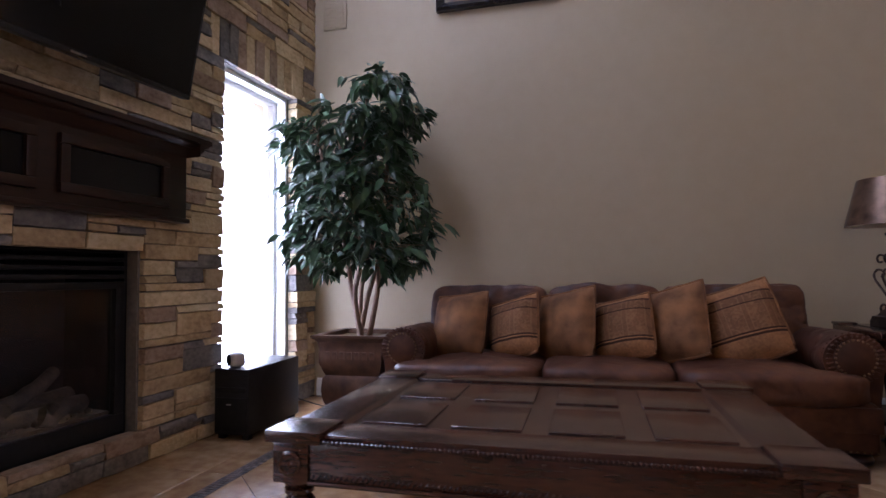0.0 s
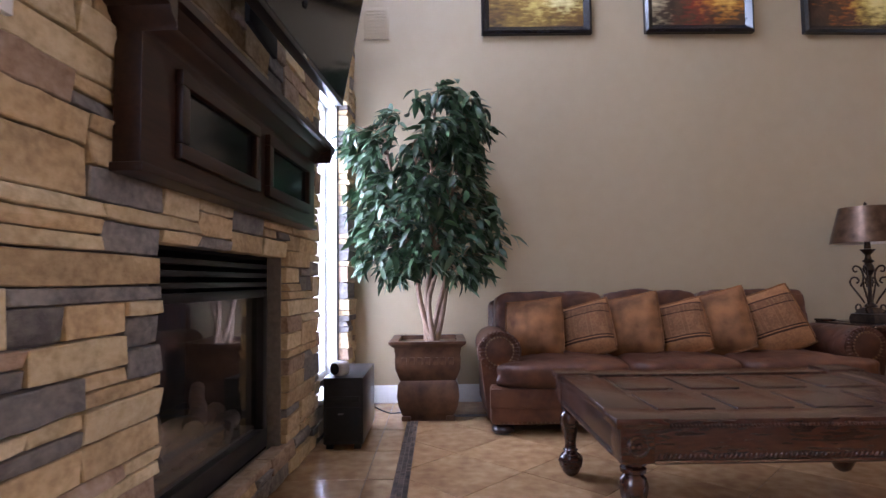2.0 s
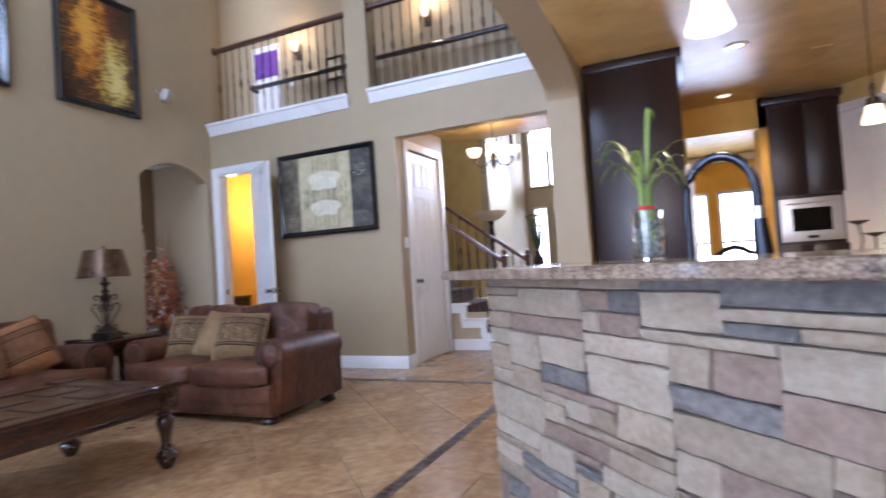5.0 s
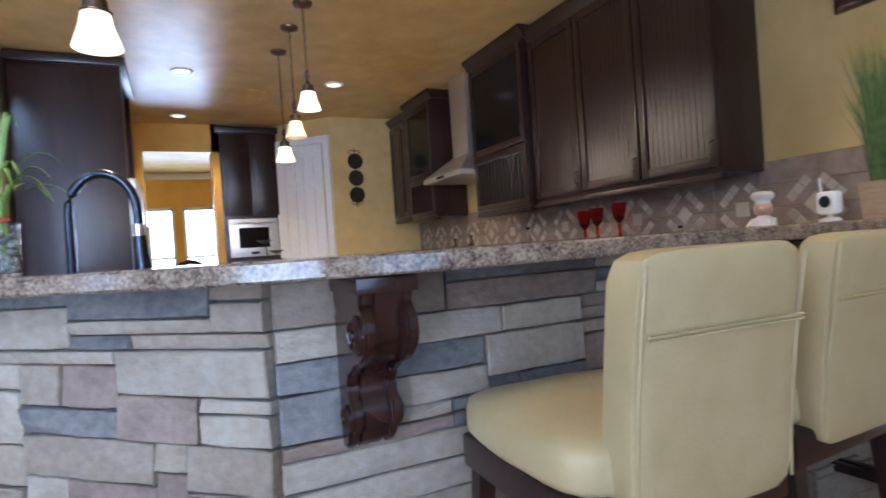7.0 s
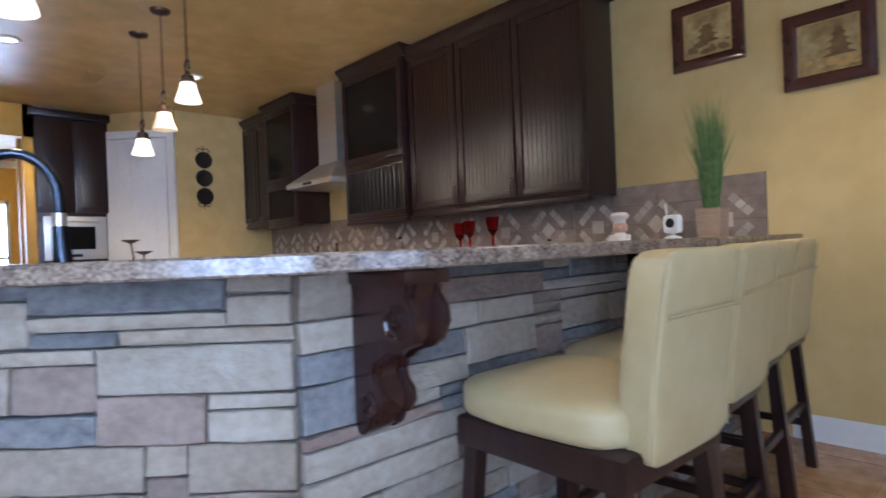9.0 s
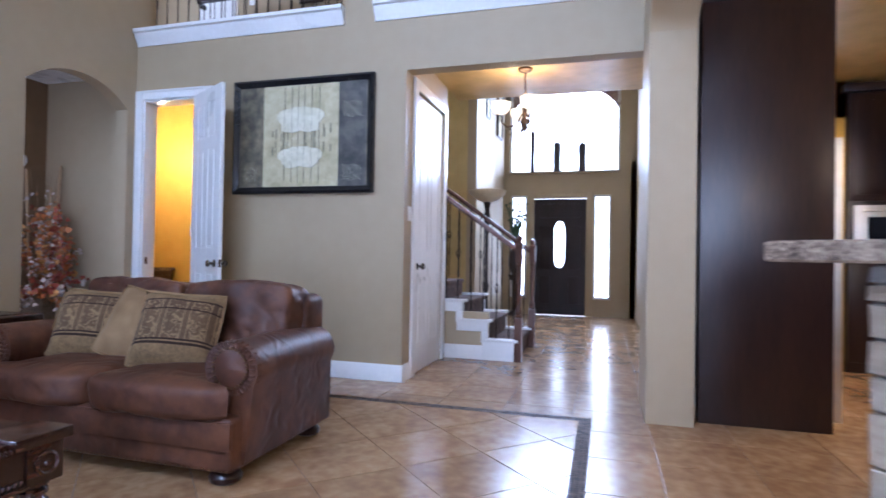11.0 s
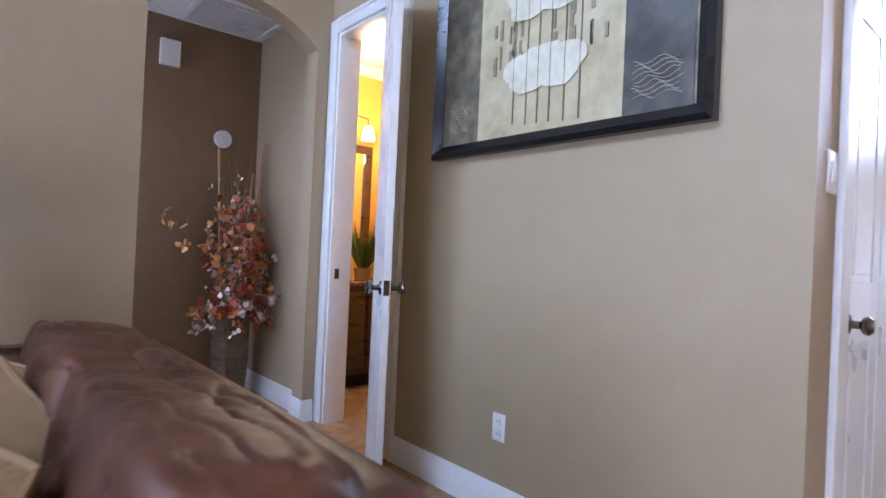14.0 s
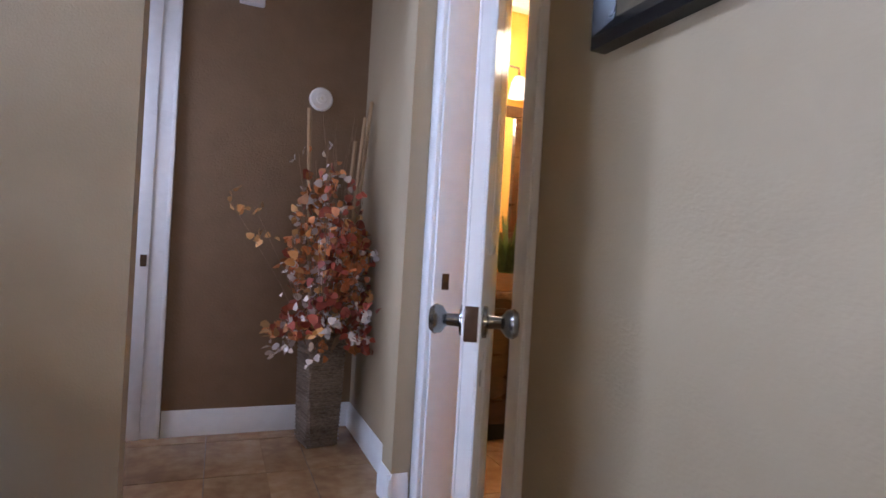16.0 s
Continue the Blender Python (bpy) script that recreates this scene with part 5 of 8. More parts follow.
for seg in ((ARCH_L, north_y(ARCH_L), 0.7, NORTH), (0.7, NORTH, WEST + 0.05, NORTH), (EAST - 0.001, CORNER_Y - 0.018, EAST - 0.001, DOOR_S - 0.09), (3.70, CORNER_Y, EAST - 0.019, CORNER_Y),
            (3.48, 5.14, 2.49, 5.14), (3.48, north_y(3.48) + 0.14, 3.48, 5.12), (EAST - 0.03, north_y(EAST), ARCH_R - 0.018, north_y(ARCH_R)), (ARCH_R, north_y(ARCH_R) - 0.018, ARCH_R, north_y(ARCH_R) + 0.14), (-0.95, SOUTH, -4.7, SOUTH)):
    x0, y0, x1, y1 = seg
    skirting(x0, y0, x1, y1)

# ---- passage behind the arch ----
c = thing("door_casing_2", "white casing of a doorway at the passage end", "door casing", pose(0, 0, 0), kind="structure")
part("casing_board", box(2.395, 2.487, 5.115, 5.14, 0, 2.52, 0.006), WHITE, c)
part("back_band", box(2.467, 2.487, 5.105, 5.117, 0, 2.52, 0.003), WHITE, c)
part("jamb", box(2.30, 2.397, 5.105, 5.14, 0, 2.44, 0.003), WHITE, c)
solid("strike_plate", box(2.357, 2.387, 5.1015, 5.1055, 0.885, 0.945, 0.001), BRONZE, "dark metal strike plate on the far jamb", "hardware")
d = thing("smoke_alarm", "round white smoke alarm on the brown wall", "alarm", pose(3.215, 5.14, 1.865))
part("case", lathe(bmesh.new(), [(0.066, 0), (0.066, 0.012), (0.058, 0.026), (0.03, 0.030), (0.028, 0.034), (0.0005, 0.035)], n=28, m=pose(0, 0, 0, 90)), WHITE, d)
part("button", lathe(bmesh.new(), [(0.010, 0.034), (0.009, 0.038), (0.0005, 0.039)], n=14, m=pose(0, 0, 0, 90)), CEIL_WHITE, d)
d = thing("chime_box", "white door chime box high on the brown wall", "chime", pose(0, 0, 0))
part("cover", box(2.755, 2.885, 5.09, 5.139, 2.31, 2.49, 0.008), WHITE, d)
g = thing("ceiling_vent", "white slatted return air vent in the passage ceiling", "vent", pose(0, 0, 0))
for (a, b, c_, e) in ((2.85, 3.44, 4.60, 4.64), (2.85, 3.44, 5.07, 5.11), (2.85, 2.89, 4.64, 5.07), (3.40, 3.44, 4.64, 5.07)):
    part("frame", box(a, b, c_, e, 2.645, 2.66, 0.003), WHITE, g)
for k in range(16):
    part("slat", box(2.89, 3.40, 4.655 + k * 0.026, 4.668 + k * 0.026, 2.648, 2.657), WHITE, g)
# black sheet for the dark of the duct, which is not modelled
part("backing", box(2.89, 3.40, 4.64, 5.07, 2.6575, 2.66), BLACK_SOFT, g)

VASE = mat("woven_metallic_vase", (0.13, 0.095, 0.068), (0.36, 0.29, 0.22), rough=0.4, metal=0.4, grain=60, stain=6, stretch=(1, 1, 2.5), bump=0.9)
v = thing("floor_vase", "tall woven taupe floor vase in the passage corner", "vase", pose(3.255, 4.90, 0, 0, 0, 12))
bm = square_lathe(bmesh.new(), [(0.082, 0.012), (0.088, 0.03), (0.093, 0.3), (0.099, 0.548)])
bmesh.ops.bevel(bm, geom=[e for e in bm.edges if abs(e.verts[0].co.z - e.verts[1].co.z) > 0.01 and e.verts[0].co.length > 0], offset=0.02, segments=3, affect='EDGES')
vase_body = part("body", bm, VASE, v)
bm = bmesh.new()
for k in range(26):
    z = 0.03 + k * 0.0205
    h_ = (0.088 + (0.099 - 0.088) * z / 0.55) + 0.0005
    ring = [(x * h_, y * h_, z + 0.002 * ((k + i) % 2)) for i, (x, y) in enumerate(((-0.88, -1), (0.88, -1), (1, -0.88), (1, 0.88), (0.88, 1), (-0.88, 1), (-1, 0.88), (-1, -0.88)))]
    tube(bm, ring + ring[:1], 0.0042, 5)
tagged(part("weave", bm, VASE, vase_body), kind="stuff")
part("rim", square_lathe(bmesh.new(), [(0.101, 0.545), (0.102, 0.575), (0.090, 0.575), (0.087, 0.5)]), VASE, v)
part("base", square_lathe(bmesh.new(), [(0.080, 0.0), (0.084, 0.014)]), VASE, v)
FALL = [mat("autumn_leaf_orange", (0.46, 0.13, 0.035), (0.66, 0.30, 0.10), rough=0.6, island=0.45, grain=20), mat("autumn_leaf_red", (0.27, 0.045, 0.03), (0.46, 0.12, 0.06), rough=0.6, island=0.4, grain=20),
        mat("autumn_leaf_white", (0.62, 0.52, 0.48), (0.80, 0.74, 0.70), rough=0.6, island=0.3, grain=20), mat("dried_twig", (0.20, 0.125, 0.07), (0.38, 0.26, 0.16), rough=0.8, grain=30),
        mat("bamboo_cane", (0.40, 0.26, 0.13), (0.52, 0.38, 0.22), rough=0.5, grain=20, stretch=(4, 4, 1)), mat("autumn_leaf_amber", (0.62, 0.30, 0.08), (0.78, 0.50, 0.22), rough=0.6, island=0.4, grain=20)]
fl = thing("dried_flower_arrangement", "tall spray of orange, red and white dried leaves", "flowers", pose(3.255, 4.90, 0))
rng = random.Random(11)
lv = [bmesh.new(), bmesh.new(), bmesh.new(), bmesh.new()]
tw = bmesh.new()


def leaf(bm, p, r):
    m = Matrix.Translation(p) @ Euler((rng.uniform(0, 6), rng.uniform(0, 6), rng.uniform(0, 6))).to_matrix().to_4x4()
    ring = [bm.verts.new(m @ Vector((r * math.cos(a) * (1.2 if a == 0 else 1), r * math.sin(a), 0.3 * r * math.cos(2 * a)))) for a in (-1.9, -1.2, -0.6, 0, 0.6, 1.2, 1.9)]
    bm.faces.new([bm.verts.new(m @ Vector((-r * 0.55, 0, 0.1 * r)))] + ring)


# a full body, a narrower spire above it and a few drooping or outlying sprays
for i in range(185):
    az = rng.uniform(0, 2 * math.pi)
    if i < 138:
        sp_, h = rng.uniform(0.05, 0.31), rng.uniform(0.60, 1.22)
        cx_ = 0.03
    elif i < 166:
        sp_, h = rng.uniform(0.02, 0.16), rng.uniform(1.10, 1.58)
        cx_ = -0.05
    else:
        sp_, h = rng.uniform(0.22, 0.29), rng.uniform(0.44, 0.66)
        cx_ = -0.02
    tipx, tipy = cx_ + sp_ * math.cos(az), -0.12 + sp_ * math.sin(az)
    if i in (0, 1):
        tipx, tipy, h = (-0.38, -0.50)[i], -0.05, (1.22, 1.25)[i]
    tipx, tipy = min(tipx, 0.195), min(tipy, 0.18)
    pts = [Vector((0.02 * math.cos(az), 0.02 * math.sin(az), 0.4)), Vector((tipx * 0.5, tipy * 0.5, max(0.62, 0.4 + (h - 0.4) * 0.55))), Vector((tipx, tipy, h))]
    tube(tw, pts, 0.003, 5, 0.0015)
    which = rng.choice((0, 0, 1, 1, 1, 2, 2, 3))
    for k in range(rng.randint(5, 9)):
        p = pts[1].lerp(pts[2], rng.uniform(0.45, 1.05)) + Vector((rng.gauss(0, 0.024), rng.gauss(0, 0.024), rng.gauss(0, 0.022)))
        p.x, p.y = min(p.x, 0.205), min(p.y, 0.20)
        leaf(lv[which], p, rng.uniform(0.015, 0.029) if which != 2 else rng.uniform(0.012, 0.024))
for b_, m_, n_ in zip(lv, (FALL[0], FALL[1], FALL[2], FALL[5]), ("orange_foliage", "red_foliage", "white_foliage", "amber_foliage")):
    tagged(part(n_, b_, m_, fl), kind="stuff")
for i in range(16):
    az = rng.uniform(-0.6, 2.2)
    h = rng.uniform(1.35, 1.82)
    pts = [Vector((0.01 * i / 5, 0, 0.4))]
    for k in range(1, 9):
        s = k / 8
        pts.append(Vector((0.03 + 0.15 * s * math.cos(az) + 0.012 * math.sin(k * 2 + i), 0.10 * s * math.sin(az) + 0.012 * math.cos(k * 2.4 + i), 0.4 + (h - 0.4) * s)))
    tube(tw, pts, 0.0034, 5, 0.0018)
tagged(part("twig_spray", tw, FALL[3], fl), kind="stuff")
for x, y, h in ((-0.13, 0.03, 1.76), (0.13, 0.05, 1.62), (0.16, -0.02, 1.74), (0.20, 0.02, 1.84)):
    bm = tube(bmesh.new(), [(x * 0.25, y, 0.35), (x * 0.7, y, 1.0), (x, y, h)], 0.010, 8)
    part("cane", bm, FALL[4], fl)

# unseen window and glowing panel, added to go with the passage's side light
w = thing("window_10", "unseen small white-framed window added at the passage end", "window", pose(0, 0, 0), kind="structure")
for (a, b, c_, e) in ((4.38, 4.42, 0.85, 2.2), (5.0, 5.04, 0.85, 2.2), (4.42, 5.0, 0.85, 0.89), (4.42, 5.0, 2.16, 2.2)):
    part("window_frame", box(1.53, 1.60, a, b, c_, e, 0.004), WHITE, w)
structure("backdrop_passage", box(1.40, 1.45, 4.3, 5.1, 0.7, 2.3), glowing("shaded_daylight_outside", (0.85, 0.93, 1.0), 0.8), "glowing panel outside the added passage window", "backdrop")

# ---- small things on the walls ----
o = thing("wall_outlet", "white duplex outlet on the beige wall", "outlet", pose(0, 0, 0))
part("plate", box(EAST - 0.007, EAST - 0.0005, 2.462, 2.533, 0.315, 0.43, 0.003), WHITE, o)
for z in (0.345, 0.40):
    r = part("socket", box(EAST - 0.010, EAST - 0.006, 2.483, 2.512, z - 0.017, z + 0.017, 0.004), WHITE, o)
    for dy in (-0.006, 0.006):
        part("slot", box(EAST - 0.0106, EAST - 0.0095, 2.4975 + dy - 0.001, 2.4975 + dy + 0.001, z - 0.004, z + 0.006), BLACK_SOFT, r)
o = thing("light_switch", "white rocker light switch beside the closet door", "switch", pose(0, 0, 0))
part("plate", box(3.60, 3.68, CORNER_Y - 0.007, CORNER_Y - 0.0005, 1.31, 1.43, 0.003), WHITE, o)
part("rocker", box(3.625, 3.655, CORNER_Y - 0.012, CORNER_Y - 0.006, 1.34, 1.40, 0.003), WHITE, o)
o = thing("wall_speaker", "small pale speaker on a bracket high on the wall", "loudspeaker", pose(2.735, north_y(2.735) - 0.001, 3.27))
part("bracket", tube(bmesh.new(), [(0, 0, 0.03), (0, -0.05, 0.03), (-0.01, -0.08, 0.02)], 0.012, 8), SPK, o)
part("case", puffy(0.10, 0.09, 0.15, 6, 5, 0, 0), SPK, o, at=pose(0, -0.11, -0.07, 18, 8, 20))
part("knob", lathe(bmesh.new(), [(0.016, 0), (0.016, 0.03), (0.0005, 0.032)], n=12, m=pose(-0.05, -0.03, 0.05, 90)), SPK, o)
v = thing("wall_vent", "pale square vent cover high in the wall corner", "vent", pose(0, 0, 0))
part("frame", box(-2.06, -1.86, NORTH - 0.012, NORTH - 0.0005, 2.93, 3.2, 0.004), PAINT, v)
for k in range(9):
    part("slat", box(-2.04, -1.88, NORTH - 0.016, NORTH - 0.010, 2.955 + k * 0.026, 2.968 + k * 0.026), PAINT, v)

# ---- kitchen shell ----
structure("wall_pantry", prism(bmesh.new(), [(5.40, -3.03), (5.46, -2.99), (5.46, -4.9), (4.80, -4.9), (4.80, -3.60), (4.84, -3.58)], "z", 0, 2.74), PAINT_GOLD, "gold angled pantry wall", "wall")
bm = box(5.9, 6.05, -2.36, -2.28, 0, 2.74)
add_box(bm, 5.40, 5.55, -1.52, -0.72, 0, 2.74)
add_box(bm, 5.40, 5.55, -2.36, -1.52, 2.40, 2.74)
add_box(bm, 5.40, 5.55, -2.36, -2.27, 0, 2.74)
structure("wall_kitchen_east", bm, PAINT_YELLOW, "yellow kitchen wall with an opening to the dining room", "wall")
structure("wall_dining_south", box(5.46, 9.7, -4.0, -3.85, 0, 2.74), PAINT_YELLOW, "yellow dining room wall", "wall")
bm = box(9.5, 9.65, -3.85, -3.2, 0, 2.74)
for a, b in ((-3.2, -2.7), (-2.55, -1.95), (-1.8, -1.3)):
    add_box(bm, 9.5, 9.65, a, b, 2.1, 2.74)
    add_box(bm, 9.5, 9.65, a, b, 0, 0.25)
for a, b in ((-2.7, -2.55), (-1.95, -1.8), (-1.3, -0.6)):
    add_box(bm, 9.5, 9.65, a, b, 0, 2.74)
structure("wall_dining_east", bm, PAINT_YELLOW, "dining room wall with tall windows", "wall")
structure("backdrop_east", box(11.5, 11.55, -5, 4, -0.5, 6), OUT, "bright daylight outside the front windows", "backdrop")
structure("crown_trim", box(9.40, 9.5, -3.8, -0.75, 2.62, 2.735, 0.02), WHITE, "white crown moulding in the dining room", "trim")
for k, (a, b) in enumerate(((-3.2, -2.7), (-2.55, -1.95), (-1.8, -1.3))):
    w = thing("window_%d" % (k + 4), "tall white-framed dining room window", "window", pose(0, 0, 0), kind="structure")
    for (y0, y1, z0, z1) in ((a, a + 0.05, 0.25, 2.1), (b - 0.05, b, 0.25, 2.1), (a, b, 0.25, 0.31), (a, b, 2.04, 2.1), (a, b, 1.15, 1.19)):
        part("window_frame", box(9.5, 9.56, y0, y1, z0, z1, 0.004), WHITE, w)
dt = thing("dining_table", "dark dining table seen through the opening", "table", pose(7.2, -1.95, 0))
part("tabletop", box(-0.9, 0.9, -0.5, 0.5, 0.72, 0.76, 0.01), WOOD, dt)
for sx in (-0.8, 0.8):
    for sy in (-0.4, 0.4):
        part("leg", box(sx - 0.04, sx + 0.04, sy - 0.04, sy + 0.04, 0, 0.72, 0.006), WOOD, dt)


def dining_chair(at):
    c = thing("dining_chair", "dark wooden dining chair with a curved top rail", "chair", at, group="dining chairs")
    part("seat", puffy(0.44, 0.44, 0.07, 4, 5, 0.01, 0), WOOD, c, at=Matrix.Translation((0, 0, 0.42)))
    for sx in (-0.19, 0.19):
        part("leg", box(sx - 0.02, sx + 0.02, -0.2, -0.16, 0, 0.43, 0.004), WOOD, c)
        part("back_post", tube(bmesh.new(), [(sx, 0.19, 0), (sx, 0.19, 0.45), (sx, 0.26, 1.02)], 0.02, 8), WOOD, c)
    part("top_rail", tube(bmesh.new(), [(-0.20, 0.25, 0.98), (-0.1, 0.27, 1.05), (0, 0.28, 1.08), (0.1, 0.27, 1.05), (0.20, 0.25, 0.98)], 0.03, 8), WOOD, c)
    for x in (-0.08, 0, 0.08):
        part("splat", box(x - 0.012, x + 0.012, 0.20, 0.22, 0.46, 1.0, 0.003), WOOD, c)
    return c


dc = dining_chair(pose(6.0, -1.95, 0, 0, 0, 90))
for x, y, r in ((6.7, -2.75, 180), (7.5, -2.75, 180), (6.7, -1.15, 0), (7.5, -1.15, 0)):
    copy_thing(dc, pose(x, y, 0, 0, 0, r))

# ---- bar: core, granite top, corbel ----
D45 = Vector((0.517 + 0.768, -0.669 + 1.984, 0)).normalized()
NW = Vector((-D45.y, D45.x, 0))
A0, A1 = Vector((0.517, -0.669, 0)), Vector((-0.768, -1.984, 0))
bar = thing("bar_wall", "angled bar wall clad in mixed ledgestone", "bar", pose(0, 0, 0), kind="structure")


def offs(p, n, d):
    return (p.x + n.x * d, p.y + n.y * d)


bend = A1 - NW * 0.028
bend += D45 * ((-0.740 - bend.x) / D45.x)
core = [offs(A0, NW, -0.028), (bend.x, bend.y), (-0.740, SOUTH), (-0.55, SOUTH), (-0.55, -2.07), offs(A0, NW, -0.24)]
MORTAR = mat("dark_mortar", (0.12, 0.11, 0.10), (0.19, 0.17, 0.15), rough=0.95, grain=40, bump=0.6)
part("core", prism(bmesh.new(), core, "z", 0, 1.017), MORTAR, bar)
e0 = A0 + D45 * 0.10
top = [offs(e0, NW, 0.17), (-0.83 + NW.x * 0.10, -1.99 + NW.y * 0.16), (-0.985, -2.12), (-1.03, -2.28), (-1.03, SOUTH), (-0.38, SOUTH), (-0.38, -2.02), offs(e0, NW, -0.42)]
bm = prism(bmesh.new(), top, "z", 1.020, 1.061)
bmesh.ops.bevel(bm, geom=[e for e in bm.edges if abs(e.verts[0].co.z - e.verts[1].co.z) < 0.001], offset=0.012, segments=3, profile=0.7, affect='EDGES')
part("bar_top", bm, GRANITE, bar, "polished brown granite bar top with rounded edge")
CORBEL = mat("mahogany_corbel", (0.014, 0.005, 0.004), (0.034, 0.011, 0.008), rough=0.27, grain=18, stain=3, coat=0.15, bump=0.03)
cb = thing("corbel", "carved glossy mahogany scroll corbel under the bar top", "corbel", pose(-0.768, -2.185, -0.0145))
# side outline in (x out of the wall, z)
prof = [(0, 0.655), (-0.03, 0.66), (-0.05, 0.675), (-0.062, 0.70), (-0.085, 0.705), (-0.098, 0.73), (-0.095, 0.76), (-0.075, 0.78), (-0.07, 0.80), (-0.085, 0.825), (-0.11, 0.835), (-0.13, 0.85), (-0.175, 0.862), (-0.205, 0.885), (-0.222, 0.92), (-0.218, 0.955), (-0.195, 0.98), (-0.20, 1.0), (-0.20, 1.031), (0, 1.031)]
for y0, y1, k in ((-0.055, -0.030, 1.0), (0.030, 0.055, 1.0), (-0.030, 0.030, 0.86)):
    bm = prism(bmesh.new(), [(x * (k if z < 0.975 else 1), z) for x, z in prof], "y", y0, y1)
    bmesh.ops.bevel(bm, geom=[e for e in bm.edges if abs(e.verts[0].co.y - e.verts[1].co.y) < 0.001], offset=0.006, segments=2, affect='EDGES')
    part("scroll_side" if k == 1 else "scroll_centre", bm, CORBEL, cb)
for z, x, r in ((0.92, -0.165, 0.040), (0.735, -0.06, 0.028)):
    for s in (-1, 1):
        part("volute", lathe(bmesh.new(), [(r, 0), (r, 0.006), (r * 0.7, 0.012), (r * 0.6, 0.006), (r * 0.3, 0.008), (r * 0.25, 0.014), (0.0005, 0.016)], n=18, m=pose(x, s * 0.054, z, -90 * s)), CORBEL, cb)
part("top_block", box(-0.21, 0, -0.062, 0.062, 1.0, 1.0315, 0.003), CORBEL, cb)
copy_thing(cb, pose(-0.768, -3.45, -0.0145))


# ---- bar stools ----
def bar_stool(at):
    """Local +x faces the bar."""
    s = thing("bar_stool", "cream leather bar stool with dark wooden legs", "stool", at, group="bar stools")
    bm = puffy(0.46, 0.46, 0.10, 8, 6, 0.02, 0.004)
    part("seat", bm, CREAM, s, at=Matrix.Translation((0.03, 0, 0.635)))
    bm = puffy(0.085, 0.365, 0.44, 9, 10, 0.0, 0.003)
    for v in bm.verts:
        v.co.x += -0.05 * max(0, v.co.z / 0.44) ** 1.5
    part("backrest", bm, CREAM, s, at=Matrix.Translation((-0.20, -0.025, 0.60)))
    bm = bmesh.new()
    for z in (0.905, 0.912):
        tube(bm, [(-0.2825, y, z) for y in [(-0.195 + 0.34 * k / 10) for k in range(11)]], 0.0028, 5)
    part("back_seam", bm, CREAM, s, "double stitched seam")
    for sy in (-1, 1):
        bm = tube(bmesh.new(), [(-0.240 - 0.05 * (k / 8) ** 1.5, sy * 0.174 - 0.025, 0.62 + 0.40 * k / 8) for k in range(9)], 0.003, 5)
        part("edge_piping", bm, CREAM, s)
    part("seat_frame", box(-0.22, 0.25, -0.22, 0.22, 0.565, 0.64, 0.012), WOOD, s)
    for sx in (-1, 1):
        for sy in (-1, 1):
            bm = bmesh.new()
            x, y = 0.015 + sx * 0.20, sy * 0.185
            prism(bm, [(-0.02, -0.02), (0.02, -0.02), (0.02, 0.02), (-0.02, 0.02)], "z", 0, 0.57)
            for v in bm.verts:
                k = 1 - v.co.z / 0.57
                v.co.x, v.co.y = x + v.co.x + sx * 0.045 * k, y + v.co.y + sy * 0.03 * k
            part("leg", bm, WOOD, s)
    for y, z in ((-0.205, 0.20), (0.205, 0.20)):
        part("stretcher", box(-0.21, 0.24, y - 0.012, y + 0.012, z - 0.016, z + 0.016, 0.003), WOOD, s)
    for x, z in ((-0.205, 0.28), (0.235, 0.22)):
        part("stretcher", box(x - 0.012, x + 0.012, -0.205, 0.205, z - 0.016, z + 0.016, 0.003), WOOD, s)
    return s


st = bar_stool(pose(-1.09, -2.60, 0, 0, 0, -2))
copy_thing(st, pose(-1.03, -3.13, 0, 0, 0, 3))
copy_thing(st, pose(-0.94, -3.68, 0, 0, 0, 3))
copy_thing(st, pose(-0.90, -4.13, 0, 0, 0, 2))


# ---- cabinets ----
def cab_door(parent, x0, x1, z0, z1, y, glassy=False, bead=True):
    fr = 0.055
    for (a, b, c, d) in ((x0, x0 + fr, z0, z1), (x1 - fr, x1, z0, z1), (x0 + fr, x1 - fr, z0, z0 + fr), (x0 + fr, x1 - fr, z1 - fr, z1)):
        part("door_rail", box(a, b, y - 0.002, y + 0.020, c, d, 0.004), WOOD, parent)
    if glassy:
        part("door_glass", box(x0 + fr, x1 - fr, y + 0.004, y + 0.008, z0 + fr, z1 - fr), SCREEN, parent, "dark glass pane")
    else:
        n = max(2, int((x1 - x0 - 2 * fr) / 0.038)) if bead else 1
        w = (x1 - x0 - 2 * fr) / n
        bm = bmesh.new()
        for i in range(n):
            add_box(bm, x0 + fr + i * w + 0.0006, x0 + fr + (i + 1) * w - 0.0006, y - 0.002, y + 0.008, z0 + fr, z1 - fr, 0.0012, 1)
        tagged(part("beadboard", bm, WOOD, parent), kind="stuff")
    part("handle", tube(bmesh.new(), [(x0 + 0.028, y + 0.02, z0 + 0.05), (x0 + 0.028, y + 0.045, z0 + 0.065), (x0 + 0.028, y + 0.045, z0 + 0.125), (x0 + 0.028, y + 0.02, z0 + 0.14)], 0.005, 6), BRONZE, parent, "dark pull handle")


def crown(parent, x0, x1, yb, yf, z, ends=(True, True), h=0.09):
    pr = [(yf, z), (yf + 0.012, z + 0.015), (yf + 0.02, z + 0.035), (yf + 0.05, z + 0.06), (yf + 0.055, z + h), (yb, z + h), (yb, z)]
    part("crown_moulding", prism(bmesh.new(), pr, "x", x0 - (0.04 if ends[0] else 0), x1 + (0.04 if ends[1] else 0)), WOOD, parent)


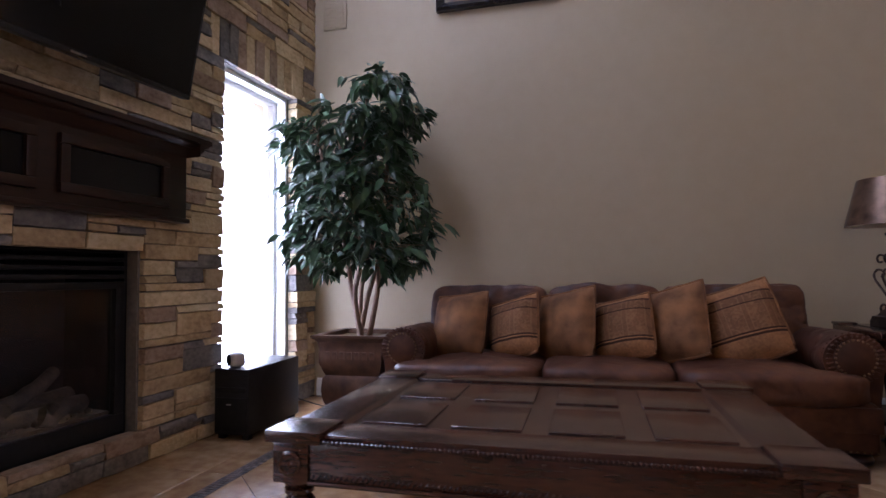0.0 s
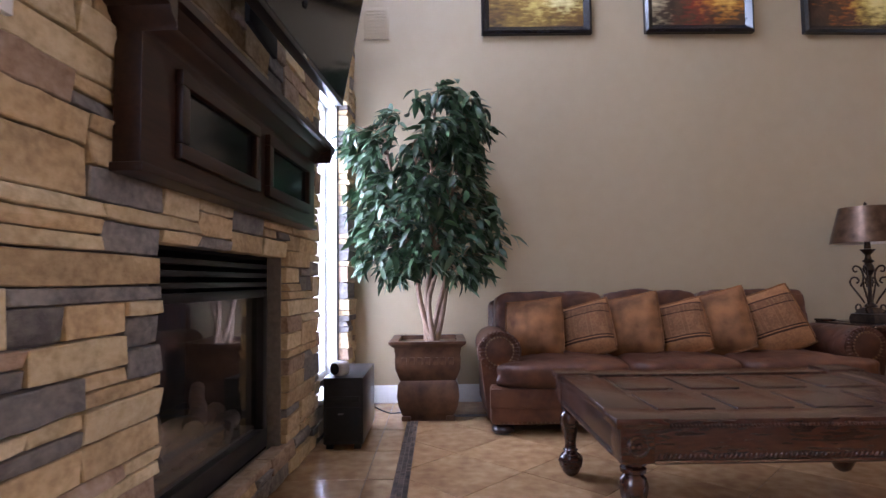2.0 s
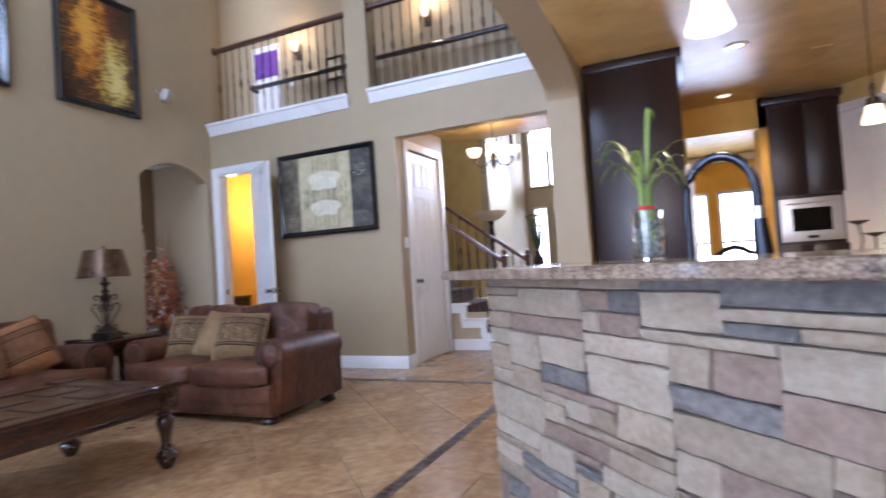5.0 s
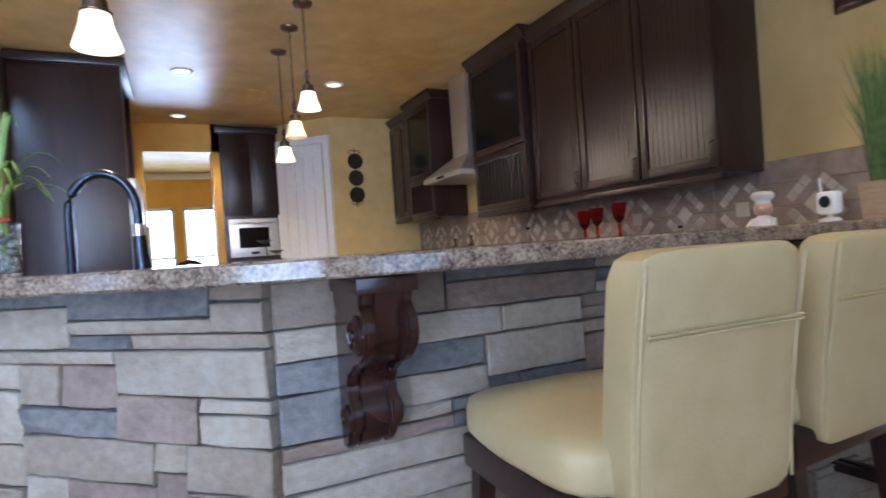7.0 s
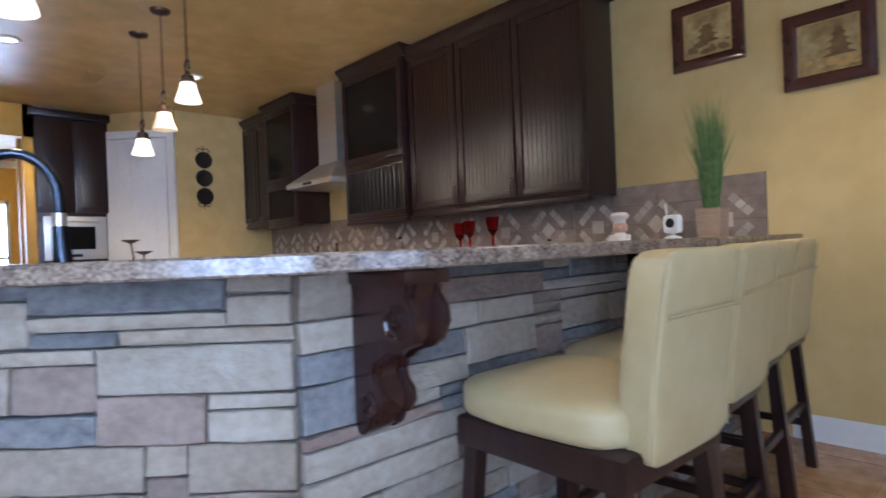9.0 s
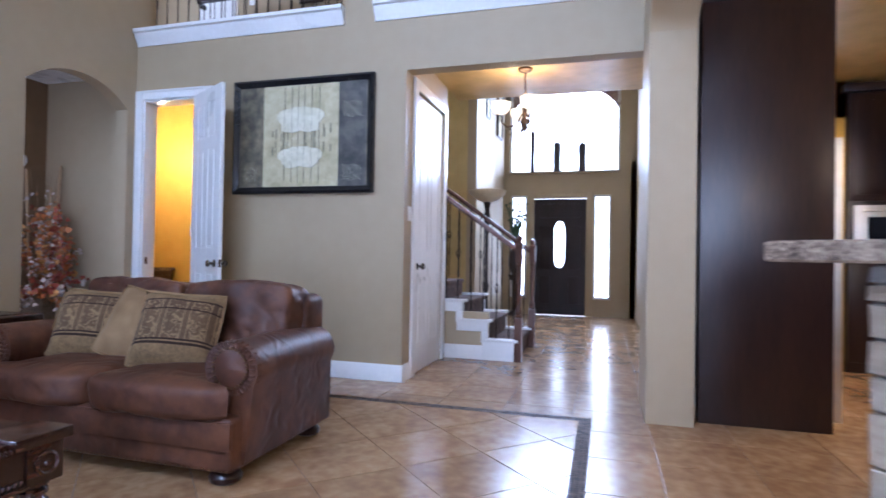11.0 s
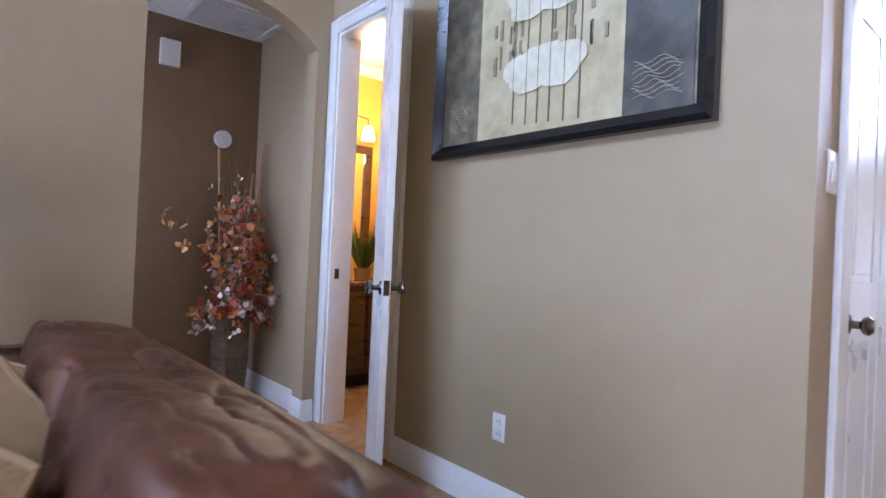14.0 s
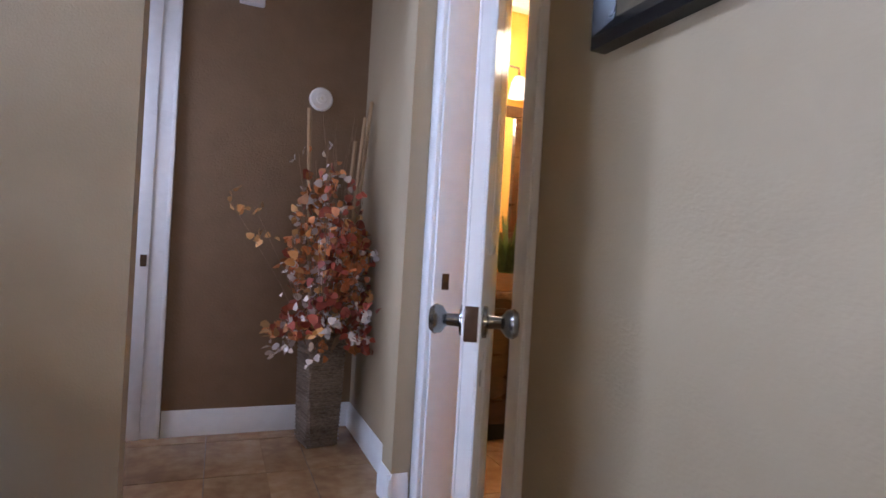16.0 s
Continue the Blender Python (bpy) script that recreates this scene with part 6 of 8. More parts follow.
def wall_cabinet(label, x0, x1, z0, z1, depth, doors, glassy=False, plates=0.0):
    c = thing("wall_cabinet", label, "cabinet", pose(0, 0, 0), group="kitchen wall cabinets")
    yf = SOUTH + depth
    part("body", box(x0, x1, SOUTH + 0.002, yf, z0, z1, 0.003), WOOD, c)
    w = (x1 - x0) / doors
    for k in range(doors):
        cab_door(c, x0 + k * w + 0.006, x0 + (k + 1) * w - 0.006, z0 + 0.03 + plates, z1 - 0.02, yf, glassy)
    if plates:
        part("rack_frame", box(x0 + 0.01, x1 - 0.01, yf - 0.001, yf + 0.016, z0 + 0.02, z0 + 0.07, 0.003), WOOD, c)
        part("rack_frame", box(x0 + 0.01, x1 - 0.01, yf - 0.001, yf + 0.016, z0 + plates - 0.04, z0 + plates + 0.02, 0.003), WOOD, c)
        for a, b in ((x0 + 0.01, x0 + 0.06), (x1 - 0.06, x1 - 0.01)):
            part("rack_frame", box(a, b, yf - 0.001, yf + 0.016, z0 + 0.07, z0 + plates - 0.04, 0.003), WOOD, c)
        # black sheet on the solid front, in place of the rack's shaded hollow
        part("rack_back", box(x0 + 0.06, x1 - 0.06, yf, yf + 0.002, z0 + 0.07, z0 + plates - 0.04), BLACK_SOFT, c)
        n = int((x1 - x0 - 0.12) / 0.055)
        for k in range(n):
            x = x0 + 0.06 + (k + 0.5) * (x1 - x0 - 0.12) / n
            part("rack_rod", tube(bmesh.new(), [(x, yf + 0.008, z0 + 0.07), (x, yf + 0.008, z0 + plates - 0.04)], 0.007, 6), WOOD, c)
    part("light_rail", box(x0, x1, yf - 0.04, yf + 0.012, z0 - 0.035, z0, 0.005), WOOD, c)
    crown(c, x0, x1, SOUTH + 0.002, yf, z1)
    return c


wall_cabinet("dark espresso wall cabinet with beadboard doors", 0.0, 1.64, 1.35, 2.60, 0.33, 3)
wall_cabinet("taller dark cabinet with glass door and plate rack", 1.66, 2.52, 1.33, 2.64, 0.38, 1, True, 0.48)
wall_cabinet("taller dark cabinet with glass door and plate rack", 3.42, 4.10, 1.38, 2.64, 0.38, 1, True, 0.42)
wall_cabinet("dark espresso wall cabinet with beadboard doors", 4.13, 4.79, 1.42, 2.60, 0.33, 2)
hd = thing("range_hood", "stainless steel chimney range hood", "hood", pose(0, 0, 0))
part("chimney", box(2.80, 3.14, SOUTH + 0.002, SOUTH + 0.29, 1.90, 2.735, 0.004), STEEL, hd)
bm = bmesh.new()
lo = [(2.56, SOUTH + 0.002), (3.40, SOUTH + 0.002), (3.40, SOUTH + 0.52), (2.56, SOUTH + 0.52)]
hi = [(2.80, SOUTH + 0.002), (3.14, SOUTH + 0.002), (3.14, SOUTH + 0.29), (2.80, SOUTH + 0.29)]
a = [bm.verts.new((x, y, 1.76)) for x, y in lo]
b = [bm.verts.new((x, y, 1.95)) for x, y in hi]
for k in range(4):
    bm.faces.new((a[k], a[(k + 1) % 4], b[(k + 1) % 4], b[k]))
bm.faces.new(list(reversed(a)))
bm.faces.new(b)
part("canopy", bm, STEEL, hd)
part("lip", box(2.56, 3.40, SOUTH + 0.002, SOUTH + 0.525, 1.71, 1.762, 0.004), STEEL, hd)
part("control_strip", box(2.90, 3.06, SOUTH + 0.524, SOUTH + 0.527, 1.725, 1.748), BLACK, hd)

# base cabinets and worktop along the wall
for k in range(8):
    x0 = -0.36 + 0.64 * k
    c = thing("base_cabinet", "dark espresso base cabinet under the granite worktop", "cabinet", pose(0, 0, 0), group="kitchen base cabinets")
    part("body", box(x0 + 0.002, x0 + 0.638, SOUTH + 0.002, SOUTH + 0.58, 0.09, 0.865), WOOD, c)
    cab_door(c, x0 + 0.01, x0 + 0.63, 0.12, 0.66, SOUTH + 0.58, bead=False)
    part("drawer_front", box(x0 + 0.01, x0 + 0.63, SOUTH + 0.58, SOUTH + 0.60, 0.69, 0.85, 0.004), WOOD, c)
    part("toe_kick", box(x0 + 0.002, x0 + 0.638, SOUTH + 0.002, SOUTH + 0.52, 0, 0.09), BLACK_SOFT, c)
solid("worktop", box(-0.375, 4.795, SOUTH + 0.002, SOUTH + 0.63, 0.867, 0.91, 0.008), GRANITE, "granite worktop along the kitchen wall", "countertop")

# ---- tall fridge cabinet and oven cabinet ----
fc = thing("fridge_cabinet", "tall dark cabinet enclosing a stainless refrigerator", "cabinet", pose(0, 0, 0))
part("side_panel", box(3.11, 3.14, -1.50, -0.76, 0, 2.66, 0.003), WOOD, fc)
part("upper_body", box(3.14, 4.06, -1.46, -0.76, 1.85, 2.66, 0.003), WOOD, fc)
part("side_panel", box(4.06, 4.09, -1.50, -0.76, 0, 2.66, 0.003), WOOD, fc)
part("crown_moulding", box(3.08, 4.12, -1.54, -0.745, 2.66, 2.735, 0.012), WOOD, fc)
rf = thing("refrigerator", "stainless steel refrigerator in its dark cabinet", "refrigerator", pose(0, 0, 0))
part("body", box(3.15, 4.05, -1.48, -0.80, 0.02, 1.80, 0.006), BLACK, rf)
for a, b in ((3.155, 3.595), (3.605, 4.045)):
    part("door", box(a, b, -1.56, -1.485, 0.06, 1.78, 0.010), STEEL, rf)
for x in (3.56, 3.64):
    part("handle", tube(bmesh.new(), [(x, -1.57, 0.7), (x, -1.61, 0.72), (x, -1.61, 1.4), (x, -1.57, 1.42)], 0.012, 8), STEEL, rf)
oc = thing("oven_cabinet", "tall dark cabinet with a built-in steel microwave", "cabinet", pose(0, 0, 0))
part("body", box(5.34, 5.90, -3.04, -2.36, 0, 2.62, 0.003), WOOD, oc)
part("crown_moulding", box(5.28, 5.9, -3.06, -2.31, 2.62, 2.70, 0.015), WOOD, oc)
for a, b in ((-3.03, -2.705), (-2.695, -2.37)):
    q = part("door", box(5.322, 5.34, a, b, 1.60, 2.60, 0.004), WOOD, oc)
    part("door_panel", box(5.316, 5.324, a + 0.06, b - 0.06, 1.66, 2.54, 0.004), WOOD, q)
    q = part("door", box(5.322, 5.34, a, b, 0.1, 1.05, 0.004), WOOD, oc)
mw = part("microwave", box(5.315, 5.34, -2.99, -2.41, 1.09, 1.56, 0.004), STEEL, oc, "stainless steel microwave front")
part("window", box(5.312, 5.316, -2.88, -2.52, 1.20, 1.45), SCREEN, mw)
part("handle", tube(bmesh.new(), [(5.30, -2.93, 1.505), (5.29, -2.9, 1.505), (5.29, -2.5, 1.505), (5.30, -2.47, 1.505)], 0.01, 8), STEEL, mw)
part("control_strip", box(5.3135, 5.3155, -2.75, -2.65, 1.12, 1.15), BLACK, mw)

# pantry door in the angled wall
panel_door("door_2", "closed white six-panel pantry door", 0.66, 2.42, pose(4.845, -3.50, 0, 0, 0, 45.5), 1)
c = thing("door_casing_3", "white casing round the pantry door", "door casing", pose(4.84, -3.575, 0, 0, 0, 45.5), kind="structure")
for a, b, z0, z1 in ((-0.03, 0.05, 0, 2.52), (0.72, 0.79, 0, 2.52), (0.05, 0.72, 2.435, 2.52)):
    part("casing_board", box(a, b, 0.0, 0.045, z0, z1, 0.004), WHITE, c)

# iron plate rack on the wall
pr_ = thing("wall_plate_rack", "black iron wall rack with three dark plates", "decoration", pose(4.80, -3.89, 0))
for z in (2.19, 1.98, 1.77):
    part("plate", lathe(bmesh.new(), [(0.03, 0), (0.06, 0.004), (0.095, 0.016), (0.098, 0.018), (0.0005, 0.012)], n=24, m=pose(-0.012, 0, z, 0, -90)), IRON, pr_)
bm = bmesh.new()
tube(bm, [(-0.006, 0, 1.62), (-0.006, 0, 2.36)], 0.005, 6)
for z, s in ((2.33, 1), (1.65, -1)):
    for q in (-1, 1):
        tube(bm, [(-0.006, q * y, z + s * h) for y, h in ((0, -0.02), (0.03, 0.0), (0.06, -0.005), (0.075, -0.03), (0.06, -0.045), (0.045, -0.03))], 0.005, 6)
part("frame", bm, IRON, pr_)

# ---- lights: pendants and recessed cans ----
GLOW = glowing("lit_frosted_glass", (1.0, 0.80, 0.48), 1.9)
# for the unlit shade: a faint warm glow is put into the material
FROST = mat("frosted_glass", (0.75, 0.62, 0.40), (0.85, 0.74, 0.52), rough=0.4, emit=(1.0, 0.75, 0.4), glow=0.25)


def pendant(at, lit, rz=0.0):
    p = thing("pendant_light", "bronze chain pendant with a frosted bell shade" + (", lit" if lit else ", unlit"), "pendant lamp", pose(*at, 0, 0, rz), group="kitchen pendants")
    drop = 2.74 - at[2]
    part("shade", lathe(bmesh.new(), [(0.034, 0.13), (0.045, 0.12), (0.055, 0.07), (0.075, 0.012), (0.078, 0.0), (0.072, 0.003), (0.05, 0.07), (0.03, 0.12)], n=24), GLOW if lit else FROST, p, "frosted bell glass shade")
    part("cap", lathe(bmesh.new(), [(0.05, 0.115), (0.052, 0.122), (0.04, 0.13), (0.038, 0.16), (0.018, 0.17), (0.012, 0.19)], n=20), BRONZE, p)
    part("loop", tube(bmesh.new(), [(0.035 * math.sin(a), 0, 0.225 - 0.035 * math.cos(a)) for a in [0.2 + k * 0.45 for k in range(13)]], 0.008, 8), BRONZE, p)
    bm = bmesh.new()
    k, z = 0, 0.26
    while z < drop - 0.03:
        m = pose(0, 0, z, 90, 0, 90 * (k % 2))
        tube(bm, [m @ Vector((0.008 * math.cos(a), 0.014 * math.sin(a), 0)) for a in [i * math.pi / 4 for i in range(9)]], 0.0022, 4, close=False)
        z += 0.023
        k += 1
    part("chain", bm, BRONZE, p)
    part("canopy", lathe(bmesh.new(), [(0.008, drop - 0.035), (0.02, drop - 0.03), (0.06, drop - 0.018), (0.066, drop - 0.001)], n=24), BRONZE, p)
    return p


for at, lit in (((2.69, -2.67, 1.84), True), ((2.17, -2.665, 1.93), False), ((1.747, -2.678, 2.03), True), ((0.207, -1.63, 1.81), True)):
    pendant(at, lit)
    if lit:
        point_lamp("pendant_bulb", (at[0], at[1], at[2] - 0.03), 23, WARM, 0.05)
# the last one, by the stools, is added to brighten the south wall
for x, y in ((3.364, -1.957), (5.0, -1.93), (3.484, -3.332), (0.9, -3.4), (-1.4, -3.7)):
    c = thing("recessed_light", "round recessed ceiling light, lit", "ceiling light", pose(x, y, 2.74), group="recessed lights")
    part("trim_ring", lathe(bmesh.new(), [(0.095, -0.001), (0.092, -0.008), (0.07, -0.010), (0.068, -0.002)], n=28), WHITE, c)
    part("lens", lathe(bmesh.new(), [(0.068, -0.003), (0.0005, -0.006)], n=24), GLOW, c)
    d = bpy.data.lights.new("can_light", 'SPOT')
    d.energy, d.color, d.spot_size, d.spot_blend, d.shadow_soft_size = 70, WARM, radians(110), 0.6, 0.06
    new("can_light", d).location = (x, y, 2.71)
cv = thing("ceiling_register", "gold-painted slatted air register in the ceiling", "vent", pose(0, 0, 0))
part("frame", box(3.8, 4.15, -2.72, -2.56, 2.728, 2.7395, 0.003), CEIL_GOLD, cv)
for k in range(6):
    part("slat", box(3.82, 4.13, -2.70 + k * 0.022, -2.69 + k * 0.022, 2.722, 2.73), CEIL_GOLD, cv)

# ---- island with candle stand ----
il = thing("kitchen_island", "dark kitchen island with granite top", "island", pose(0, 0, 0))
part("body", box(1.45, 3.0, -3.05, -2.3, 0, 0.865, 0.01), WOOD, il)
part("top", box(1.40, 3.05, -3.10, -2.25, 0.867, 0.91, 0.01), GRANITE, il, "granite top")
ch = thing("candle_stand", "black iron three-cup candle stand", "candle holder", pose(1.86, -2.42, 0.91))
for dx, dy, h in ((0, 0.07, 0.27), (0, 0, 0.20), (0.0, -0.085, 0.14)):
    part("cup", lathe(bmesh.new(), [(0.012, h - 0.02), (0.03, h - 0.01), (0.052, h), (0.048, h + 0.002), (0.0005, h - 0.004)], n=20, at=(dx, dy, 0)), IRON, ch)
    part("stem", tube(bmesh.new(), [(dx, dy, h - 0.015), (dx, dy * 0.8, h * 0.6), (dx, dy * 1.3, 0)], 0.005, 6), IRON, ch)

# sink counter behind the bar, with its tap
sb = [offs(A0, NW, -0.245), offs(A1, NW, -0.25), offs(A1, NW, -0.80), offs(A0, NW, -0.80)]
sb = [(x + D45.x * k, y + D45.y * k) for (x, y), k in zip(sb, (0, 0.12, 0.35, 0))]
sc = thing("sink_cabinet", "dark sink cabinet behind the bar", "cabinet", pose(0, 0, 0))
part("body", prism(bmesh.new(), sb, "z", 0, 0.865), WOOD, sc)
part("top", prism(bmesh.new(), sb, "z", 0.867, 0.905), GRANITE, sc, "granite worktop")
TAP = mat("dark_bronze_tap", (0.02, 0.024, 0.034), (0.04, 0.045, 0.06), rough=0.22, metal=0.8)
tp = thing("kitchen_tap", "tall dark gooseneck kitchen tap", "tap", pose(0.15, -1.52, 0.905, 0, 0, -104))
pts = [(0, 0, 0), (0, 0, 0.31)] + [(0.102 - 0.102 * math.cos(a), 0, 0.345 + 0.125 * math.sin(a)) for a in [k * math.pi / 12 for k in range(13)]] + [(0.205, 0, 0.30)]
part("neck", tube(bmesh.new(), pts, 0.015, 12), TAP, tp)
part("spray_head", tube(bmesh.new(), [(0.205, 0, 0.262), (0.208, 0, 0.20), (0.211, 0, 0.15)], 0.02, 12, 0.027), TAP, tp)
part("collar", tube(bmesh.new(), [(0.205, 0, 0.30), (0.205, 0, 0.262)], 0.018, 12), CHROME, tp)
part("base", lathe(bmesh.new(), [(0.032, 0), (0.03, 0.012), (0.02, 0.03)], n=18), TAP, tp)

# lucky bamboo in a glass vase on the bar top
GREEN = mat("bamboo_green", (0.10, 0.19, 0.025), (0.27, 0.34, 0.07), rough=0.4, grain=12, stain=4, stretch=(1, 1, 0.3))
vs = thing("glass_vase", "clear glass vase filled with pebbles", "vase", pose(-0.20, -1.42, 1.062) @ Matrix.Diagonal((0.88, 0.88, 0.92, 1)))
g = part("glass", lathe(bmesh.new(), [(0.044, 0), (0.048, 0.006), (0.05, 0.15), (0.047, 0.15), (0.045, 0.012), (0.0005, 0.010)], n=28), PANE, vs)
g.visible_shadow = False
PEB = mat("grey_green_pebbles", (0.05, 0.07, 0.06), (0.25, 0.27, 0.22), rough=0.3, island=0.6, grain=10)
bm = bmesh.new()
rng = random.Random(2)
for k in range(110):
    a, r = rng.uniform(0, 6.28), 0.036 * math.sqrt(rng.random())
    bmesh.ops.create_icosphere(bm, subdivisions=1, radius=rng.uniform(0.007, 0.012), matrix=Matrix.Translation((r * math.cos(a), r * math.sin(a), 0.02 + 0.10 * rng.random())))
tagged(part("pebbles", bm, PEB, vs), kind="stuff")
bb = thing("lucky_bamboo", "lucky bamboo stalks with long arching leaves", "plant", pose(-0.20, -1.42, 1.062) @ Matrix.Diagonal((0.88, 0.88, 0.92, 1)))
RED = mat("red_tie", (0.45, 0.03, 0.02), (0.55, 0.06, 0.04), rough=0.5)
for k in range(5):
    a = 1.26 * k
    bm = tube(bmesh.new(), [(0.015 * math.cos(a), 0.015 * math.sin(a), 0.03), (0.018 * math.cos(a), 0.018 * math.sin(a), 0.22), (0.03 * math.cos(a), 0.03 * math.sin(a), 0.235 + 0.025 * (k % 3))], 0.0055, 8)
    part("stalk", bm, GREEN, bb)
part("tie", lathe(bmesh.new(), [(0.026, 0.155), (0.029, 0.160), (0.026, 0.165)], n=18), RED, bb, "red tie band")


def blade(start, az, out, up, droop, w):
    bm = bmesh.new()
    prev = None
    n = 12
    for i in range(n + 1):
        s = i / n
        c = Vector(start) + Vector((math.cos(az) * out * s, math.sin(az) * out * s, up * math.sin(s * math.pi * 0.5 * 1.25) - droop * s * s))
        hw = w * (math.sin(math.pi * min(1, 0.12 + s * 0.88)) ** 0.7) * 0.5
        side = Vector((-math.sin(az), math.cos(az), 0)) * hw
        cur = (bm.verts.new(c - side + Vector((0, 0, hw * 0.3))), bm.verts.new(c), bm.verts.new(c + side + Vector((0, 0, hw * 0.3))))
        if prev:
            bm.faces.new((prev[0], prev[1], cur[1], cur[0]))
            bm.faces.new((prev[1], prev[2], cur[2], cur[1]))
        prev = cur
    return bm


rng = random.Random(31)
for k in range(17):
    az = 2.4 * k + rng.uniform(-0.3, 0.3)
    tall = k in (0, 5)
    out, up, droop = (rng.uniform(0.07, 0.13), rng.uniform(0.22, 0.31), 0.04) if tall else (rng.uniform(0.12, 0.20), rng.uniform(0.07, 0.17), rng.uniform(0.05, 0.12))
    part("leaf", blade((0.02 * math.cos(az), 0.02 * math.sin(az), rng.uniform(0.20, 0.27)), az, out, up, droop, rng.uniform(0.009, 0.013)), GREEN, bb)

# ---- backsplash, pictures and things on the bar and worktop ----
PIC_WOOD = mat("mahogany_frame", (0.035, 0.008, 0.007), (0.070, 0.016, 0.012), rough=0.25, grain=20, coat=0.4)
LEAFGOLD = canvas("gold_relief_print", (0.12, 0.078, 0.026), (0.33, 0.235, 0.085), (0.55, 0.46, 0.24), 5)
GILT = mat("gilt_lip", (0.42, 0.28, 0.09), (0.60, 0.43, 0.17), rough=0.35, metal=0.6)
RELIEF = mat("bronze_relief", (0.10, 0.055, 0.018), (0.24, 0.15, 0.055), rough=0.4, metal=0.3)
MATTE_P = mat("cream_mat", (0.50, 0.43, 0.27), (0.56, 0.48, 0.31), rough=0.8)
for k, (xc, zc) in enumerate(((-0.60, 2.03), (-1.17, 1.79), (-1.72, 1.575))):
    p = framed("small_framed_print", "gold oriental print in a dark red wooden frame", 0.39, 0.38, pose(xc, SOUTH, zc, 0, 0, 180), 0.065, 0.03, PIC_WOOD, LEAFGOLD)
    for (x0, x1, z0, z1) in ((-0.13, 0.13, 0.062, 0.068), (-0.13, 0.13, 0.312, 0.318), (-0.13, -0.124, 0.068, 0.312), (0.124, 0.13, 0.068, 0.312)):
        part("gilt_lip", box(x0, x1, -0.019, -0.008, z0, z1, 0.001, 1), GILT, p)
    # a tiered pagoda over a low shore, with a few tree clumps
    bm = bmesh.new()
    cx = (0.0, 0.045, -0.02)[k]
    for t_ in range(3 + k % 2):
        zb = 0.135 + 0.034 * t_
        w_ = 0.075 - 0.014 * t_
        prism(bm, [(cx - w_, zb), (cx + w_, zb), (cx + w_ * 0.62, zb + 0.014), (cx - w_ * 0.62, zb + 0.014)], "y", -0.0155, -0.011)
        prism(bm, [(cx - w_ * 0.5, zb + 0.013), (cx + w_ * 0.5, zb + 0.013), (cx + w_ * 0.5, zb + 0.034), (cx - w_ * 0.5, zb + 0.034)], "y", -0.0145, -0.011)
    part("pagoda", bm, RELIEF, p.children[4])
    bm = bmesh.new()
    rng = random.Random(40 + k)
    for q in range(16):
        x, z = rng.uniform(-0.115, 0.115), 0.085 + rng.uniform(0, 0.045)
        r = rng.uniform(0.008, 0.020)
        prism(bm, [(x + r * 1.5 * math.cos(a), z + r * 0.7 * math.sin(a)) for a in [i * math.pi / 4 + 0.2 for i in range(8)]], "y", -0.0150 - 0.0002 * q, -0.011)
    tagged(part("shore", bm, RELIEF if k != 1 else GILT, p.children[4]), kind="stuff")
GRASS = mat("green_grass_blade", (0.045, 0.105, 0.025), (0.17, 0.24, 0.07), rough=0.5, island=0.4)
POTW = mat("pale_wood_pot", (0.30, 0.20, 0.125), (0.42, 0.30, 0.20), rough=0.6, grain=14, stretch=(1, 1, 6))
gp = thing("potted_grass", "tall green artificial grass in a square wooden pot", "plant", pose(-0.70, -4.42, 1.0605))
part("pot", square_lathe(bmesh.new(), [(0.055, 0), (0.062, 0.15), (0.054, 0.15), (0.050, 0.12)]), POTW, gp, "square pale wooden pot")
bm = bmesh.new()
rng = random.Random(4)
for k in range(330):
    a, r = rng.uniform(0, 6.28), 0.036 * math.sqrt(rng.random())
    h, sp_ = rng.uniform(0.36, 0.63), rng.uniform(0.0, 0.115)
    x, y = r * math.cos(a), r * math.sin(a)
    a2 = a + rng.gauss(0, 0.5)
    w = 0.0018
    v0 = [bm.verts.new((x + s * w, y, 0.12)) for s in (-1, 1)]
    v1 = [bm.verts.new((x + sp_ * 0.3 * math.cos(a2) + s * w, y + sp_ * 0.3 * math.sin(a2), 0.12 + h * 0.6)) for s in (-1, 1)]
    v2 = bm.verts.new((x + sp_ * math.cos(a2), y + sp_ * math.sin(a2), 0.12 + h))
    bm.faces.new((v0[0], v0[1], v1[1], v1[0]))
    bm.faces.new((v1[0], v1[1], v2))
tagged(part("grass", bm, GRASS, gp), kind="stuff")
bc = thing("camera_monitor", "small white square nursery camera on a stand", "camera", pose(-0.50, -4.40, 1.0605, 0, 0, 170))
part("case", puffy(0.095, 0.05, 0.10, 5, 6, 0, 0), WHITE, bc, at=Matrix.Translation((0, 0, 0.03)))
part("lens", lathe(bmesh.new(), [(0.026, 0), (0.024, 0.006), (0.0005, 0.008)], n=18, m=pose(0, -0.025, 0.085, 90)), BLACK_SOFT, bc)
part("antenna", tube(bmesh.new(), [(-0.035, 0.0, 0.12), (-0.042, 0, 0.19)], 0.005, 8), WHITE, bc)
part("stand", lathe(bmesh.new(), [(0.045, 0), (0.04, 0.01), (0.012, 0.018), (0.01, 0.035)], n=18), WHITE, bc)
FIG = mat("glazed_figurine", (0.70, 0.66, 0.60), (0.80, 0.76, 0.70), rough=0.25)
FACE = mat("glazed_flesh", (0.50, 0.30, 0.19), (0.58, 0.37, 0.25), rough=0.3)
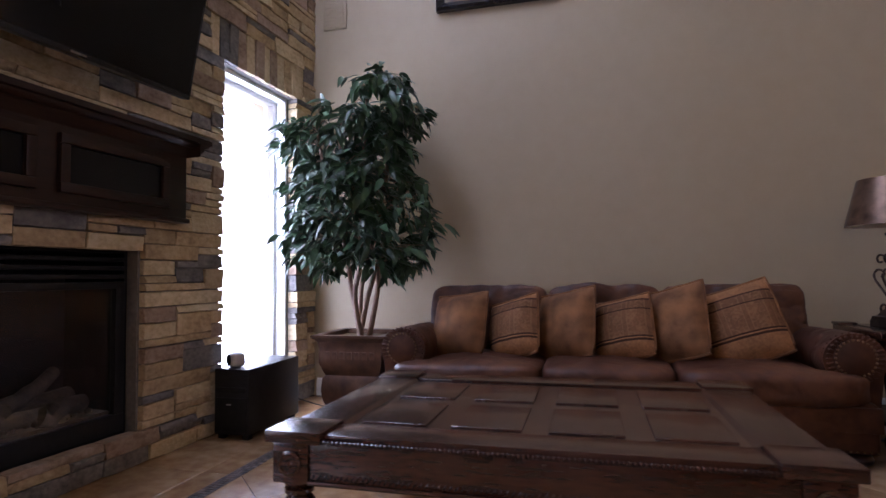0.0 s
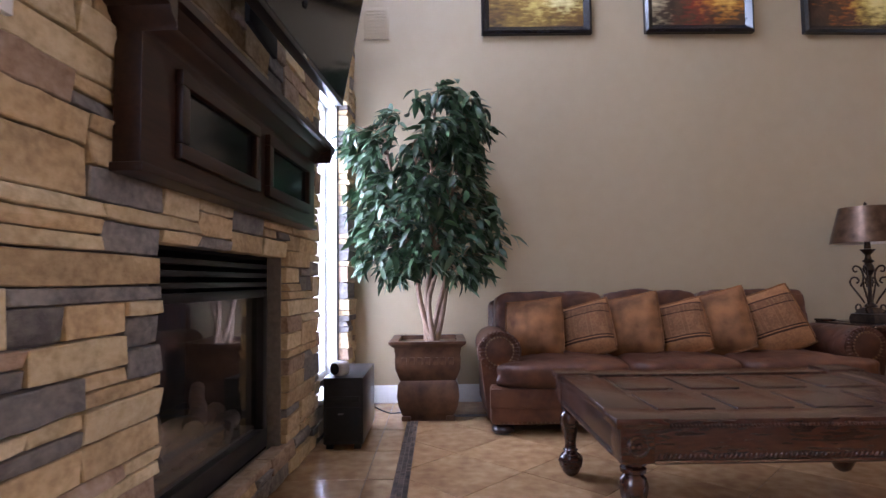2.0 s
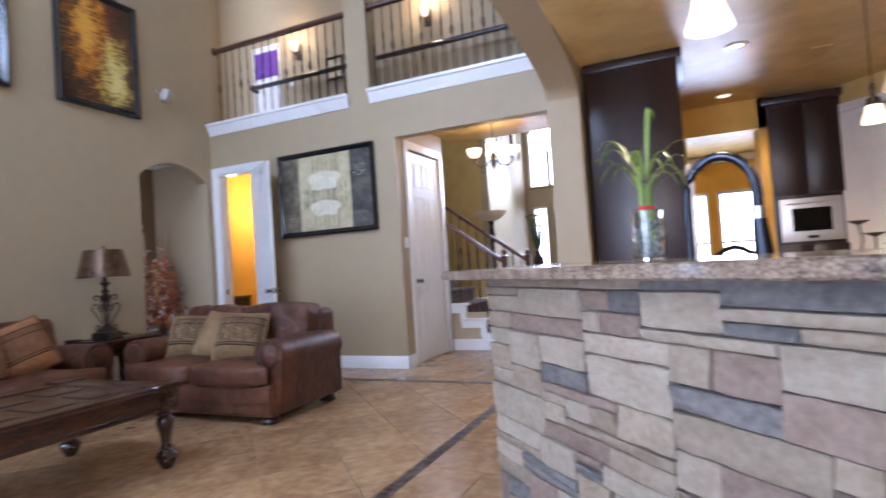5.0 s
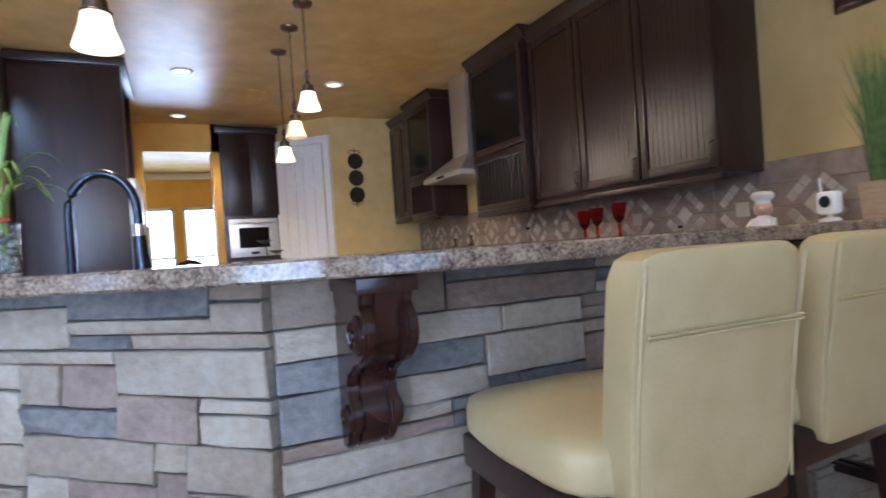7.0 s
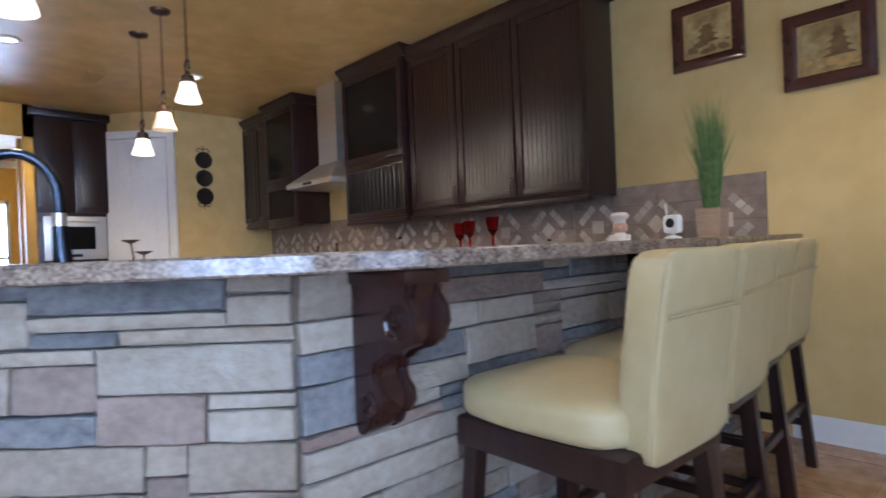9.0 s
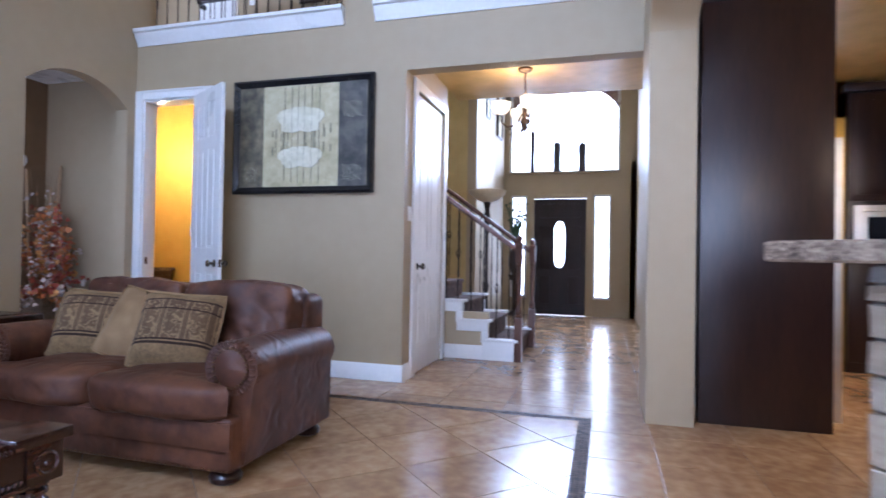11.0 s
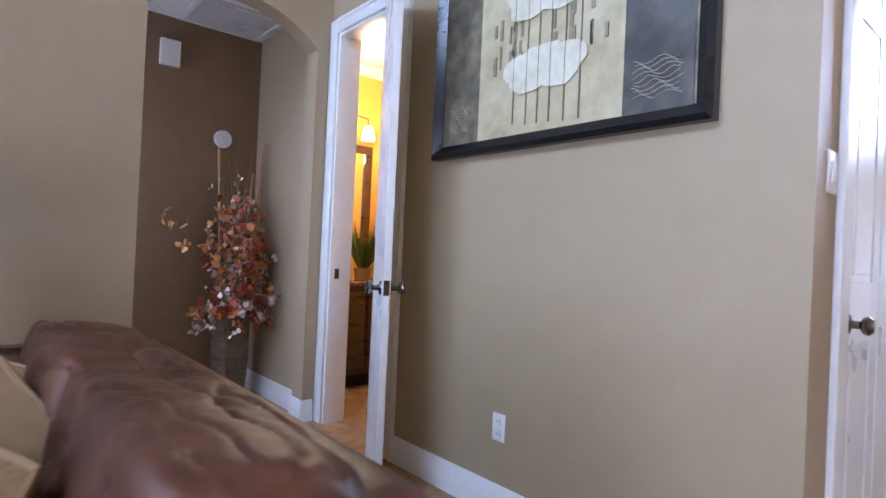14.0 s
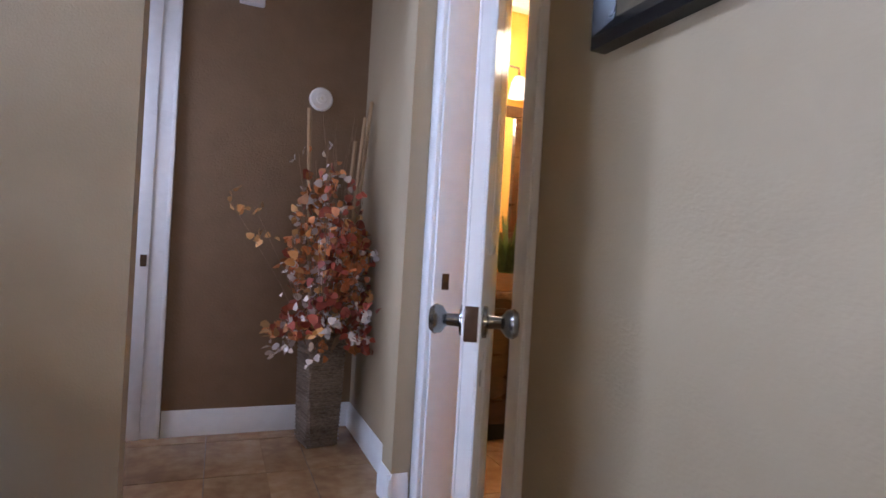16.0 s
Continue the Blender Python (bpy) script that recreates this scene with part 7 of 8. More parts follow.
bm = lathe(bmesh.new(), [(0.050, 0), (0.058, 0.02), (0.060, 0.06), (0.052, 0.095), (0.030, 0.110), (0.026, 0.114), (0.038, 0.125), (0.043, 0.145), (0.040, 0.165), (0.034, 0.172), (0.036, 0.188), (0.050, 0.200), (0.054, 0.215), (0.042, 0.230), (0.0005, 0.236)], n=24)
bmesh.ops.create_uvsphere(bm, u_segments=10, v_segments=6, radius=0.012, matrix=Matrix.Translation((-0.02, 0.045, 0.142)))
for sx in (-1, 1):
    tube(bm, [(sx * 0.050, 0.0, 0.092), (sx * 0.066, 0.025, 0.062), (sx * 0.030, 0.060, 0.055)], 0.015, 10, 0.011)
fg = solid("figurine", bm, [FIG, FACE], "white glazed cook figurine with a puffed hat", "figurine", pose(-0.16, -4.45, 0.995))
for p in fg.data.polygons:
    if 0.112 < p.center.z < 0.170 and abs(p.center.x) < 0.046:
        p.material_index = 1
solid("figurine_stand", box(-0.23, -0.09, -4.52, -4.38, 0.9105, 0.9945, 0.01), WOOD, "dark wooden block under the figurine", "stand")
REDG = glass("red_glass", (0.75, 0.02, 0.02), 0.05)
for x, y, z in ((1.126, -4.40, 0), (0.86, -4.47, 0.03), (1.17, -4.55, 0.02)):
    g = thing("red_goblet", "red glass candle goblet on the worktop", "goblet", pose(x, y, 0.9105))
    part("bowl", lathe(bmesh.new(), [(0.012, 0.20 + z), (0.035, 0.23 + z), (0.048, 0.29 + z), (0.05, 0.33 + z), (0.046, 0.33 + z), (0.03, 0.24 + z), (0.0005, 0.22 + z)], n=22), REDG, g)
    part("stem", lathe(bmesh.new(), [(0.035, 0), (0.03, 0.008), (0.007, 0.02), (0.009, 0.1), (0.012, 0.20 + z)], n=16), REDG, g)
for x, h, m_ in ((1.9, 0.26, PANE), (2.9, 0.24, OAK), (3.25, 0.22, BRONZE), (0.35, 0.18, PANE)):
    b_ = thing("bottle", "small glass bottle standing on the worktop", "bottle", pose(x, -4.45, 0.9105))
    part("glass", lathe(bmesh.new(), [(0.03, 0), (0.032, 0.01), (0.032, h * 0.6), (0.012, h * 0.78), (0.012, h * 0.92)], n=16), m_, b_)
    part("cap", lathe(bmesh.new(), [(0.014, h * 0.92), (0.014, h), (0.0005, h)], n=12), BLACK_SOFT, b_)

# ---- powder room ----
bm = box(4.70, 4.80, 2.30, 5.30, 0, 2.74)
add_box(bm, 3.66, 4.70, 2.20, 2.30, 0, 2.74)
add_box(bm, 3.62, 4.80, 5.20, 5.30, 0, 2.74)
structure("wall_powder_room", bm, PAINT_YELLOW, "bright yellow powder room walls", "wall")
structure("lining_powder_west", box(3.625, 3.66, 4.05, 5.2, 0, 2.74), PAINT_YELLOW, "yellow inner face of the powder room wall", "wall")
structure("ceiling_powder", box(3.62, 4.80, 2.20, 5.30, 2.74, 2.82), CEIL_WHITE, "pale powder room ceiling", "ceiling")
structure("crown_powder", box(3.66, 4.70, 5.12, 5.20, 2.64, 2.74, 0.02), WHITE, "white crown moulding in the powder room", "trim")
CHERRY = mat("cherry_wood", (0.040, 0.014, 0.007), (0.085, 0.031, 0.016), rough=0.3, grain=18, stain=3, stretch=(1, 1, 6), coat=0.3)
vn = thing("vanity", "reddish dark wood vanity cabinet in the powder room", "cabinet", pose(0, 0, 0))
part("body", box(3.80, 4.69, 4.68, 5.19, 0.10, 0.80, 0.006), CHERRY, vn)
part("top", box(3.78, 4.695, 4.65, 5.195, 0.80, 0.84, 0.008), GRANITE, vn)
for a, b in ((3.83, 4.23), (4.26, 4.66)):
    part("door", box(a, b, 4.662, 4.682, 0.15, 0.75, 0.005), CHERRY, vn)
part("plinth", box(3.82, 4.67, 4.72, 5.19, 0, 0.10), BLACK_SOFT, vn)
bw_ = thing("vessel_sink", "amber vessel sink bowl on the vanity", "sink", pose(4.00, 4.93, 0.8405))
part("bowl", lathe(bmesh.new(), [(0.07, 0), (0.12, 0.02), (0.18, 0.10), (0.19, 0.14), (0.178, 0.14), (0.11, 0.035), (0.0005, 0.025)], n=30), mat("amber_bowl", (0.45, 0.26, 0.07), (0.6, 0.4, 0.14), rough=0.2), bw_)
mr_ = thing("wall_mirror", "wood-framed mirror over the vanity", "mirror", pose(4.22, 5.20, 1.12))
for (a, b, c, d) in ((-0.34, 0.34, 0, 0.07), (-0.34, 0.34, 0.83, 0.90), (-0.34, -0.27, 0.07, 0.83), (0.27, 0.34, 0.07, 0.83)):
    part("frame_side", box(a, b, -0.035, 0, c, d, 0.006), CHERRY, mr_)
MIR = mat("mirror_glass", (0.9, 0.9, 0.9), (0.92, 0.92, 0.92), rough=0.02, metal=1.0, bump=0, rough_var=0.0)
part("mirror", box(-0.27, 0.27, -0.012, -0.004, 0.07, 0.83), MIR, mr_)
sc_ = thing("vanity_light", "bronze vanity light with lit frosted shades", "wall lamp", pose(4.22, 5.20, 2.2))
part("back_plate", box(-0.06, 0.06, -0.02, 0, -0.05, 0.05, 0.006), BRONZE, sc_)
for dx in (-0.22, 0.0, 0.22):
    part("arm", tube(bmesh.new(), [(0, -0.02, 0.0), (dx * 0.5, -0.09, 0.06), (dx, -0.12, 0.04), (dx, -0.13, -0.02)], 0.007, 8), BRONZE, sc_)
    part("shade", lathe(bmesh.new(), [(0.03, -0.02), (0.05, -0.06), (0.065, -0.15), (0.06, -0.15), (0.045, -0.06), (0.0005, -0.025)], n=20, at=(dx, -0.13, 0)), GLOW, sc_, "lit frosted glass shade")
point_lamp("vanity_bulb", (4.2, 4.6, 2.15), 34, (1.0, 0.80, 0.42), 0.12)
gp2 = thing("potted_plant", "green leafy plant with yellow flowers on the vanity", "plant", pose(4.30, 4.84, 0.8405))
part("basket", lathe(bmesh.new(), [(0.06, 0), (0.075, 0.10), (0.068, 0.10), (0.05, 0.02)], n=20), POTW, gp2)
bm = bmesh.new()
rng = random.Random(17)
for k in range(90):
    az, h = rng.uniform(0, 6.28), rng.uniform(0.15, 0.42)
    b2 = Vector((0.03 * math.cos(az), 0.03 * math.sin(az), 0.08))
    tip = b2 + Vector((rng.uniform(0.05, 0.16) * math.cos(az), rng.uniform(0.05, 0.16) * math.sin(az), h))
    sd = Vector((-math.sin(az), math.cos(az), 0)) * 0.007
    mid_ = b2.lerp(tip, 0.6) + Vector((0, 0, 0.04))
    v = [bm.verts.new(p) for p in (b2 - sd * 0.3, b2 + sd * 0.3, mid_ + sd, tip, mid_ - sd)]
    bm.faces.new(v)
tagged(part("leaves", bm, GRASS, gp2), kind="stuff")

# ---- closet door beside the stairs ----
bm = box(EAST + 0.14, 3.78, CORNER_Y, CORNER_Y + 0.12, 0, 2.74)
add_box(bm, 4.62, 4.76, CORNER_Y, CORNER_Y + 0.12, 0, 2.74)
add_box(bm, 3.78, 4.62, CORNER_Y, CORNER_Y + 0.12, 2.44, 2.74)
add_box(bm, 4.76, 4.88, CORNER_Y + 0.12, 5.3, 0, 3.0)
structure("wall_closet", bm, PAINT, "beige closet wall beside the stairs", "wall")
structure("closet_back", box(3.66, 4.76, 2.05, 2.15, 0, 2.74), PAINT, "back wall of the closet", "wall")
panel_door("door_3", "white six-panel closet door with a nickel knob", 0.80, 2.42, pose(4.60, CORNER_Y + 0.02, 0, 0, 0, 180))
c = thing("door_casing_4", "white casing round the closet door", "door casing", pose(0, 0, 0), kind="structure")
for a, b, z0, z1 in ((3.70, 3.79, 0, 2.53), (4.61, 4.70, 0, 2.53), (3.79, 4.61, 2.44, 2.53)):
    part("casing_board", box(a, b, CORNER_Y - 0.022, CORNER_Y, z0, z1, 0.005), WHITE, c)
kk = thing("key_ring", "bunch of keys hanging from the closet knob", "keys", pose(4.0, CORNER_Y - 0.055, 0.885))
part("ring", tube(bmesh.new(), [(0.015 * math.cos(a), 0, 0.02 + 0.015 * math.sin(a)) for a in [k * 0.6 for k in range(12)]], 0.0015, 5), CHROME, kk)
part("key", box(-0.006, 0.006, -0.001, 0.001, -0.05, 0.006, 0.0006), CHROME, kk)

# ---- stairs ----
CARPET = mat("brown_patterned_carpet", (0.045, 0.026, 0.02), (0.17, 0.11, 0.085), rough=0.95, grain=28, stain=9, bump=0.6)
SX0, SX1 = 4.75, 5.80
RISE, RUN, Y0 = 0.190, 0.262, 0.655
sts = thing("staircase", "carpeted stairs with white stepped skirt and wooden newel", "stairs", pose(0, 0, 0), kind="structure")
for k in range(9):
    z1 = RISE * (k + 1)
    y = Y0 + RUN * k
    part("tread", box(SX0 + 0.05, SX1 - 0.05, y - 0.02, y + RUN, z1 - 0.05, z1, 0.015), CARPET, sts, "carpeted tread")
    part("riser", box(SX0 + 0.05, SX1 - 0.05, y, y + 0.02, z1 - RISE, z1 - 0.05), CARPET, sts)
    if y + RUN < 4.0:
        part("support", box(SX0 + 0.05, SX1 - 0.05, y + 0.02, y + RUN, 0, z1 - 0.051), CARPET, sts)
    if k < 3:
        for sx in (SX0, SX1):
            part("tread_cap", box(sx - 0.055, sx + 0.055, y - 0.035, y + RUN + 0.012, z1 - 0.004, z1 + 0.022, 0.008), WHITE, sts)
            part("skirt_step", box(sx - 0.030, sx + 0.04, y, y + RUN + (0.06 if k < 2 else 0.0), z1 - 0.10 if k else 0.0, z1 - 0.004, 0.003), WHITE, sts)
            if k:
                part("skirt_drop", box(sx - 0.030, sx + 0.04, y, y + 0.07, z1 - RISE - 0.02, z1 - 0.10, 0.002), WHITE, sts)
part("skirt_panel", box(SX0 - 0.018, SX0 + 0.045, Y0 + RUN, CORNER_Y + 0.1, 0.1, 0.47), PAINT, sts)
part("skirt_base", box(SX0 - 0.028, SX0 + 0.04, Y0, CORNER_Y, 0, 0.14, 0.005), WHITE, sts)
for sx in (SX0, SX1):
    bm = square_lathe(bmesh.new(), [(0.036, 0), (0.036, 0.42), (0.032, 0.43)], (sx + 0.0, Y0 - 0.035, 0))
    nw = part("newel_post", bm, OAK, sts, "turned oak newel post")
    part("turning", lathe(bmesh.new(), [(0.032, 0.43), (0.037, 0.445), (0.024, 0.46), (0.034, 0.48), (0.034, 0.50), (0.022, 0.52), (0.024, 0.60), (0.030, 0.80), (0.024, 0.92), (0.034, 0.95), (0.024, 0.97)], n=20, at=(sx, Y0 - 0.035, 0)), OAK, nw)
    part("cap_block", square_lathe(bmesh.new(), [(0.034, 0.97), (0.034, 1.13), (0.040, 1.14), (0.040, 1.155), (0.024, 1.17)], (sx, Y0 - 0.035, 0)), OAK, nw)
    part("finial", lathe(bmesh.new(), [(0.016, 1.165), (0.032, 1.19), (0.034, 1.21), (0.024, 1.23), (0.0005, 1.24)], n=18, at=(sx, Y0 - 0.035, 0)), OAK, nw)
    n_end = 1.40 if sx == SX0 else 3.0
    bm = bmesh.new()
    a, b = Vector((sx, Y0 - 0.02, 1.09)), Vector((sx, n_end, 1.09 + (n_end - Y0 + 0.02) * RISE / RUN))
    hr = bmesh.new()
    prism(hr, [(-0.032, 0), (0.032, 0), (0.036, 0.02), (0.03, 0.045), (0.015, 0.058), (-0.015, 0.058), (-0.03, 0.045), (-0.036, 0.02)], "y", 0, 1)
    for v in hr.verts:
        s = v.co.y
        v.co = Vector((a.x + v.co.x, a.y + (b.y - a.y) * s, a.z + (b.z - a.z) * s + v.co.z - 0.03))
    part("handrail", hr, OAK, sts, "oak handrail")


def baluster(parent, x, y, z0, z1, kind):
    bm = bmesh.new()
    r = 0.0065
    tube(bm, [(x, y, z0), (x, y, z1)], r, 6)
    zm = (z0 + z1) / 2
    if kind == 1:
        for q in range(4):
            a0 = q * math.pi / 2
            tube(bm, [(x + 0.026 * math.sin(math.pi * s / 6) * math.cos(a0 + s * 0.5), y + 0.026 * math.sin(math.pi * s / 6) * math.sin(a0 + s * 0.5), zm - 0.055 + 0.11 * s / 6) for s in range(7)], 0.004, 4)
        hs = (zm - 0.2, zm + 0.2)
    else:
        hs = (zm - 0.12, zm, zm + 0.12) if kind == 2 else (zm,)
    for hz in hs:
        for s in range(4):
            bmesh.ops.create_icosphere(bm, subdivisions=1, radius=0.0125, matrix=Matrix.Translation((x, y, hz - 0.03 + 0.02 * s)))
    part("baluster", bm, IRON, parent, "twisted iron baluster")


for sx in (SX0, SX1):
    for k in range(3 if sx == SX0 else 8):
        for q in range(2):
            y = Y0 + RUN * k + 0.06 + 0.125 * q
            z0 = RISE * (k + 1) + 0.02
            baluster(sts, sx, y, z0, 1.07 + (y - Y0 + 0.02) * RISE / RUN, (k * 2 + q) % 3)

# ---- landing railing above the living room ----
lr = thing("landing_ledge", "white moulded ledge under the landing railing", "ledge", pose(0, 0, 0), kind="structure")
for a, b in ((1.94, NORTH + 0.08), (-0.42, 1.66)):
    bm = prism(bmesh.new(), [(EAST + 0.05, 2.95), (EAST - 0.012, 2.95), (EAST - 0.018, 2.985), (EAST - 0.05, 3.03), (EAST - 0.055, 3.06), (EAST - 0.075, 3.07), (EAST - 0.075, 3.10), (EAST + 0.05, 3.10)], "y", a, b)
    part("ledge_moulding", bm, WHITE, lr)


def railing(name, label, x, y0, y1, zb, zt, rail_mat, step=0.115):
    r = thing(name, label, "railing", pose(0, 0, 0))
    bm = prism(bmesh.new(), [(x - 0.032, zt - 0.05), (x + 0.032, zt - 0.05), (x + 0.036, zt - 0.02), (x + 0.02, zt), (x - 0.02, zt), (x - 0.036, zt - 0.02)], "y", y0, y1)
    part("handrail", bm, rail_mat, r, "stained wooden handrail")
    for y in (y0, y1):
        part("rosette", lathe(bmesh.new(), [(0.055, 0), (0.05, 0.012), (0.03, 0.016), (0.0005, 0.018)], n=20, m=pose(x, y, zt - 0.025, 90 if y == y1 else -90)), rail_mat, r)
    n = int((y1 - y0) / step)
    for k in range(n):
        baluster(r, x, y0 + (k + 0.5) * (y1 - y0) / n, zb, zt - 0.05, k % 3)
    return r


railing("landing_railing", "iron baluster railing with an oak handrail upstairs", EAST + 0.06, 1.945, NORTH - 0.005, 3.10, 4.09, OAK)
railing("landing_railing", "iron baluster railing with an oak handrail upstairs", EAST + 0.06, -0.245, 1.655, 3.10, 4.09, OAK)
railing("stair_railing", "dark far railing along the upstairs stairwell", 4.70, -0.3, 4.4, 3.06, 3.98, WOOD, 0.14)
d = panel_door("door_4", "white six-panel bedroom door upstairs", 0.52, 1.62, pose(4.97, 4.08, 3.06, 0, 0, 90))
PURPLE = mat("purple_poster", (0.10, 0.03, 0.22), (0.18, 0.06, 0.34), rough=0.6)
solid("door_poster", box(4.945, 4.951, 4.12, 4.55, 4.18, 4.58), PURPLE, "purple poster on the bedroom door", "poster")
for y, z in ((3.74, 4.50), (1.55, 4.50)):
    s_ = thing("wall_sconce", "lit frosted wall sconce on the landing", "wall lamp", pose(5.0, y, z), group="landing sconces")
    part("back_plate", box(-0.02, 0, -0.05, 0.05, -0.16, -0.02, 0.006), BRONZE, s_)
    part("arm", tube(bmesh.new(), [(-0.02, 0, -0.1), (-0.08, 0, -0.11), (-0.10, 0, -0.04)], 0.01, 8), BRONZE, s_)
    part("shade", lathe(bmesh.new(), [(0.03, -0.05), (0.05, 0), (0.07, 0.09), (0.066, 0.09), (0.045, 0), (0.0005, -0.04)], n=20, at=(-0.10, 0, 0)), GLOW, s_, "lit frosted glass shade")
    point_lamp("sconce_bulb", (4.82, y, z + 0.12), 14, WARM, 0.06)
framed("landing_picture", "small picture in a dark frame on the landing", 0.30, 0.34, pose(4.995, 3.1, 3.92, 0, 0, -90), 0.04, 0.025, WOOD, MATTE_P)
s_ = thing("landing_switch", "white light switch on the landing wall", "switch", pose(0, 0, 0))
part("plate", box(4.992, 4.9995, 3.86, 3.93, 3.98, 4.10, 0.003), WHITE, s_)

# ---- foyer ----
FE = 9.5
FD0, FD1 = 0.14, 1.06
bm = box(FE, FE + 0.15, 1.62, 5.3, 0, HIGH)
add_box(bm, FE, FE + 0.15, -0.75, -0.42, 0, HIGH)
add_box(bm, FE, FE + 0.15, -0.42, 1.62, 4.35, HIGH)
add_box(bm, FE, FE + 0.15, -0.42, 1.62, 2.16, 2.56)
add_box(bm, FE, FE + 0.15, 1.48, 1.62, 0, 2.16)
add_box(bm, FE, FE + 0.15, -0.42, -0.28, 0, 2.16)
add_box(bm, FE, FE + 0.15, 1.13, 1.19, 0, 2.16)
add_box(bm, FE, FE + 0.15, 0.01, 0.07, 0, 2.16)
add_box(bm, FE, FE + 0.15, 1.19, 1.48, 0, 0.3)
add_box(bm, FE, FE + 0.15, -0.28, 0.01, 0, 0.3)
add_box(bm, FE, FE + 0.15, 1.52, 1.62, 2.56, 4.35)
structure("wall_foyer_east", bm, PAINT, "front wall of the foyer with door and tall window", "wall")
structure("wall_foyer_north", box(7.2, FE, 1.62, 1.76, 0, HIGH), PAINT, "beige foyer wall", "wall")
structure("wall_stairwell", box(5.86, 7.2, 3.2, 3.3, 0, HIGH), PAINT_GOLD, "gold stairwell wall", "wall")
structure("wall_stairwell_east", box(7.2, 7.3, 1.76, 3.3, 0, HIGH), PAINT_GOLD, "gold stairwell side wall", "wall")
structure("wall_foyer_south", box(3.66, FE + 0.15, -0.76, -0.70, 0, HIGH), PAINT, "foyer wall towards the dining room", "wall")
structure("wall_landing_back", box(5.14, 5.2, 1.4, 5.4, 3.06, HIGH), PAINT, "back of the landing wall", "wall")
fd = thing("door_5", "dark front door with a tall oval glass", "door", pose(0, 0, 0), kind="structure")
DOORW = mat("dark_front_door", (0.012, 0.007, 0.007), (0.026, 0.014, 0.013), rough=0.42, grain=14, stretch=(6, 6, 1), bump=0, spec=0.25)
yc = (FD0 + FD1) / 2
oval = [(yc + 0.095 * math.cos(a), 1.27 + (0.42 if abs(math.sin(a)) > 0 else 0) * math.copysign(abs(math.sin(a)) ** 0.35, math.sin(a))) for a in [2 * math.pi * k / 28 for k in range(28)]]
bm = bmesh.new()
for x in (FE + 0.02, FE + 0.065):
    outer = [bm.verts.new((x, y, z)) for y, z in ((FD0, 0.01), (FD1, 0.01), (FD1, 2.09), (FD0, 2.09))]
    inn = [bm.verts.new((x, y, z)) for y, z in oval]
    es = [bm.edges.new((outer[k], outer[(k + 1) % 4])) for k in range(4)] + [bm.edges.new((inn[k], inn[(k + 1) % 28])) for k in range(28)]
    bmesh.ops.triangle_fill(bm, edges=es, use_beauty=True)
part("leaf", bm, DOORW, fd)
# the oval emits light itself, in place of daylight through the glass
part("glass_light", prism(bmesh.new(), oval, "x", FE + 0.035, FE + 0.045), glowing("bright_frosted_glass", (0.9, 0.96, 1.0), 5.5), fd, "frosted glass made to glow for the daylight behind it")
for (a, b, c_, e) in ((FD0 + 0.1, yc - 0.16, 0.2, 0.7), (yc + 0.16, FD1 - 0.1, 0.2, 0.7), (FD0 + 0.1, yc - 0.16, 0.82, 1.6), (yc + 0.16, FD1 - 0.1, 0.82, 1.6), (FD0 + 0.1, FD1 - 0.1, 1.75, 2.0)):
    part("door_panel", box(FE + 0.008, FE + 0.021, a, b, c_, e, 0.006), DOORW, fd)
c = thing("door_casing_5", "pale casing round the front door", "door casing", pose(0, 0, 0), kind="structure")
for a, b, z0, z1 in ((FD0 - 0.12, FD0, 0, 2.20), (FD1, FD1 + 0.12, 0, 2.20), (FD0, FD1, 2.10, 2.20)):
    part("casing_board", box(FE - 0.02, FE + 0.1, a, b, z0, z1, 0.006), PAINT, c)
for nm, a, b in (("window_7", 1.19, 1.48), ("window_8", -0.28, 0.01)):
    w = thing(nm, "narrow leaded sidelight beside the front door", "window", pose(0, 0, 0), kind="structure")
    for (y0, y1, z0, z1) in ((a, a + 0.035, 0.3, 2.16), (b - 0.035, b, 0.3, 2.16), (a, b, 0.3, 0.34), (a, b, 2.12, 2.16)):
        part("window_frame", box(FE + 0.02, FE + 0.08, y0, y1, z0, z1, 0.004), WHITE, w)
    part("leading", tube(bmesh.new(), [(FE + 0.05, (a + b) / 2, 0.34), (FE + 0.05, (a + b) / 2, 2.12)], 0.006, 6), IRON, w)
    for z in (0.8, 1.25, 1.7):
        part("leading", tube(bmesh.new(), [(FE + 0.05, a + 0.03, z), (FE + 0.05, b - 0.03, z)], 0.005, 6), IRON, w)
w = thing("window_9", "large arched window over the front door", "window", pose(0, 0, 0), kind="structure")
for (y0, y1, z0, z1) in ((-0.42, -0.38, 2.56, 4.35), (1.48, 1.52, 2.56, 4.35), (-0.42, 1.52, 2.56, 2.60)):
    part("window_frame", box(FE + 0.04, FE + 0.10, y0, y1, z0, z1, 0.004), WHITE, w)
BRICK = mat("outside_brick_arch", (0.30, 0.20, 0.16), (0.46, 0.34, 0.28), rough=0.85, grain=12, stain=4, bump=0.5)
bm = prism(bmesh.new(), [(-0.42, 4.35)] + arc(0.55, 3.55, 0.97, 180, 0, 16, ry=0.62) + [(1.52, 4.35)], "x", FE + 0.10, FE + 0.15)
part("arch_infill", bm, BRICK, w, "pinkish brick arch seen through the glass")
for k in range(14):
    a = math.pi * (k + 0.5) / 14
    part("brick", box(-0.05, 0.05, -0.05, 0.05, -0.028, 0.028, 0.004, 1), BRICK, w, at=pose(FE + 0.09, 0.55 + 1.0 * math.cos(a), 3.55 + 0.66 * math.sin(a), math.degrees(a)))
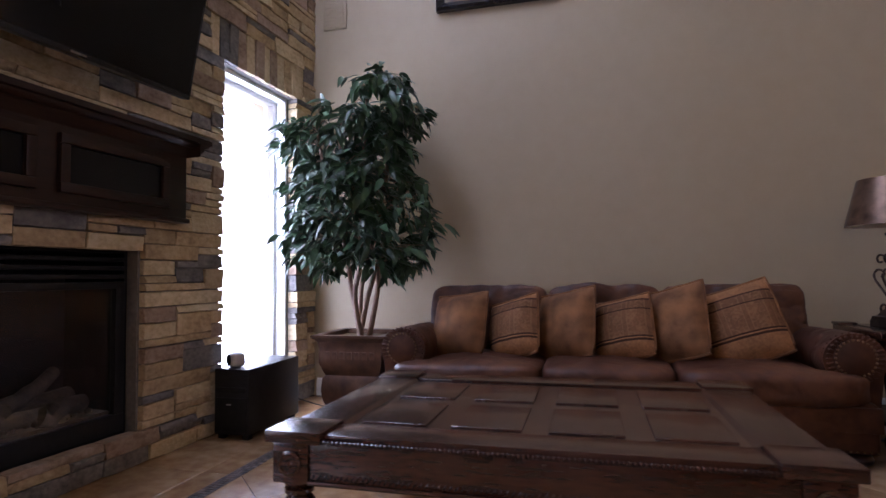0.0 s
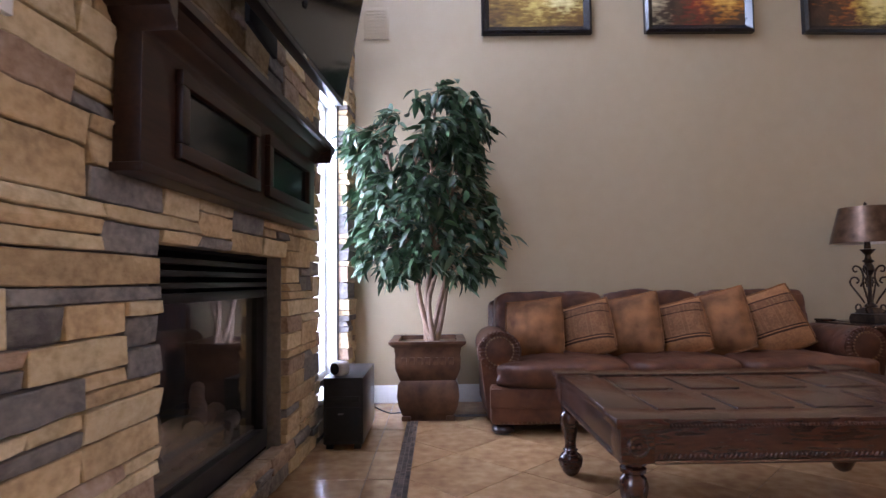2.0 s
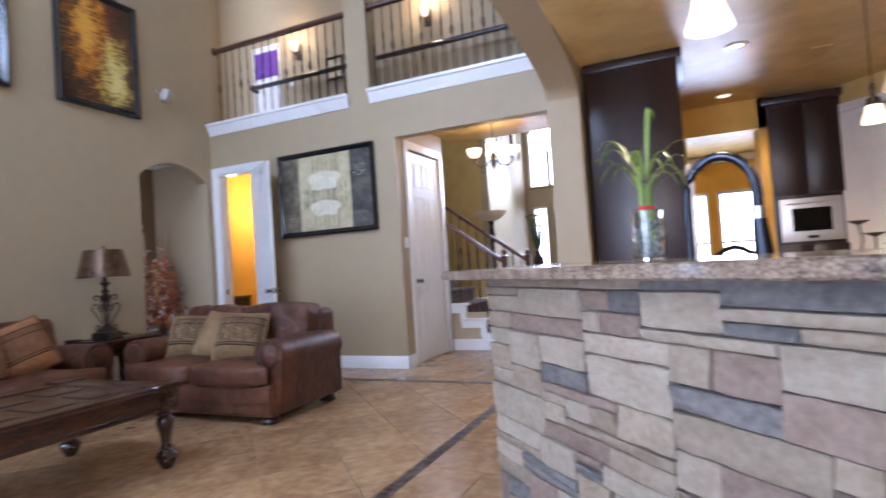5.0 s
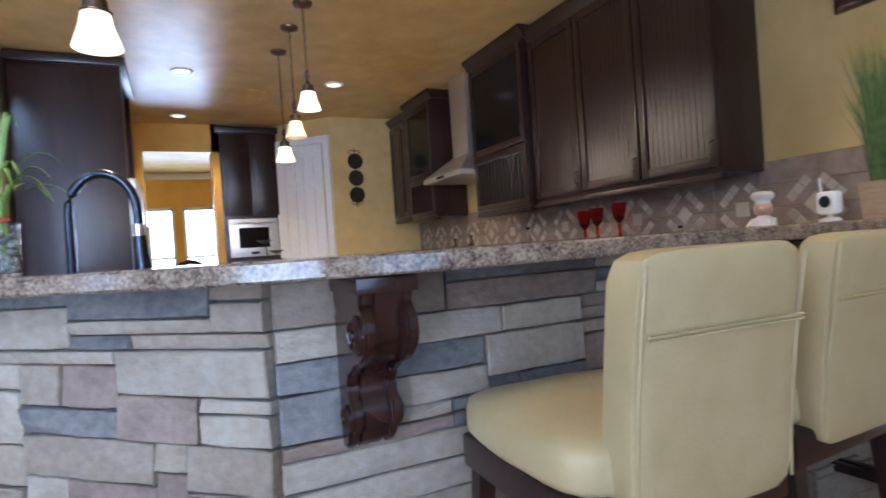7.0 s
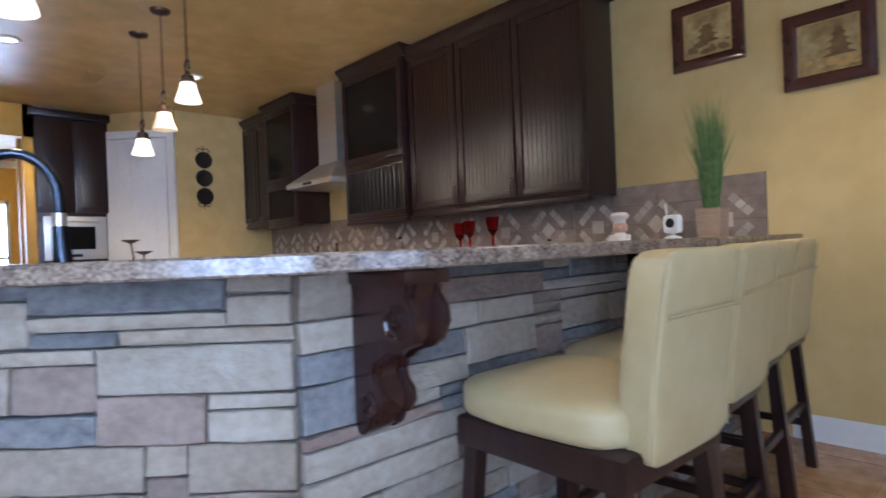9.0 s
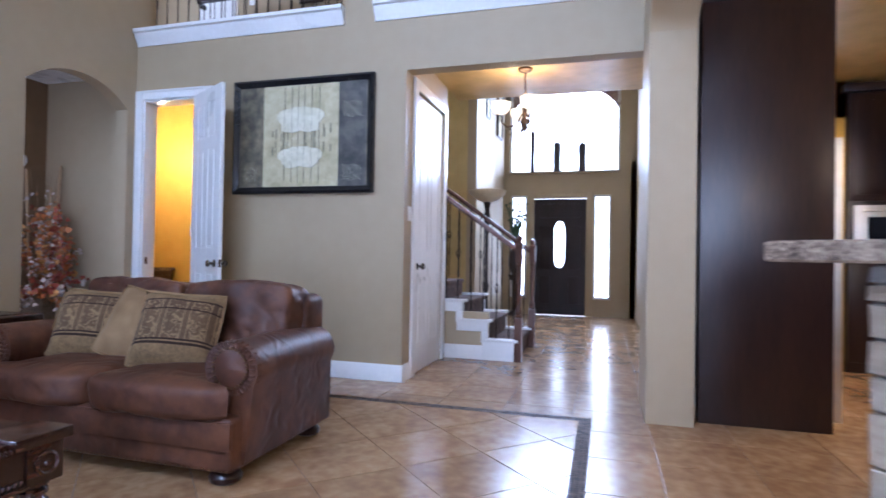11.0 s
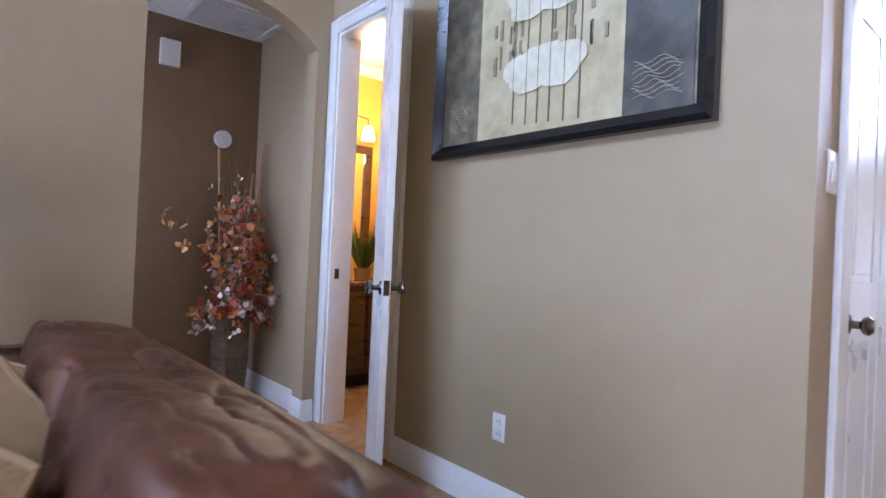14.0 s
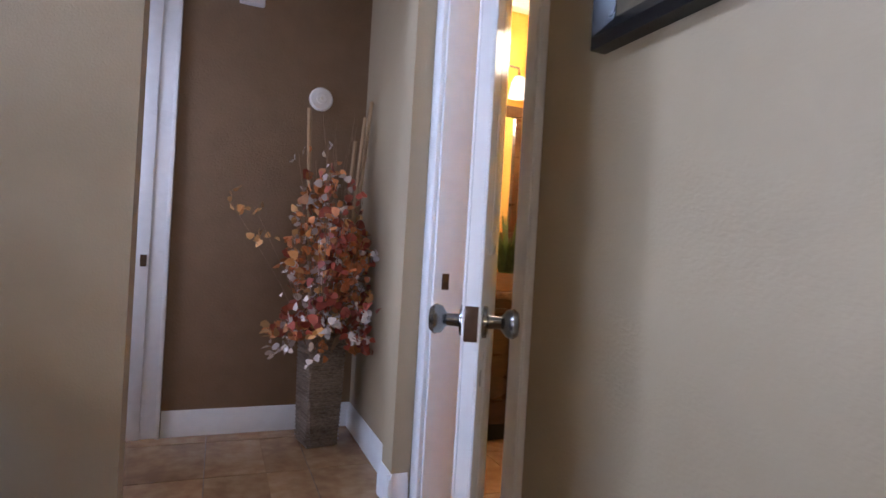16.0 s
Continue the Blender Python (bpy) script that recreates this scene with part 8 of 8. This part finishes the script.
CANDLE = mat("dark_pillar_candle", (0.03, 0.026, 0.03), (0.06, 0.05, 0.055), rough=0.6)
for y, h, r in ((1.10, 0.78, 0.045), (0.66, 0.55, 0.075), (0.22, 0.52, 0.075)):
    p = thing("pillar_vase", "tall dark pillar vase on the window ledge", "vase", pose(FE - 0.02, y, 2.5602), group="ledge pillars")
    part("body", lathe(bmesh.new(), [(r, 0), (r * 0.85, h * 0.3), (r * 0.95, h * 0.95), (r * 0.3, h)], n=18), CANDLE, p)
    part("wick", lathe(bmesh.new(), [(0.012, h), (0.005, h + 0.05)], n=8), IRON, p)
structure("ledge_foyer", box(FE - 0.12, FE, -0.42, 1.52, 2.54, 2.56), PAINT, "ledge under the tall window", "ledge")
# chandelier
cd = thing("chandelier", "bronze scroll chandelier with lit alabaster bowls", "chandelier", pose(4.33, 0.53, 0))
part("canopy", lathe(bmesh.new(), [(0.07, 2.738), (0.065, 2.72), (0.02, 2.70)], n=24), BRONZE, cd)
part("column", lathe(bmesh.new(), [(0.008, 2.71), (0.008, 2.50), (0.03, 2.47), (0.045, 2.43), (0.025, 2.38), (0.02, 2.30), (0.04, 2.26), (0.03, 2.20), (0.0005, 2.15)], n=18), BRONZE, cd)
for k in range(4):
    m = pose(0, 0, 0, 0, 0, 20 + 90 * k)
    pts = [(0.02, 2.33), (0.08, 2.22), (0.16, 2.20), (0.215, 2.25), (0.22, 2.31)]
    q = part("arm", tube(bmesh.new(), [m @ Vector((a, 0, b)) for a, b in pts], 0.008, 8), BRONZE, cd)
    part("scroll", tube(bmesh.new(), [m @ Vector((a, 0, b)) for a, b in ((0.04, 2.26), (0.09, 2.15), (0.14, 2.13), (0.16, 2.17), (0.13, 2.19), (0.11, 2.17))], 0.005, 6), BRONZE, q)
    p = m @ Vector((0.22, 0, 0))
    part("bowl", lathe(bmesh.new(), [(0.02, 2.315), (0.06, 2.33), (0.085, 2.37), (0.09, 2.42), (0.085, 2.42), (0.05, 2.345), (0.0005, 2.33)], n=22, at=(p.x, p.y, 0)), GLOW, q, "lit alabaster bowl")
point_lamp("chandelier_bulb", (4.33, 0.53, 2.52), 17, (1.0, 0.70, 0.36), 0.15)
# torchiere
tc_ = thing("torchiere_lamp", "tall dark torchiere with a ribbed cream bowl", "lamp", pose(6.11, 1.23, 0))
part("base", lathe(bmesh.new(), [(0.16, 0), (0.15, 0.03), (0.05, 0.06), (0.03, 0.1)], n=24), IRON, tc_)
part("pole", lathe(bmesh.new(), [(0.028, 0.1), (0.022, 0.6), (0.04, 0.66), (0.022, 0.72), (0.022, 1.3), (0.045, 1.5), (0.03, 1.62), (0.05, 1.72)], n=18), IRON, tc_)
bm = lathe(bmesh.new(), [(0.03, 1.70), (0.12, 1.73), (0.21, 1.80), (0.23, 1.85), (0.222, 1.85), (0.12, 1.75), (0.0005, 1.73)], n=48)
for v in bm.verts:
    a = math.atan2(v.co.y, v.co.x)
    k = 1 + 0.03 * math.cos(24 * a)
    v.co.x, v.co.y = v.co.x * k, v.co.y * k
part("bowl", bm, mat("cream_alabaster", (0.55, 0.47, 0.32), (0.68, 0.60, 0.44), rough=0.35), tc_, "ribbed cream glass bowl")
for s in (-1, 1):
    part("scroll", tube(bmesh.new(), [(s * a, 0, b) for a, b in ((0.03, 1.45), (0.08, 1.5), (0.10, 1.58), (0.07, 1.62), (0.05, 1.58))], 0.007, 6), IRON, tc_)
# plant on a stand by the sidelight
ps = thing("entry_plant", "dark vase with dried branches by the front door", "plant", pose(9.1, 1.33, 0))
part("stand", lathe(bmesh.new(), [(0.14, 0), (0.12, 0.04), (0.05, 0.1), (0.05, 0.6), (0.13, 0.7), (0.13, 0.72)], n=18), IRON, ps)
part("vase", lathe(bmesh.new(), [(0.06, 0.72), (0.13, 0.9), (0.11, 1.1), (0.05, 1.2), (0.07, 1.25)], n=18), WOOD, ps)
bm = bmesh.new()
rng = random.Random(23)
for k in range(40):
    az, h = rng.uniform(0, 6.28), rng.uniform(0.25, 0.8)
    pts = [(0, 0, 1.2), (0.08 * math.cos(az), 0.08 * math.sin(az), 1.2 + h * 0.6), (rng.uniform(0.08, 0.22) * math.cos(az), rng.uniform(0.05, 0.2) * math.sin(az), 1.2 + h)]
    tube(bm, pts, 0.008, 4, 0.004)
    bmesh.ops.create_icosphere(bm, subdivisions=1, radius=0.025, matrix=Matrix.Translation(pts[2]))
tagged(part("branch_spray", bm, LEAF, ps), kind="stuff")
wp = framed("foyer_picture", "narrow dark-framed picture high on the foyer wall", 0.45, 0.9, pose(8.9, 1.62, 3.1), 0.05, 0.04, WOOD, MATTE_P)
framed("foyer_picture", "small dark-framed picture high on the foyer wall", 0.25, 0.35, pose(7.9, 1.62, 3.2), 0.04, 0.03, WOOD, MATTE_P)

# ---- stones ----
def stone(name, dark, mid, light, vary=0.14):
    return mat(name, dark, light, c3=mid, rough=0.85, grain=38, stain=8, mix=0.5, bump=0.8, obrand=vary, bump_scale=46, bump_dist=0.006, stretch=(0.9, 1, 1.2))


STONES = [stone("ledgestone_tan", (0.32, 0.222, 0.12), (0.47, 0.345, 0.19), (0.57, 0.435, 0.26)),
          stone("ledgestone_cream", (0.42, 0.32, 0.18), (0.57, 0.455, 0.275), (0.66, 0.55, 0.36), 0.12),
          stone("ledgestone_grey", (0.105, 0.097, 0.095), (0.185, 0.170, 0.160), (0.27, 0.245, 0.22), 0.20),
          stone("ledgestone_rose", (0.225, 0.145, 0.095), (0.345, 0.245, 0.17), (0.43, 0.325, 0.245), 0.16)]

# same stone as the chimney, its colours darkened for the shade at the bar
BAR_STONES_SHADED = [stone("bar_stone_beige", (0.196, 0.149, 0.103), (0.248, 0.195, 0.140), (0.296, 0.242, 0.180), 0.12),
              stone("bar_stone_pale", (0.244, 0.195, 0.142), (0.300, 0.248, 0.187), (0.348, 0.297, 0.233), 0.10),
              stone("bar_stone_grey", (0.087, 0.082, 0.078), (0.138, 0.130, 0.123), (0.189, 0.177, 0.163), 0.22),
              stone("bar_stone_rose", (0.152, 0.107, 0.079), (0.200, 0.145, 0.110), (0.244, 0.184, 0.144), 0.16)]


def stone_mesh(w, h, d, rng, material):
    """A split-faced ledgestone with ragged edges: u in 0..w, v in 0..h, depth outwards along -y."""
    bm = bmesh.new()
    n = max(2, min(6, round(w / 0.06)))
    wob = min(0.0030, h * 0.055)
    lift = rng.uniform(-1, 1) * wob * 0.5
    low = [(w * k / n, 0.0) for k in range(n + 1)]
    high = [(w * k / n, h) for k in range(n, -1, -1)]
    cut = min(0.0042, h * 0.09)
    back, mid, front = [], [], []
    slope = rng.uniform(-0.010, 0.010)
    for k, (u, v) in enumerate(low + high):
        end = k in (0, n, n + 1, 2 * n + 1)
        su = 1 if u < w * 0.1 else (-1 if u > w * 0.9 else 0)
        sv = 1 if v < h / 2 else -1
        uu = u + su * (0.0007 + rng.uniform(0, wob) * (1.0 if end else 0)) + (0 if su else rng.uniform(-0.01, 0.01))
        vv = v + sv * (0.0007 + rng.uniform(0, wob) + (cut * 0.45 if end else 0)) + lift * (k > n)
        dd = d + slope * (v / h - 0.5) + rng.uniform(-0.005, 0.005)
        back.append(bm.verts.new((uu, 0, vv)))
        mid.append(bm.verts.new((uu, -dd + cut * 0.8, vv)))
        front.append(bm.verts.new((uu + su * cut * 0.8, -dd, vv + sv * cut * 0.7)))
    m = 2 * n + 2
    for r0, r1 in ((back, mid), (mid, front)):
        for k in range(m):
            bm.faces.new((r0[k], r0[(k + 1) % m], r1[(k + 1) % m], r1[k]))
    core = [bm.verts.new((w * k / n, -d + rng.uniform(-0.006, 0.004), h * rng.uniform(0.4, 0.6))) for k in range(1, n)]
    for k in range(n):
        lo0, lo1, hi0, hi1 = front[k], front[k + 1], front[m - 1 - k], front[m - 2 - k]
        a = core[k - 1] if k > 0 else None
        b = core[k] if k < n - 1 else None
        if a is None:
            bm.faces.new((lo0, lo1, b))
            bm.faces.new((lo0, b, hi0))
            bm.faces.new((hi0, b, hi1))
        elif b is None:
            bm.faces.new((lo0, lo1, a))
            bm.faces.new((a, lo1, hi1))
            bm.faces.new((a, hi1, hi0))
        else:
            bm.faces.new((lo0, lo1, b, a))
            bm.faces.new((a, b, hi1, hi0))
    bmesh.ops.recalc_face_normals(bm, faces=bm.faces)
    me = bpy.data.meshes.new("stone")
    bm.to_mesh(me)
    bm.free()
    me.materials.append(material)
    smooth(me, 32)
    return me


def lay_stones(parent, frame_m, U, V, holes, seed, cu=0.058, cv=0.05, d0=0.065, d1=0.095, soldier=(), mixture=(0.36, 0.30, 0.20, 0.14), kinds=STONES, tall=(0.42, 0.44, 0.14, 0.0), grey=1.0):
    """Fill a U by V wall with interlocking stones that leave the holes free. frame_m: wall frame with u along x, up along z, outwards -y."""
    rng = random.Random(seed)
    nu, nv = round(U / cu), round(V / cv)
    cu, cv = U / nu, V / nv
    used = np.zeros((nv, nu), bool)
    for (u0, u1, v0, v1) in list(holes) + [s[:4] for s in soldier]:
        used[max(0, round(v0 / cv)):max(0, round(v1 / cv)), max(0, round(u0 / cu)):max(0, round(u1 / cu))] = True
    rects = []
    for r in range(nv):
        q = 0
        while q < nu:
            if used[r, q]:
                q += 1
                continue
            free = 0
            while q + free < nu and not used[r, q + free] and free < 11:
                free += 1
            hh = rng.choices((1, 2, 3, 4), tall)[0]
            ww = rng.randint(3, 10) if hh < 3 else rng.randint(4, 9)
            ww = min(ww, free)
            if free - ww in (1,):
                ww = free
            while hh > 1 and (r + hh > nv or used[r:r + hh, q:q + ww].any()):
                hh -= 1
            used[r:r + hh, q:q + ww] = True
            rects.append((q * cu, (q + ww) * cu, r * cv, (r + hh) * cv))
            q += ww
    for (u0, u1, v0, v1, n) in soldier:
        for k in range(n):
            rects.append((u0 + (u1 - u0) * k / n, u0 + (u1 - u0) * (k + 1) / n, v0, v1))
    for i, (u0, u1, v0, v1) in enumerate(rects):
        thin = v1 - v0 < 1.5 * cv
        m_ = rng.choices(kinds, [q * f for q, f in zip(mixture, (1.0, 0.8, 1.7, 1.0) if thin else (1.0, 1.2, grey, 1.0))])[0]
        me = stone_mesh(u1 - u0, v1 - v0, rng.uniform(d0, d1), rng, m_)
        ob = new("stone", me)
        ob.parent = parent
        ob.matrix_basis = frame_m @ Matrix.Translation((u0, 0, v0))
    return len(rects)


# chimney wall: faces +x; u runs from north to south
ch_ = thing("stone_wall", "chimney wall clad in stacked tan and grey ledgestone", "wall", pose(0, 0, 0), kind="structure")
part("mortar_bed", box(WEST - 0.098, WEST - 0.034, 2.29, WIN_S, 0, 3.3), MORTAR, ch_)
part("mortar_bed", box(WEST - 0.098, WEST - 0.034, WIN_N + 0.02, NORTH, 0, 3.3), MORTAR, ch_)
part("mortar_bed", box(WEST - 0.098, WEST - 0.034, 0.385, 1.14, 0, 3.3), MORTAR, ch_)
part("mortar_bed", box(WEST - 0.098, WEST - 0.034, 1.14, 2.29, 1.09, 3.3), MORTAR, ch_)
part("mortar_bed", box(WEST - 0.098, WEST - 0.034, 1.14, 2.29, 0, 0.145), MORTAR, ch_)
part("mortar_bed", box(WEST - 0.098, WEST - 0.034, WIN_S, WIN_N + 0.02, WIN_T, 3.3), MORTAR, ch_)
part("mortar_bed", box(WEST - 0.098, WEST - 0.034, WIN_S, WIN_N + 0.02, 0, WIN_B - 0.03), MORTAR, ch_)
part("upper_stone", box(WEST - 0.098, WEST - 0.02, 0.385, NORTH, 3.3, HIGH), STONES[0], ch_)
y_top, y_bot = NORTH, 0.385
fm = Matrix(((0, -1, 0, WEST - 0.072), (1, 0, 0, y_bot), (0, 0, 1, 0), (0, 0, 0, 1)))
holes = [(1.14 - y_bot, 2.29 - y_bot, 0.145, 1.09), (WIN_S - y_bot, WIN_N + 0.02 - y_bot, WIN_B - 0.03, WIN_T)]
sold = [(WIN_S - 0.12 - y_bot, WIN_N + 0.12 - y_bot, WIN_T, WIN_T + 0.26, 12)]
lay_stones(ch_, fm, y_top - y_bot, 3.3, holes, 21, soldier=sold, cu=0.055, cv=0.041, d0=0.062, d1=0.080)
# the chimney wall stands slightly out of square with the room
SKEW = Matrix.Translation((-2.14, 4.0, 0)) @ pose(0, 0, 0, 0, 0, -2.75) @ Matrix.Translation((2.17, -4.0, 0))
for nm in ("wall_west", "fireplace", "mantel", "cable_plate", "window_1", "window_2", "window_casing", "stone_wall", "window_light_north"):
    ob = bpy.data.objects[nm]
    ob.matrix_basis = SKEW @ ob.matrix_basis

# bar: angled face, stool face and end
fb = Matrix(((D45.x, -NW.x, 0, A1.x - NW.x * 0.07), (D45.y, -NW.y, 0, A1.y - NW.y * 0.07), (0, 0, 1, 0), (0, 0, 0, 1)))
MIX = (0.28, 0.30, 0.24, 0.18)
lay_stones(bar, fb, (A0 - A1).length, 1.016, [], 12, mixture=MIX, kinds=BAR_STONES_SHADED, cu=0.047, cv=0.035, d0=0.064, d1=0.077, tall=(0.27, 0.40, 0.27, 0.06), grey=0.8)
fs = Matrix(((0, 1, 0, -0.698), (-1, 0, 0, -2.0), (0, 0, 1, 0), (0, 0, 0, 1)))
lay_stones(bar, fs, -2.0 - SOUTH, 1.016, [], 9, mixture=MIX, kinds=BAR_STONES_SHADED, cu=0.050, cv=0.035, d0=0.064, d1=0.077, tall=(0.34, 0.50, 0.16, 0.0), grey=0.4)

# ---- floor tiles ----
def clip_poly(poly, x0, x1, y0, y1):
    for axis, val, keep in ((0, x0, 1), (0, x1, -1), (1, y0, 1), (1, y1, -1)):
        out = []
        for i, p in enumerate(poly):
            q = poly[(i + 1) % len(poly)]
            a, b = keep * (p[axis] - val), keep * (q[axis] - val)
            if a >= 0:
                out.append(p)
            if a * b < 0:
                s = a / (a - b)
                out.append((p[0] + (q[0] - p[0]) * s, p[1] + (q[1] - p[1]) * s))
        poly = out
        if len(poly) < 3:
            return []
    return poly


def tile_bm(bm, poly, z0=-0.004, z1=0.0, bevel=0.002):
    cx, cy = sum(p[0] for p in poly) / len(poly), sum(p[1] for p in poly) / len(poly)
    lo = [bm.verts.new((x, y, z0)) for x, y in poly]
    mid = [bm.verts.new((x, y, z1 - 0.0008)) for x, y in poly]
    hi = []
    for x, y in poly:
        d = Vector((cx - x, cy - y))
        d = d.normalized() * bevel * 1.4 if d.length > 0 else d
        hi.append(bm.verts.new((x + d.x, y + d.y, z1)))
    k = len(poly)
    for a, b in ((lo, mid), (mid, hi)):
        for i in range(k):
            bm.faces.new((a[i], a[(i + 1) % k], b[(i + 1) % k], b[i]))
    bm.faces.new(hi)


def area(poly):
    return abs(sum(poly[i][0] * poly[(i + 1) % len(poly)][1] - poly[(i + 1) % len(poly)][0] * poly[i][1] for i in range(len(poly)))) / 2


floor_ob = bpy.data.objects["floor"]
IX0, IX1, IY0, IY1, IW = -1.70, 2.90, -0.115, 3.50, 0.075
tiles = []
S, G = 0.455, 0.004
# diagonal field inside the inlay
h = S / math.sqrt(2)
for i in range(-12, 24):
    for j in range(-12, 24):
        cx, cy = 0.22 + (i + j) * h, 0.10 + (i - j) * h
        k = (S - G) / math.sqrt(2)
        p = clip_poly([(cx - k, cy), (cx, cy - k), (cx + k, cy), (cx, cy + k)], IX0 + IW, IX1, IY0 + IW, IY1)
        if p and area(p) > 0.003:
            tiles.append(p)
# straight courses outside it
for (x0, x1, y0, y1) in ((-5.0, IX0, SOUTH, 4.0), (IX1 + IW, 9.5, IY0, 5.3), (IX0, IX1 + IW, IY1 + IW, 5.3), (IX0, 9.5, SOUTH, IY0)):
    i0, i1 = math.floor((x0 + 5.02) / S), math.ceil((x1 + 5.02) / S)
    j0, j1 = math.floor((y0 + 5.0) / S), math.ceil((y1 + 5.0) / S)
    for i in range(i0, i1):
        for j in range(j0, j1):
            a, b = -5.02 + i * S, -5.0 + j * S
            p = clip_poly([(a, b), (a + S - G, b), (a + S - G, b + S - G), (a, b + S - G)], x0, x1, y0, y1)
            if p and area(p) > 0.004 and not (a + S < -2.3 and b > -1.1) and not (b > 4.05 and a + S < 1.6):
                tiles.append(p)
near = sorted(tiles, key=lambda p: (sum(q[0] for q in p) / len(p) - 1.2) ** 2 + (sum(q[1] for q in p) / len(p) - 1.8) ** 2)
for p in near[:300]:
    bm = bmesh.new()
    tile_bm(bm, p)
    me = bpy.data.meshes.new("tile")
    bm.to_mesh(me)
    bm.free()
    me.materials.append(TILE)
    ob = new("tile", me)
    ob.parent = floor_ob
bm = bmesh.new()
for p in near[300:]:
    tile_bm(bm, p)
tagged(part("far_tiles", bm, mat("travertine_tile_far", (0.245, 0.132, 0.062), (0.385, 0.245, 0.128), rough=0.21, grain=15, stain=4, mix=0.55, bump=0, rough_var=0.08, island=0.12, c3=(0.315, 0.185, 0.088)), floor_ob, soft=False), kind="stuff")
# mosaic inlay, three chips wide
bm = bmesh.new()
c = IW / 3
for (x0, x1, y0, y1) in ((IX0, IX0 + IW, IY0, IY1 + IW), (IX1, IX1 + IW, IY0, IY1 + IW), (IX0 + IW, IX1, IY0, IY0 + IW), (IX0 + IW, IX1, IY1, IY1 + IW)):
    for i in range(max(1, round((x1 - x0) / c))):
        for j in range(max(1, round((y1 - y0) / c))):
            a, b = x0 + i * c, y0 + j * c
            tile_bm(bm, [(a + 0.0012, b + 0.0012), (a + c - 0.0012, b + 0.0012), (a + c - 0.0012, b + c - 0.0012), (a + 0.0012, b + c - 0.0012)], -0.004, 0.0002, 0.001)
tagged(part("mosaic_inlay", bm, MOSAIC, floor_ob, "dark brown mosaic border strip", soft=False), kind="stuff")

# ---- kitchen backsplash ----
SPL = mat("slate_backsplash_tile", (0.20, 0.145, 0.11), (0.33, 0.25, 0.19), rough=0.5, grain=16, stain=5, obrand=0.15, bump=0.3)
SPL2 = mat("pale_accent_tile", (0.40, 0.33, 0.25), (0.52, 0.44, 0.35), rough=0.45, grain=16, stain=5, obrand=0.2, bump=0.3)
bs = thing("backsplash", "taupe stone backsplash with pale diamond accents", "backsplash", pose(0, 0, 0), kind="structure")
part("grout_bed", box(-0.87, 4.79, SOUTH, SOUTH + 0.006, 0.91, 1.40), GROUT, bs)
sq = {}
def splash_tile(x, z, w, h_, m_, rot=0.0, lift=0.0):
    key = (round(w, 4), round(h_, 4), m_.name)
    if key not in sq:
        b = bmesh.new()
        add_box(b, -w / 2 + 0.002, w / 2 - 0.002, -0.004, 0.004, -h_ / 2 + 0.002, h_ / 2 - 0.002, 0.0015, 1)
        sq[key] = mesh_of("tile", b, m_, False)
    ob = new("tile", sq[key])
    ob.parent = bs
    ob.matrix_basis = pose(x, SOUTH + 0.009 + lift, z, 0, rot, 0)
for i in range(19):
    for j in range(4):
        z = 0.91 + 0.0613 + j * 0.1225
        x = -0.87 + 0.15 + i * 0.298
        splash_tile(x, z, 0.298, 0.1225, SPL)
for k in range(14):
    cx, cz = -0.66 + 0.40 * k, 1.155
    for s in range(4):
        a = 45 + 90 * s
        for q in (-1, 0, 1):
            x = cx + 0.115 * math.cos(radians(a)) * 1.0 - q * 0.05 * math.sin(radians(a))
            z = cz + 0.115 * math.sin(radians(a)) * 1.0 + q * 0.05 * math.cos(radians(a))
            splash_tile(x, z, 0.048, 0.048, SPL2, 45, 0.004)
    splash_tile(cx, cz, 0.085, 0.085, SPL2, 45 if k % 2 else 0, 0.004)
